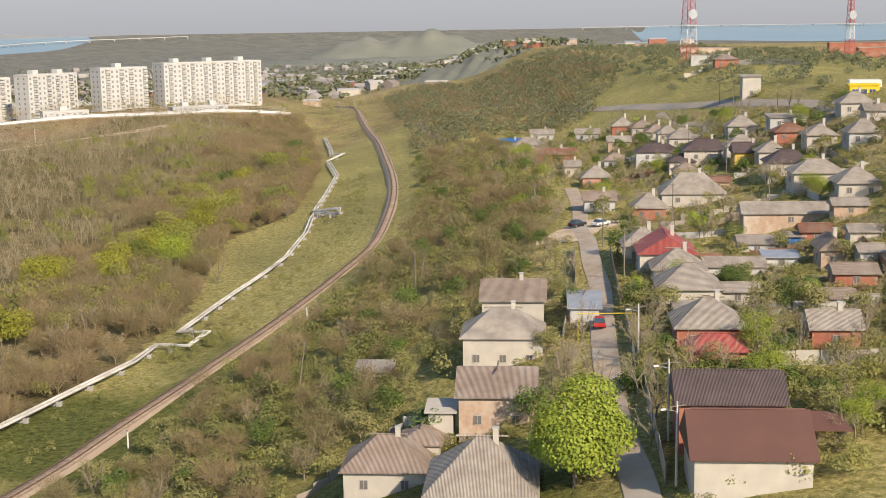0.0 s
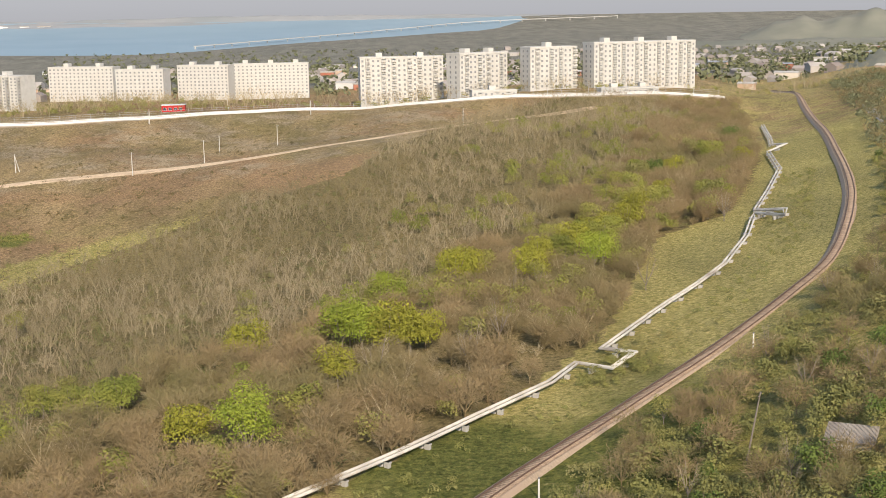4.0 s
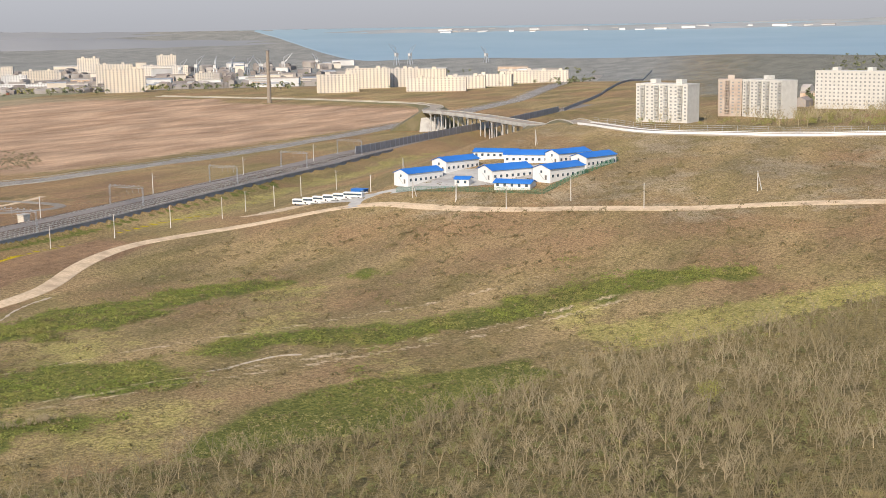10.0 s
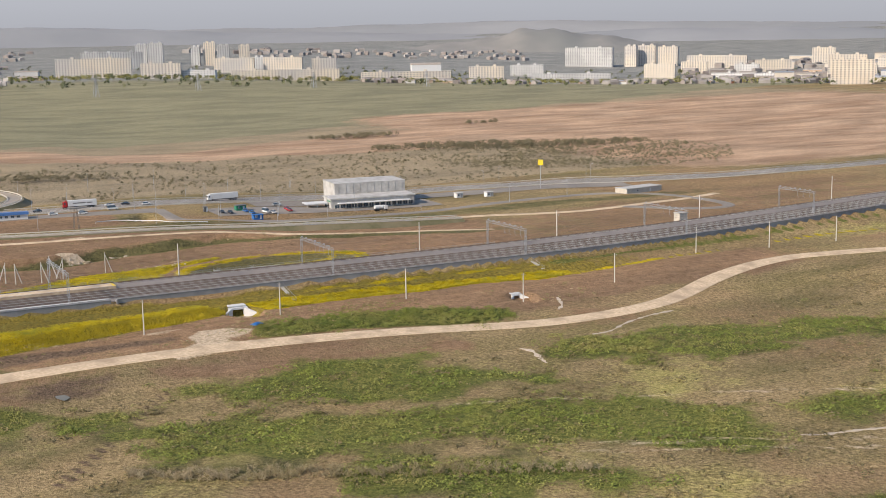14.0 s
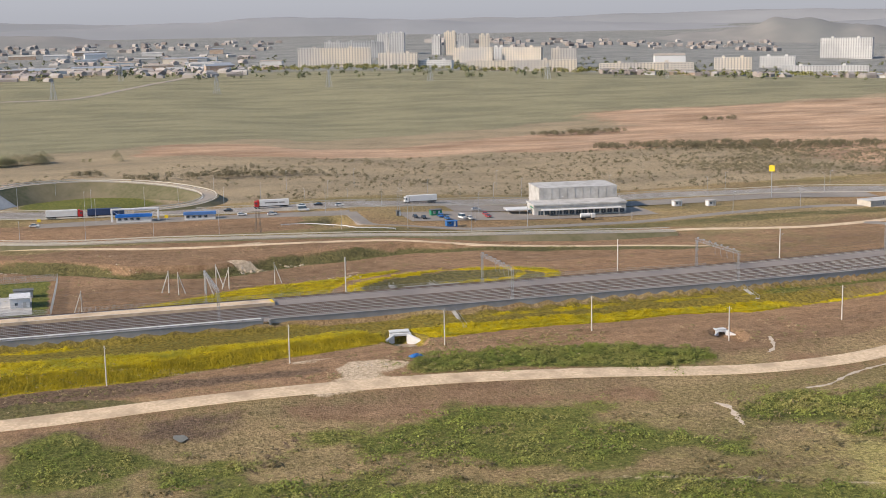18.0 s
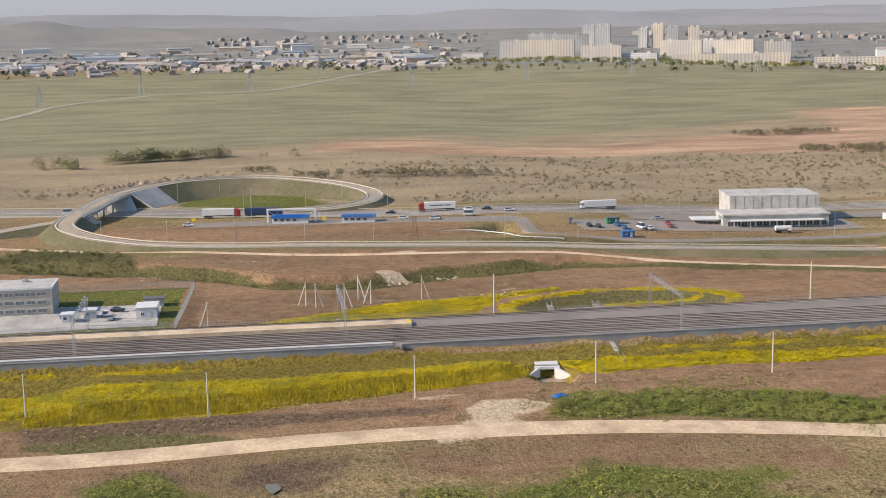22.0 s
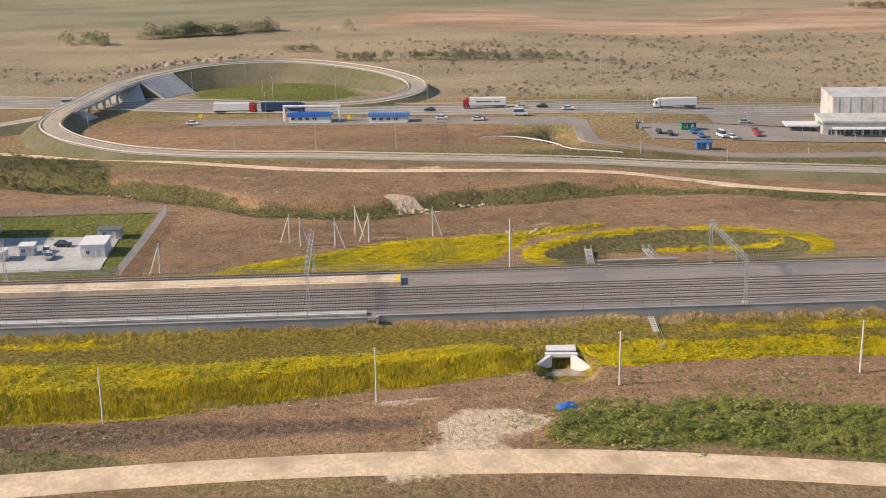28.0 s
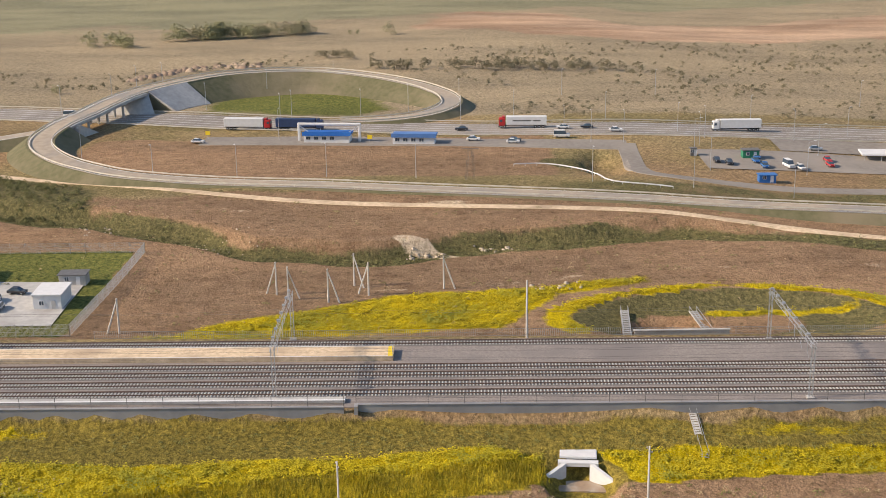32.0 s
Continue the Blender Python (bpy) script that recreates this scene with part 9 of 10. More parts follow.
SPOIL = mat("tipped_earth", (0.36, 0.26, 0.18), (0.24, 0.17, 0.12), 0.6, 0.95, c=(0.44, 0.34, 0.24), coarse=0.1, spread=0.2, object_space=False)
# leaf green greyed to carry the haze of distance
HAZED_LEAF = mat("far_foliage", (0.19, 0.195, 0.105), (0.13, 0.14, 0.075), 0.05, 0.9, spread=0.15, object_space=False)
STEM = mat("rape_stem", (0.48, 0.38, 0.03), (0.34, 0.275, 0.03), 0.3, 0.85, c=(0.62, 0.48, 0.015), coarse=0.15, spread=0.3, object_space=False)
FLOWER = mat("rape_bloom", (0.68, 0.52, 0.01), (0.50, 0.41, 0.02), 0.3, 0.8, c=(0.30, 0.30, 0.04), coarse=0.08, spread=0.2, object_space=False)


def clear(x, y, gap=0.0):
    return all((x - a) ** 2 + (y - b) ** 2 > (r + gap) ** 2 for a, b, r in FOOT)


def away(x, y, line, gap):
    return np.min(np.hypot(line[:, 0] - x, line[:, 1] - y)) > gap


def spots_in(poly, n, gap=0.0, keep=None):
    P = np.array(poly)
    out = []
    while len(out) < n:
        q = rng.uniform(P.min(0), P.max(0), (4 * n, 2))
        q = q[inside(q[:, 0], q[:, 1], poly)]
        for x, y in q:
            if (not gap or clear(x, y, gap)) and (keep is None or keep(x, y)):
                out.append((x, y, 1.0))
                if len(out) == n:
                    break
    return out


STREET_L = curve([(40, 55), (54, 86), (63.8, 105), (79, 138), (102, 181), (122, 222), (142, 262), (160, 300)], 3)
PIPE_L = curve([(-20, 190), (11, 223), (38, 254), (51, 272), (92, 335), (118, 398), (154, 482), (208, 671)], 3)
east = lambda x, y: x - 0.35 * (y - 230)
patchy = lambda x, y: wob(x, y, 0.045, 0.7) + 0.6 * wob(x, y, 0.12, 1.9)
wood_spots = spots_in(WOOD, 5000)
GREEN_SPOTS = ((1.5, 290, 1.7), (5.5, 286, 1.6), (3, 294, 1.4), (-13.4, 235, 1.5), (11.7, 330, 1.4), (64.6, 355, 1.6), (68, 362, 1.5), (-12, 227, 1.4))
SPRING_SPOTS = ((10.5, 284, 1.8), (15, 282.5, 1.7), (13, 290, 1.8), (18, 288, 1.4), (29, 350, 1.8), (33, 356, 1.6), (47, 346, 1.7), (51, 362, 1.7), (-18, 294, 1.6), (1, 264, 1.4), (-22.4, 236, 1.5), (-56.7, 243, 1.4), (64, 380, 1.7), (70, 392, 1.6), (84, 409, 1.7), (90, 425, 1.7))
BROAD_SPOTS = ((69, 388, 1.7), (73, 393, 1.6), (51, 367, 1.6), (30, 367, 1.7), (36, 362, 1.5), (97, 438, 1.7), (103, 444, 1.6), (120, 453, 1.4), (146, 544, 1.9), (12, 331, 1.7), (4, 300, 1.6), (-42.2, 266, 1.4), (-38.8, 269, 1.3), (-54, 274, 1.3), (-48, 270, 1.2), (60, 374, 1.5), (71.7, 384, 1.6), (78, 398, 1.5), (76, 418, 1.6), (60, 395, 1.4), (92, 440, 1.6), (100, 470, 1.6), (86, 450, 1.5), (108, 500, 1.6), (96, 480, 1.5))
rim_at = lambda x, y: float(np.interp(y, [230, 290, 350, 400, 500, 700], [-68, -55, -24, -10, 0, 4])) + 9 * patchy(x, y)
bare_sp = [s for s in wood_spots if east(s[0], s[1]) < rim_at(s[0], s[1])]
edge_sp = [s for s in wood_spots if east(s[0], s[1]) >= rim_at(s[0], s[1])]
edge_sp += [(x + dx, y + dy, 1.0) for (x, y, _), dx, dy in zip(edge_sp[::3], rng.normal(0, 3, len(edge_sp)), rng.normal(0, 3, len(edge_sp)))]
leafing = np.array(GREEN_SPOTS + SPRING_SPOTS + BROAD_SPOTS)
free = lambda q: np.min(np.hypot(leafing[:, 0] - q[0], leafing[:, 1] - q[1])) > 5.8
bare_sp, edge_sp = [q for q in bare_sp if free(q)], [q for q in edge_sp if free(q)]
stuff("bare_woodland", BARE_ALL, bare_sp, PALE_TWIG, rng, "dense woodland of slender leafless pale trees", "woodland", 0.6, 1.15)
stuff("round_crowns", CROWNS, [s for s in edge_sp if rng.random() < 0.62], BROWNB, rng, "round reddish brown leafless crowns at the wood's edge", "trees", 0.75, 1.35)
stuff("thicket", THICKET, [s for s in edge_sp if rng.random() < 0.5], BROWNB, rng, "reddish brown leafless thicket at the wood's edge", "thicket", 0.8, 1.35)
stuff("edge_trees", BARE_ALL, edge_sp[::4], PALE_TWIG, rng, "leafless trees standing in the thicket", "woodland", 0.6, 1.0)
under = spots_in(WOOD, 1500, keep=lambda x, y: patchy(x, y) > -0.6)
under += spots_in([(-200, 240), (-200, 285), (-150, 350), (-110, 400), (-40, 370), (-15, 290), (-40, 215), (-90, 200)], 1000)
stuff("undergrowth", SMALL, under, DARKB, rng, "olive green undergrowth between the bare trees", "undergrowth", 0.6, 1.2)
stuff("brushwood", [dome_tree(280 + i, 1.5, 2.0, 58, 0.0) for i in range(4)], spots_in(WOOD, 1500), PALE_TWIG, rng, "low leafless brushwood on the wood floor", "brushwood", 0.6, 1.3)
green = spots_in(WOOD, 340, keep=lambda x, y: (east(x, y) > -36 and patchy(x, y) > -0.1) or (east(x, y) > -75 and patchy(x, y) > 0.8))
stuff("leafing_trees", SPRAY, green[::2], SPRING_OLIVE, rng, "small trees in fresh olive green leaf", "trees", 0.8, 1.5)
stuff("greening_trees", SPRAY, green[1::2], LEAF_YELLOW, rng, "small trees in yellow-green young leaf", "trees", 0.8, 1.3)


def tree_kind(name, trunk, crown, bark, leaf):
    tm = fast_mesh("trunk", *trunk, bark)
    cm = fast_mesh("crown", *crown, leaf)
    return name, tm, cm


def plant(kind, x, y, s, label, group):
    name, tm, cm = kind
    t = empty(name, pose(x, y, gz(x, y), 0, 0, rng.uniform(0, 360)) @ Matrix.Scale(s, 4), label, "tree", group)
    shared("trunk", tm, None, t)
    shared("crown", cm, None, t)
    return t


def leafy(seed, r, h0, h1, n, size, leaf, name):
    w, f = bare_tree(seed, h1 * 0.85, 5, 3, 2, 0.7, 1.3)
    return tree_kind(name, w, join([leaf_cloud(seed, n, lobes_for(seed, r, h0, h1 - r * 0.3, 11), size), f]), BARK, leaf)


BIG_GREEN = leafy(201, 3.9, 0.2, 7.2, 20000, 0.10, LEAF_BRIGHT, "leafy_tree")
plant(BIG_GREEN, 60.6, 112.6, 1.7, "dense bright green round-crowned tree beside the street", "village trees")
KINDS = [leafy(210 + i, 2.4 + 0.2 * i, 1.2, 5.0 + 0.4 * i, (1500, 1300, 1300, 2600)[i], (0.14, 0.15, 0.15, 0.10)[i], (LEAF, OLIVE, LEAF, LEAF_BRIGHT)[i], "leafy_tree") for i in range(4)]
YELLOWING = leafy(216, 2.9, 0.7, 5.2, 2800, 0.105, LEAF_SPRING, "leafy_tree")
EDGE_TREE = leafy(218, 2.9, 0.4, 5.0, 3000, 0.105, SPRING_OLIVE, "leafy_tree")
BUDS = [leafy(220 + i, 2.5, 1.6, 5.6, 600, 0.14, (LEAF_YELLOW, OLIVE)[i], "budding_tree") for i in range(2)]
BK = []
for i in range(4):
    w, f = bare_tree(230 + i, 6.5, 6, 8, 6, 0.95, 1.1)
    BK.append(tree_kind("bare_tree", w, f, BARK, PALE_TWIG))
for x, y, s in GREEN_SPOTS:
    plant(KINDS[3], x, y, s * 1.2, "bright green tree among the bare thicket", "wood trees")
for x, y, s in SPRING_SPOTS:
    plant(YELLOWING, x, y, s * 1.2, "round tree in dense yellow-green young leaf", "wood trees")
for x, y, s in BROAD_SPOTS:
    plant(EDGE_TREE, x, y, s * 1.2, "broad green tree at the wood's edge", "wood trees")
for i, (x, y) in enumerate([(123.4, 511.5), (114.8, 504.0), (105.4, 492.1), (78.2, 401.8), (69.2, 391.4), (118.8, 443.2), (152.7, 522.1), (172.2, 606.9), (142.2, 556.6), (106.0, 458.0)]):
    plant((YELLOWING, KINDS[0], KINDS[1])[i % 3], x, y, 1.7, "broad olive green tree above the pipeline", "wood trees")
for x, y, s in ((-20, 320, 1.6), (26.6, 284, 1.4), (48, 340, 1.4), (-60, 262, 1.5), (-5, 290, 1.3), (36, 318, 1.3), (110, 415, 1.5), (20.5, 248, 1.0), (55, 334, 1.5), (-84, 373, 1.4), (-23, 354, 1.3)):
    plant(BUDS[0], x, y, s, "tree in thin yellowish young leaf", "wood trees")
for x, y, s in ((25, 267, 1.4), (112, 405, 1.3), (7.6, 262, 1.4), (33, 289, 1.4), (72, 330, 1.2), (40, 322, 1.3)):
    plant(BK[0], x, y, s, "spreading leafless tree at the wood's edge", "wood trees")
# village gardens
HEDGE = [(78.5, 133.5), (80.8, 131.8), (84.7, 129.6), (88.9, 128.0), (93.5, 126.0), (82.6, 127.8), (84.3, 125.6), (86.0, 123.5), (87.8, 121.6), (89.7, 119.9), (91.7, 118.4), (93.4, 121.6)]
SAPLINGS = [(82.9, 106.8), (89.0, 107.1), (94.9, 108.8), (95.0, 116.4), (101.1, 116.0), (68.0, 99.2), (69.7, 97.0), (72.0, 95.9), (74.2, 94.5), (76.8, 92.9), (78.7, 91.2)]
YARD_TREES = [(74.1, 140.3), (78.3, 142.2), (75.4, 134.0), (79.0, 148.9), (77.1, 146.4), (88.7, 145.9), (85.6, 139.2), (93.5, 151.0), (98.0, 160.3), (72.5, 132.0), (86.0, 158.0), (91.5, 170.0), (70.5, 114.3), (75.5, 121.4), (78.6, 130.2), (87.7, 146.9), (95.8, 162.0), (75.8, 143.8), (68.9, 133.6), (76.7, 162.5), (105.1, 208.0), (102.2, 193.7), (99.3, 205.6), (112.7, 189.0)]
GREEN_TREES = [(116.0, 145.2), (115.1, 164.3), (100.9, 140.0), (98.1, 128.9), (151.1, 208.7), (126.8, 179.6), (109.2, 260.4), (81.3, 215.4), (73.7, 215.6), (69.2, 189.0), (58.7, 163.0), (57.6, 177.1), (56.9, 143.8), (65.7, 133.1)]
VILLAGE = [(60, 98), (92, 92), (150, 140), (215, 225), (228, 300), (232, 400), (205, 430), (150, 330), (118, 245), (96, 190), (75, 150)]
vt = spots_in(VILLAGE, 330, 0.2, lambda x, y: away(x, y, STREET_L, 3.6))
for i, (x, y, _) in enumerate(vt):
    k = (KINDS + BUDS + BK)[int(rng.integers(0, 10))]
    plant(k, x, y, rng.uniform(0.6, 1.05), "leafless garden tree between the houses" if k[0] == "bare_tree" else "green garden tree between the houses", "village trees")
stuff("garden_bushes", SMALL, spots_in(VILLAGE, 900, 0.2, lambda x, y: away(x, y, STREET_L, 3.2)), OLIVE, rng, "olive green garden bushes", "bushes", 0.4, 1.15)
front = []
for a, b, r in FOOT:
    k = math.hypot(a + 50, b - 20)
    ux, uy = -(a + 50) / k, -(b - 20) / k
    for _ in range(int(5 + r)):
        o, w = r * rng.uniform(0.95, 1.35), rng.uniform(-1.1, 1.1) * r
        x, y = a + ux * o - uy * w, b + uy * o + ux * w
        if away(x, y, STREET_L, 3.0):
            front.append((x, y, 1.0))
stuff("front_bushes", SHRUB, front, OLIVE, rng, "olive green bushes round the houses", "bushes", 0.45, 1.0)
NEARV = [(72, 100), (100, 88), (140, 130), (120, 190), (84, 146)]
stuff("near_bushes", SHRUB, spots_in(NEARV, 420, 0.1, lambda x, y: away(x, y, STREET_L, 3.0)), OLIVE, rng, "dense olive green garden bushes", "bushes", 0.6, 1.3)
for x, y, _ in spots_in(NEARV, 46, 0.3, lambda x, y: away(x, y, STREET_L, 3.6)):
    k = (KINDS + BUDS + BK)[int(rng.integers(0, 10))]
    plant(k, x, y, rng.uniform(0.6, 0.95), "leafless garden tree between the houses" if k[0] == "bare_tree" else "green garden tree between the houses", "village trees")
stuff("garden_thicket", THICKET, spots_in(VILLAGE, 260, 0.6, lambda x, y: away(x, y, STREET_L, 4.5)), PALE_TWIG, rng, "tangled leafless garden shrubs", "bushes", 0.5, 0.9)
HEDGE_SP = [(x + rng.normal(0, 0.9), y + rng.normal(0, 0.9), 1.0) for x, y in HEDGE for _ in range(7)]
stuff("green_hedge", SHRUB, HEDGE_SP, LEAF, rng, "dense bright green hedge between the plots", "bushes", 0.8, 1.4)
stuff("garden_saplings", SPRAY, [(x + rng.normal(0, 1.2), y + rng.normal(0, 1.2), 1.0) for x, y in SAPLINGS for _ in range(2)], LEAF_YELLOW, rng, "yellowish budding garden shrubs", "bushes", 0.5, 0.8)
for x, y in YARD_TREES:
    plant(BK[int(rng.integers(0, 4))], x, y, rng.uniform(0.75, 1.05), "leafless garden tree beside the street", "village trees")
for x, y in GREEN_TREES:
    plant(KINDS[int(rng.integers(0, 3))], x, y, rng.uniform(0.75, 1.1), "round green garden tree", "village trees")
# belt between the branch line and the gardens
BELT = [(28, 200), (62, 240), (90, 268), (110, 300), (132, 350), (150, 400), (170, 440), (200, 430), (168, 345), (140, 275), (112, 225), (88, 185), (66, 165), (52, 155), (20, 140), (-10, 150)]
off_track = lambda x, y: away(x, y, tl, 10) and away(x, y, STREET_L, 4.5)
stuff("belt_thicket", CROWNS[:2], spots_in(BELT, 240, 1.0, off_track), BROWNB, rng, "brown leafless bushes beside the branch line", "thicket", 0.6, 1.15)
stuff("belt_bushes", SHRUB, spots_in(BELT, 1000, 0.5, lambda x, y: away(x, y, tl, 7.5) and away(x, y, STREET_L, 4)), OLIVE, rng, "green bushes beside the branch line", "bushes", 0.6, 1.35)
stuff("belt_saplings", SPRAY[:2], spots_in(BELT, 260, 0.8, off_track), DARK_OLIVE, rng, "small trees in dull olive leaf beside the branch line", "trees", 0.6, 1.15)
for x, y, _ in spots_in(BELT, 95, 1.2, off_track):
    k = (KINDS[:3] + BUDS + BK)[int(rng.integers(0, 9))]
    plant(k, x, y, rng.uniform(0.6, 1.05), "leafless tree beside the branch line" if k[0] == "bare_tree" else "green tree beside the branch line", "belt trees")
STRIP = [(0, 205), (30, 240), (50, 262), (92, 325), (118, 385), (150, 470), (160, 465), (128, 372), (100, 318), (72, 272), (45, 240), (10, 200)]
stuff("verge_bushes", SMALL, spots_in(STRIP, 230, keep=lambda x, y: away(x, y, tl, 4.5) and away(x, y, PIPE_L, 1.5)), OLIVE, rng, "low bushes between pipeline and track", "bushes", 0.35, 0.8)
stuff("loop_bushes", SHRUB, spots_in([(38, 254), (46, 249), (60, 262), (66, 282), (56, 278), (47, 262)], 60), OLIVE, rng, "green bushes overgrowing the pipe loop", "bushes", 0.6, 1.1)
SLOPE = [(175, 450), (215, 460), (240, 440), (330, 560), (420, 800), (330, 900), (290, 800), (235, 620)]
stuff("slope_thicket", [dome_tree(90 + i, 2.2, 3.0, 80, 0.0) for i in range(3)], spots_in(SLOPE, 620), BROWNB, rng, "dark leafless scrub on the far slope", "thicket", 1.0, 1.9)
stuff("slope_bushes", FARTREE, spots_in(SLOPE, 1500), HAZED_LEAF, rng, "green trees on the far slope", "trees", 0.7, 1.4)
RIDGE = [(240, 300), (300, 330), (420, 520), (520, 800), (420, 900), (330, 560), (262, 420)]
stuff("ridge_bushes", FARTREE, spots_in(RIDGE, 900), HAZED_LEAF, rng, "green trees on the hill", "trees", 0.6, 1.3)
ROW = [(-290, 800), (-240, 812), (-150, 830), (-20, 850), (60, 815), (150, 798), (250, 815), (330, 830), (330, 870), (160, 812), (60, 845), (-20, 900), (-150, 960), (-240, 825)]
stuff("block_poplars", BARE_ALL, spots_in(ROW, 420), PALE_TWIG, rng, "tall pale poplars before the apartment blocks", "trees", 0.9, 1.7)
stuff("block_bushes", FARTREE, spots_in(ROW, 320), OLIVE, rng, "green trees and bushes before the blocks", "trees", 0.6, 1.3)
SUBURB = [(300, 1150), (620, 1150), (1250, 2700), (1150, 3100), (850, 2950)]
stuff("suburb_trees", FARBUSH, spots_in(SUBURB, 1300), HAZED_LEAF, rng, "hazy green trees among the suburb's houses", "trees", 2.0, 4.5)
# steppe scrub
low = []
for poly in DRIFTS + (DITCH,):
    P = np.array(poly)
    q = rng.uniform(P.min(0) - 8, P.max(0) + 8, (int(np.prod(np.ptp(P, axis=0) + 16) * 0.26), 2))
    w = soft_poly(q[:, 0], q[:, 1], poly, 7) + 0.24 * patchy(q[:, 0], q[:, 1]) + 0.2 * wob(q[:, 0], q[:, 1], 0.33, 0.4)
    low += [(x, y, rng.choice((0.55, 0.8, 1.1, 1.9), p=(0.3, 0.35, 0.25, 0.1))) for (x, y), v in zip(q, w) if v > rng.uniform(0.32, 0.70)]
stuff("steppe_scrub", MOUND, low, GRASSY, rng, "low fresh green scrub in drifts on the steppe", "scrub", 0.55, 1.1)
stuff("ditch_bushes", SHRUB, spots_in(DITCH, 330), GRASSY, rng, "dense dark green bushes along the ditch", "bushes", 0.35, 0.95)
STEM_BANK = [(-283, 242), (-273, 256), (-262, 277), (-251, 292), (-240, 308), (-231, 326), (-226, 324), (-235, 305), (-246, 288), (-257, 272), (-268, 252), (-278, 240)]
stuff("bank_stems", [dome_tree(290 + i, 1.0, 1.7, 46, 0.0, 0.045) for i in range(4)], spots_in(STEM_BANK, 300), PALE_TWIG, rng, "grey leafless shrubs along the low bank", "bushes", 0.5, 1.0)
stuff("hollow_bushes", SMALL, spots_in(HOLLOW, 300), DARKB, rng, "dull grey-green bushes in the gully hollow", "bushes", 0.35, 0.9)
gy = rng.uniform(170, 420, 700)
stuff("gully_weeds", LOW, [(float(gully_x(y)) + rng.normal(0, 2.2), y, 1.0) for y in gy], DARKB, rng, "dull green weeds along the gully bed", "weeds", 0.5, 1.3)
stuff("pale_scrub", LOW, spots_in(DRIFT_PALE[1], 700) + spots_in(DRIFT_PALE[0], 500), OLIVE, rng, "olive scrub before the wood", "scrub", 0.5, 1.4)
STEPPE = [(-340, 200), (-330, 420), (-360, 560), (-250, 600), (-60, 620), (0, 560), (-140, 430), (-160, 350), (-220, 260)]
TUFT = [leaf_cloud(95 + i, 17, [(0, 0, 0.15, 0.5), (0.5, 0.2, 0.1, 0.4), (-0.4, 0.4, 0.1, 0.4)], 0.16, 1.0) for i in range(5)]
DRY_TUFT = mat("dry_grass", (0.47, 0.36, 0.20), (0.36, 0.27, 0.145), 0.2, 0.95, spread=0.25, object_space=False)
lines = lambda x, y: math.sin(0.42 * (x - 0.55 * y) + 1.5 * wob(x, y, 0.03)) + 0.9 * patchy(x, y)
stuff("steppe_bushes", TUFT, spots_in(STEPPE, 3400, keep=lambda x, y: lines(x, y) > rng.uniform(-0.9, 1.5)), DULLB, rng, "small dull bushes dotted over dry grass", "scrub", 0.5, 2.3)
stuff("dry_tufts", TUFT, spots_in(STEPPE, 900, keep=lambda x, y: lines(x, y) < rng.uniform(-0.9, 1.2)), DRY_TUFT, rng, "pale tufts of last year's dry grass", "grass", 0.4, 1.1)
NORTHF = [(-330, 640), (-380, 500), (-250, 560), (-60, 640), (100, 720), (100, 780), (-60, 780), (-200, 760)]
stuff("field_bushes", TUFT, spots_in(NORTHF, 1300), DULLB, rng, "small dull bushes on the upper field", "scrub", 0.8, 2.2)
PLAIN = [(-680, 300), (-675, 680), (-840, 800), (-900, 640), (-880, 500), (-860, 300), (-790, 130), (-830, 0), (-760, 60), (-700, 300)]
stuff("plain_scrub", FARBUSH, spots_in(PLAIN, 2200, keep=lambda x, y: math.hypot(x + 715, y - 235) > 78 and patchy(x, y) + 0.002 * (y - 300) > rng.uniform(-0.8, 1.2)), DRYB, rng, "scattered bushes on the dry plain", "scrub", 0.3, 1.25)
NORTH_SCRUB = [(-740, 580), (-805, 594), (-857, 686), (-836, 745), (-809, 808), (-768, 826), (-700, 770), (-675, 744), (-691, 642)]
stuff("north_scrub", FARBUSH, spots_in(NORTH_SCRUB, 1500, keep=lambda x, y: patchy(x, y) > rng.uniform(-1.4, 0.8)), DRYB, rng, "dense dry bushes beyond the terminal", "scrub", 0.5, 1.3)
COPSE = [(-830, 248, 18, 5, 75), (-1012, 630, 42, 12, 88), (-1075, 790, 20, 7, 80), (-860, 690, 110, 22, 70), (-790, 320, 60, 8, 85)]
cs_ = []
for cx, cy, rx, ry, a in COPSE:
    for _ in range(int(rx * ry * 0.15)):
        t, q = rng.uniform(0, math.tau), math.sqrt(rng.random())
        u, v = rx * q * math.cos(t), ry * q * math.sin(t)
        cs_.append((cx + u * math.cos(radians(a)) - v * math.sin(radians(a)), cy + u * math.sin(radians(a)) + v * math.cos(radians(a)), 1.0))
ROW_TREES = [(a + (b - a) * f + rng.normal(0, 3), c + (e - c) * f + rng.normal(0, 1.5), 1.0) for a, b, c, e, k in ((-895, -908, 154, 197, 40), (-914, -925, 198, 226, 20), (-890, -876, 116, 142, 8)) for f in rng.random(k)]
ROW_TREES += [(-918, 267, 1.0), (-919, 250, 0.6), (-744, 139.6, 0.45), (-921, 246, 0.5)]
stuff("row_trees", [leaf_cloud(75 + i, 420, lobes_for(75 + i, 2.9, -1.2, 4.4, 10), 0.20) for i in range(4)], ROW_TREES, DULL_GREEN, rng, "tall grey-green trees in a row beyond the loop road", "trees", 1.0, 2.0)
hv = []
for _ in range(85):
    f, g = rng.random(), rng.random()
    hv.append((-771 - 40 * math.sin(f * 1.9) - 14 * g + 6 * f, 159 + 53 * f + 3 * g, rng.uniform(0.5, 1.2)))
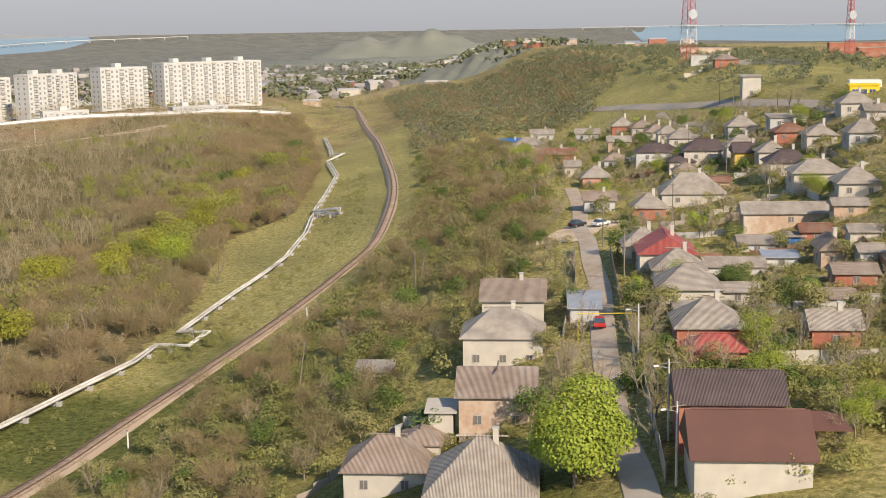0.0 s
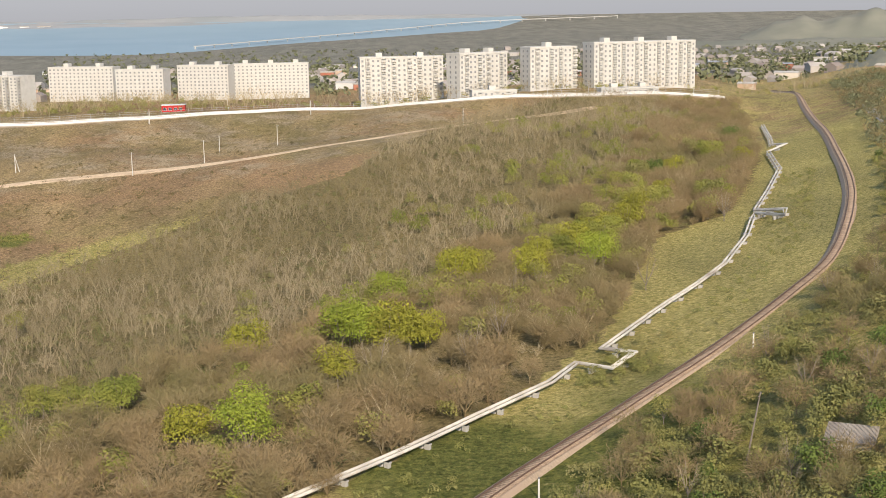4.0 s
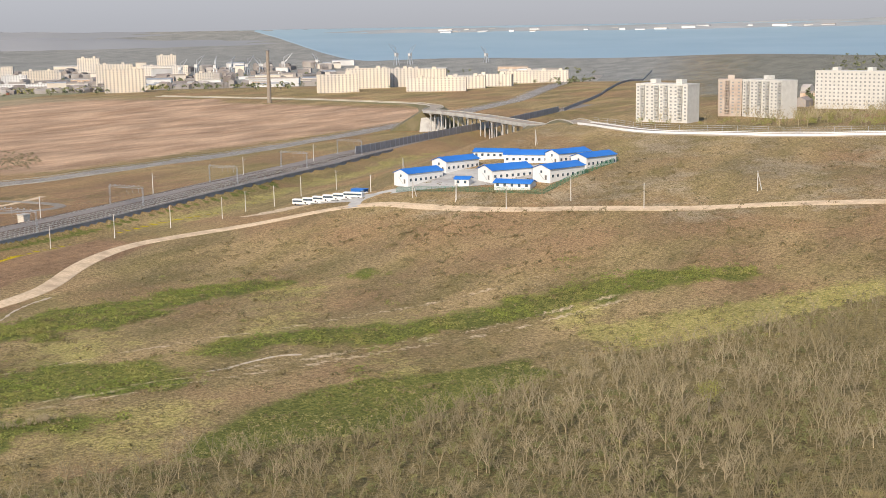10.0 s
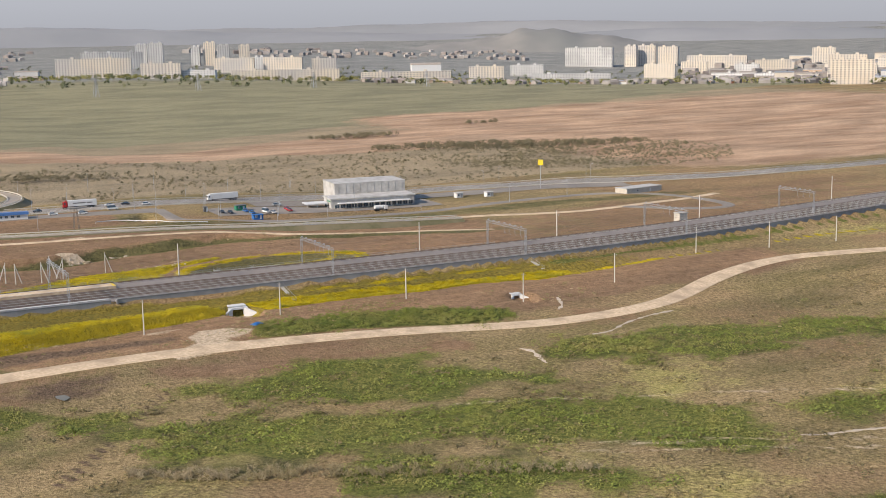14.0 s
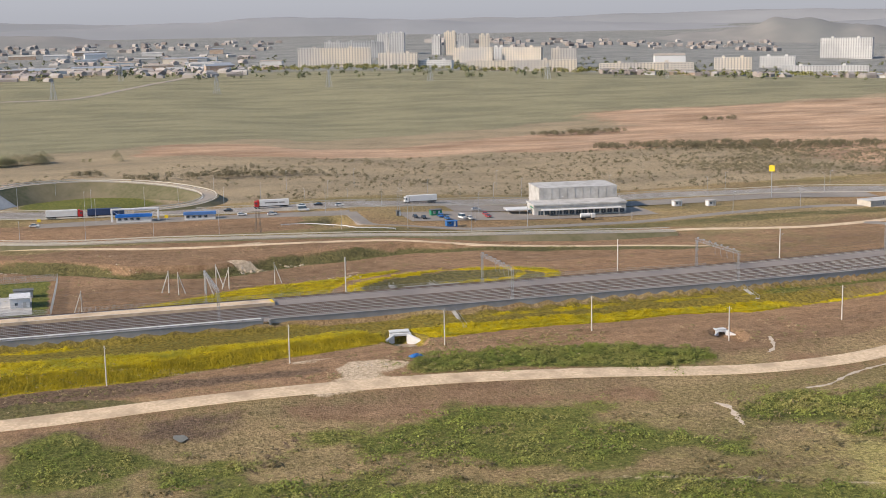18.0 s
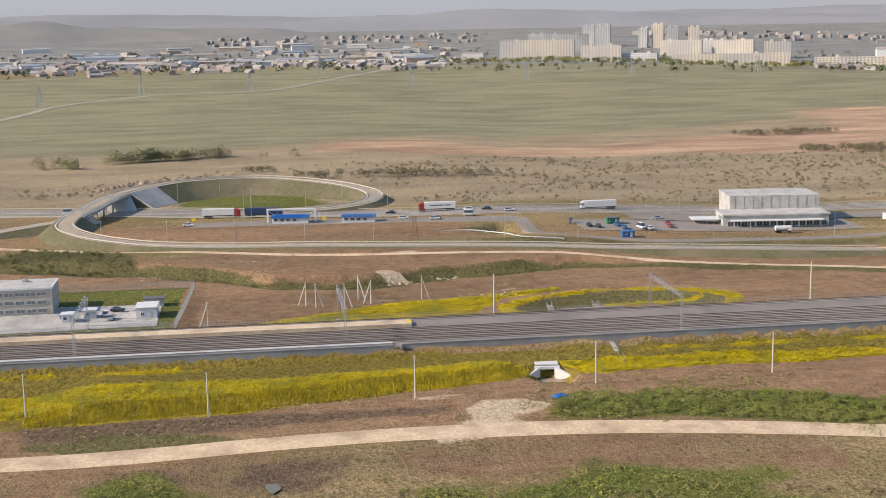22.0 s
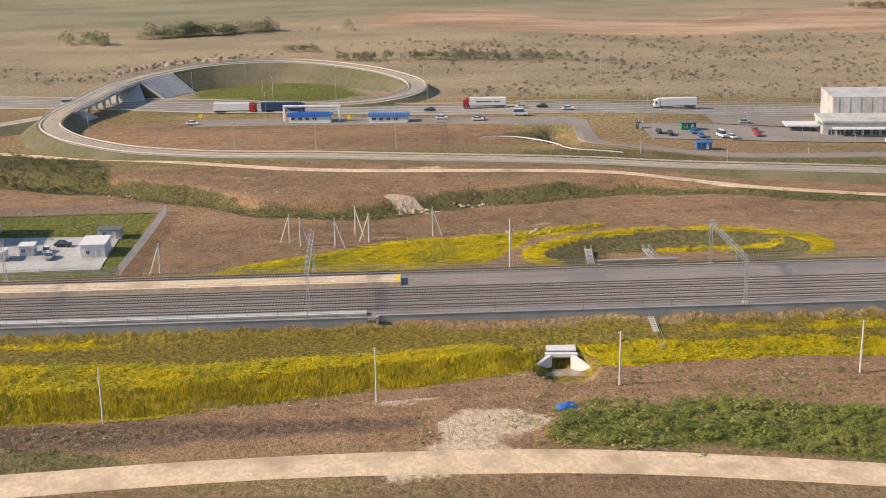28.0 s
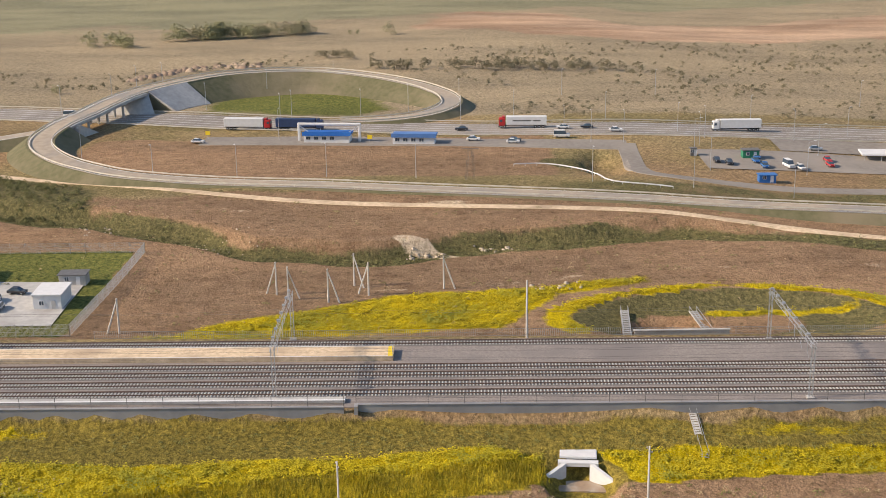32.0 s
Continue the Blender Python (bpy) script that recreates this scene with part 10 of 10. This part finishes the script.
stuff("spoil_heaps", [heap(430 + i) for i in range(4)], hv, SPOIL, rng, "rows of tipped brown earth heaps behind the loop road", "earth heaps", 0.8, 1.3)
stuff("copse", FARTREE, cs_, DRYB, rng, "dark copses and reed-side bushes on the plain", "trees", 0.7, 1.3)
fx = []
while len(fx) < 7800:
    y_ = rng.uniform(90, 440, 9000)
    d_ = rng.uniform(-70, 45, 9000)
    x_ = rail_x(y_) + d_
    w_ = cover(x_, y_)["rape"]
    fx += [(a, b, 1.0) for a, b, c in zip(x_, y_, w_) if c > rng.uniform(0.5, 0.95)]
BLOOM = [leaf_cloud(300 + i, 14, [(0, 0, 0.3, 0.45), (0.7, 0.2, 0.25, 0.4), (-0.5, 0.6, 0.3, 0.4)], 0.16, 1.6) for i in range(4)]
stuff("rape_flowers", BLOOM, fx[:7800], FLOWER, rng, "yellow rape in bloom along the railway bank", "flowers", 0.7, 1.2)
STALKS = []
for i in range(4):
    ra = np.random.default_rng(340 + i)
    STALKS.append(join([twig((a, b, 0), (a + ra.normal(0, 0.1), b + ra.normal(0, 0.1), ra.uniform(0.6, 1.1)), 0.045, ra) for a, b in ra.uniform(-0.9, 0.9, (14, 2))]))
sy = rng.uniform(188, 308, 3000)
sp = [(float(rail_x(y) + bench(y)) + d, y, 1.0) for y, d in zip(sy, rng.uniform(-0.3, 7.0, 3000))][:2000]
stuff("rape_stalks", STALKS, sp, STEM, rng, "dull olive rape stalks on the terrace slope", "flowers", 0.7, 1.2)
gx = [(float(rail_x(y)) + d, y, 1.0) for y, d in zip(rng.uniform(90, 560, 1600), rng.uniform(17.5, 28, 1600))]
stuff("bank_weeds", LOW, gx, OLIVE, rng, "green weeds on the railway bank", "weeds", 0.35, 0.7)
far_t = []
while len(far_t) < 5200:
    az = rng.choice([rng.uniform(-34, 12), rng.uniform(-34, 12), rng.uniform(-34, 12), rng.uniform(22, 108)])
    x, y = polar(az, rng.uniform(950, 3000) if az < 16 else rng.uniform(1750, 2650))
    far_t.append((x, y, 1.0))
stuff("distant_trees", [leaf_cloud(400 + i, 12, lobes_for(400 + i, 3.2, 0.5, 5, 4), 1.4) for i in range(4)], far_t, HAZED_LEAF, rng, "distant garden trees between far buildings", "trees", 0.8, 1.7)
tw = []
while len(tw) < 900:
    az = rng.uniform(41, 79)
    tw.append((*polar(az, rng.uniform(1920, 2060) if az < 70 else rng.uniform(2000, 2250)), 1.0))
stuff("town_trees", [leaf_cloud(420 + i, 16, lobes_for(420 + i, 3.0, 0.5, 5, 5), 1.2) for i in range(4)], tw, OLIVE, rng, "dark street trees before the distant town", "trees", 0.7, 1.5)
sw = []
while len(sw) < 1500:
    y = rng.uniform(175, 430)
    d = rng.choice((rng.uniform(36, 74), rng.uniform(36, 74), rng.uniform(-125, -24)))
    x = float(rail_x(y)) + d
    if patchy(x, y) + 0.8 * wob(x, y, 0.21) > rng.uniform(-0.6, 1.6) and abs(x + 371) > 4.5:
        sw.append((x, y, 1.0))
stuff("soil_weeds", TUFT, sw[:1000], OLIVE, rng, "sparse weeds on the bare brown soil", "weeds", 0.4, 1.2)
stuff("soil_grass", TUFT, sw[1000:], DRY_TUFT, rng, "dry grass tufts on the bare brown soil", "grass", 0.4, 1.0)
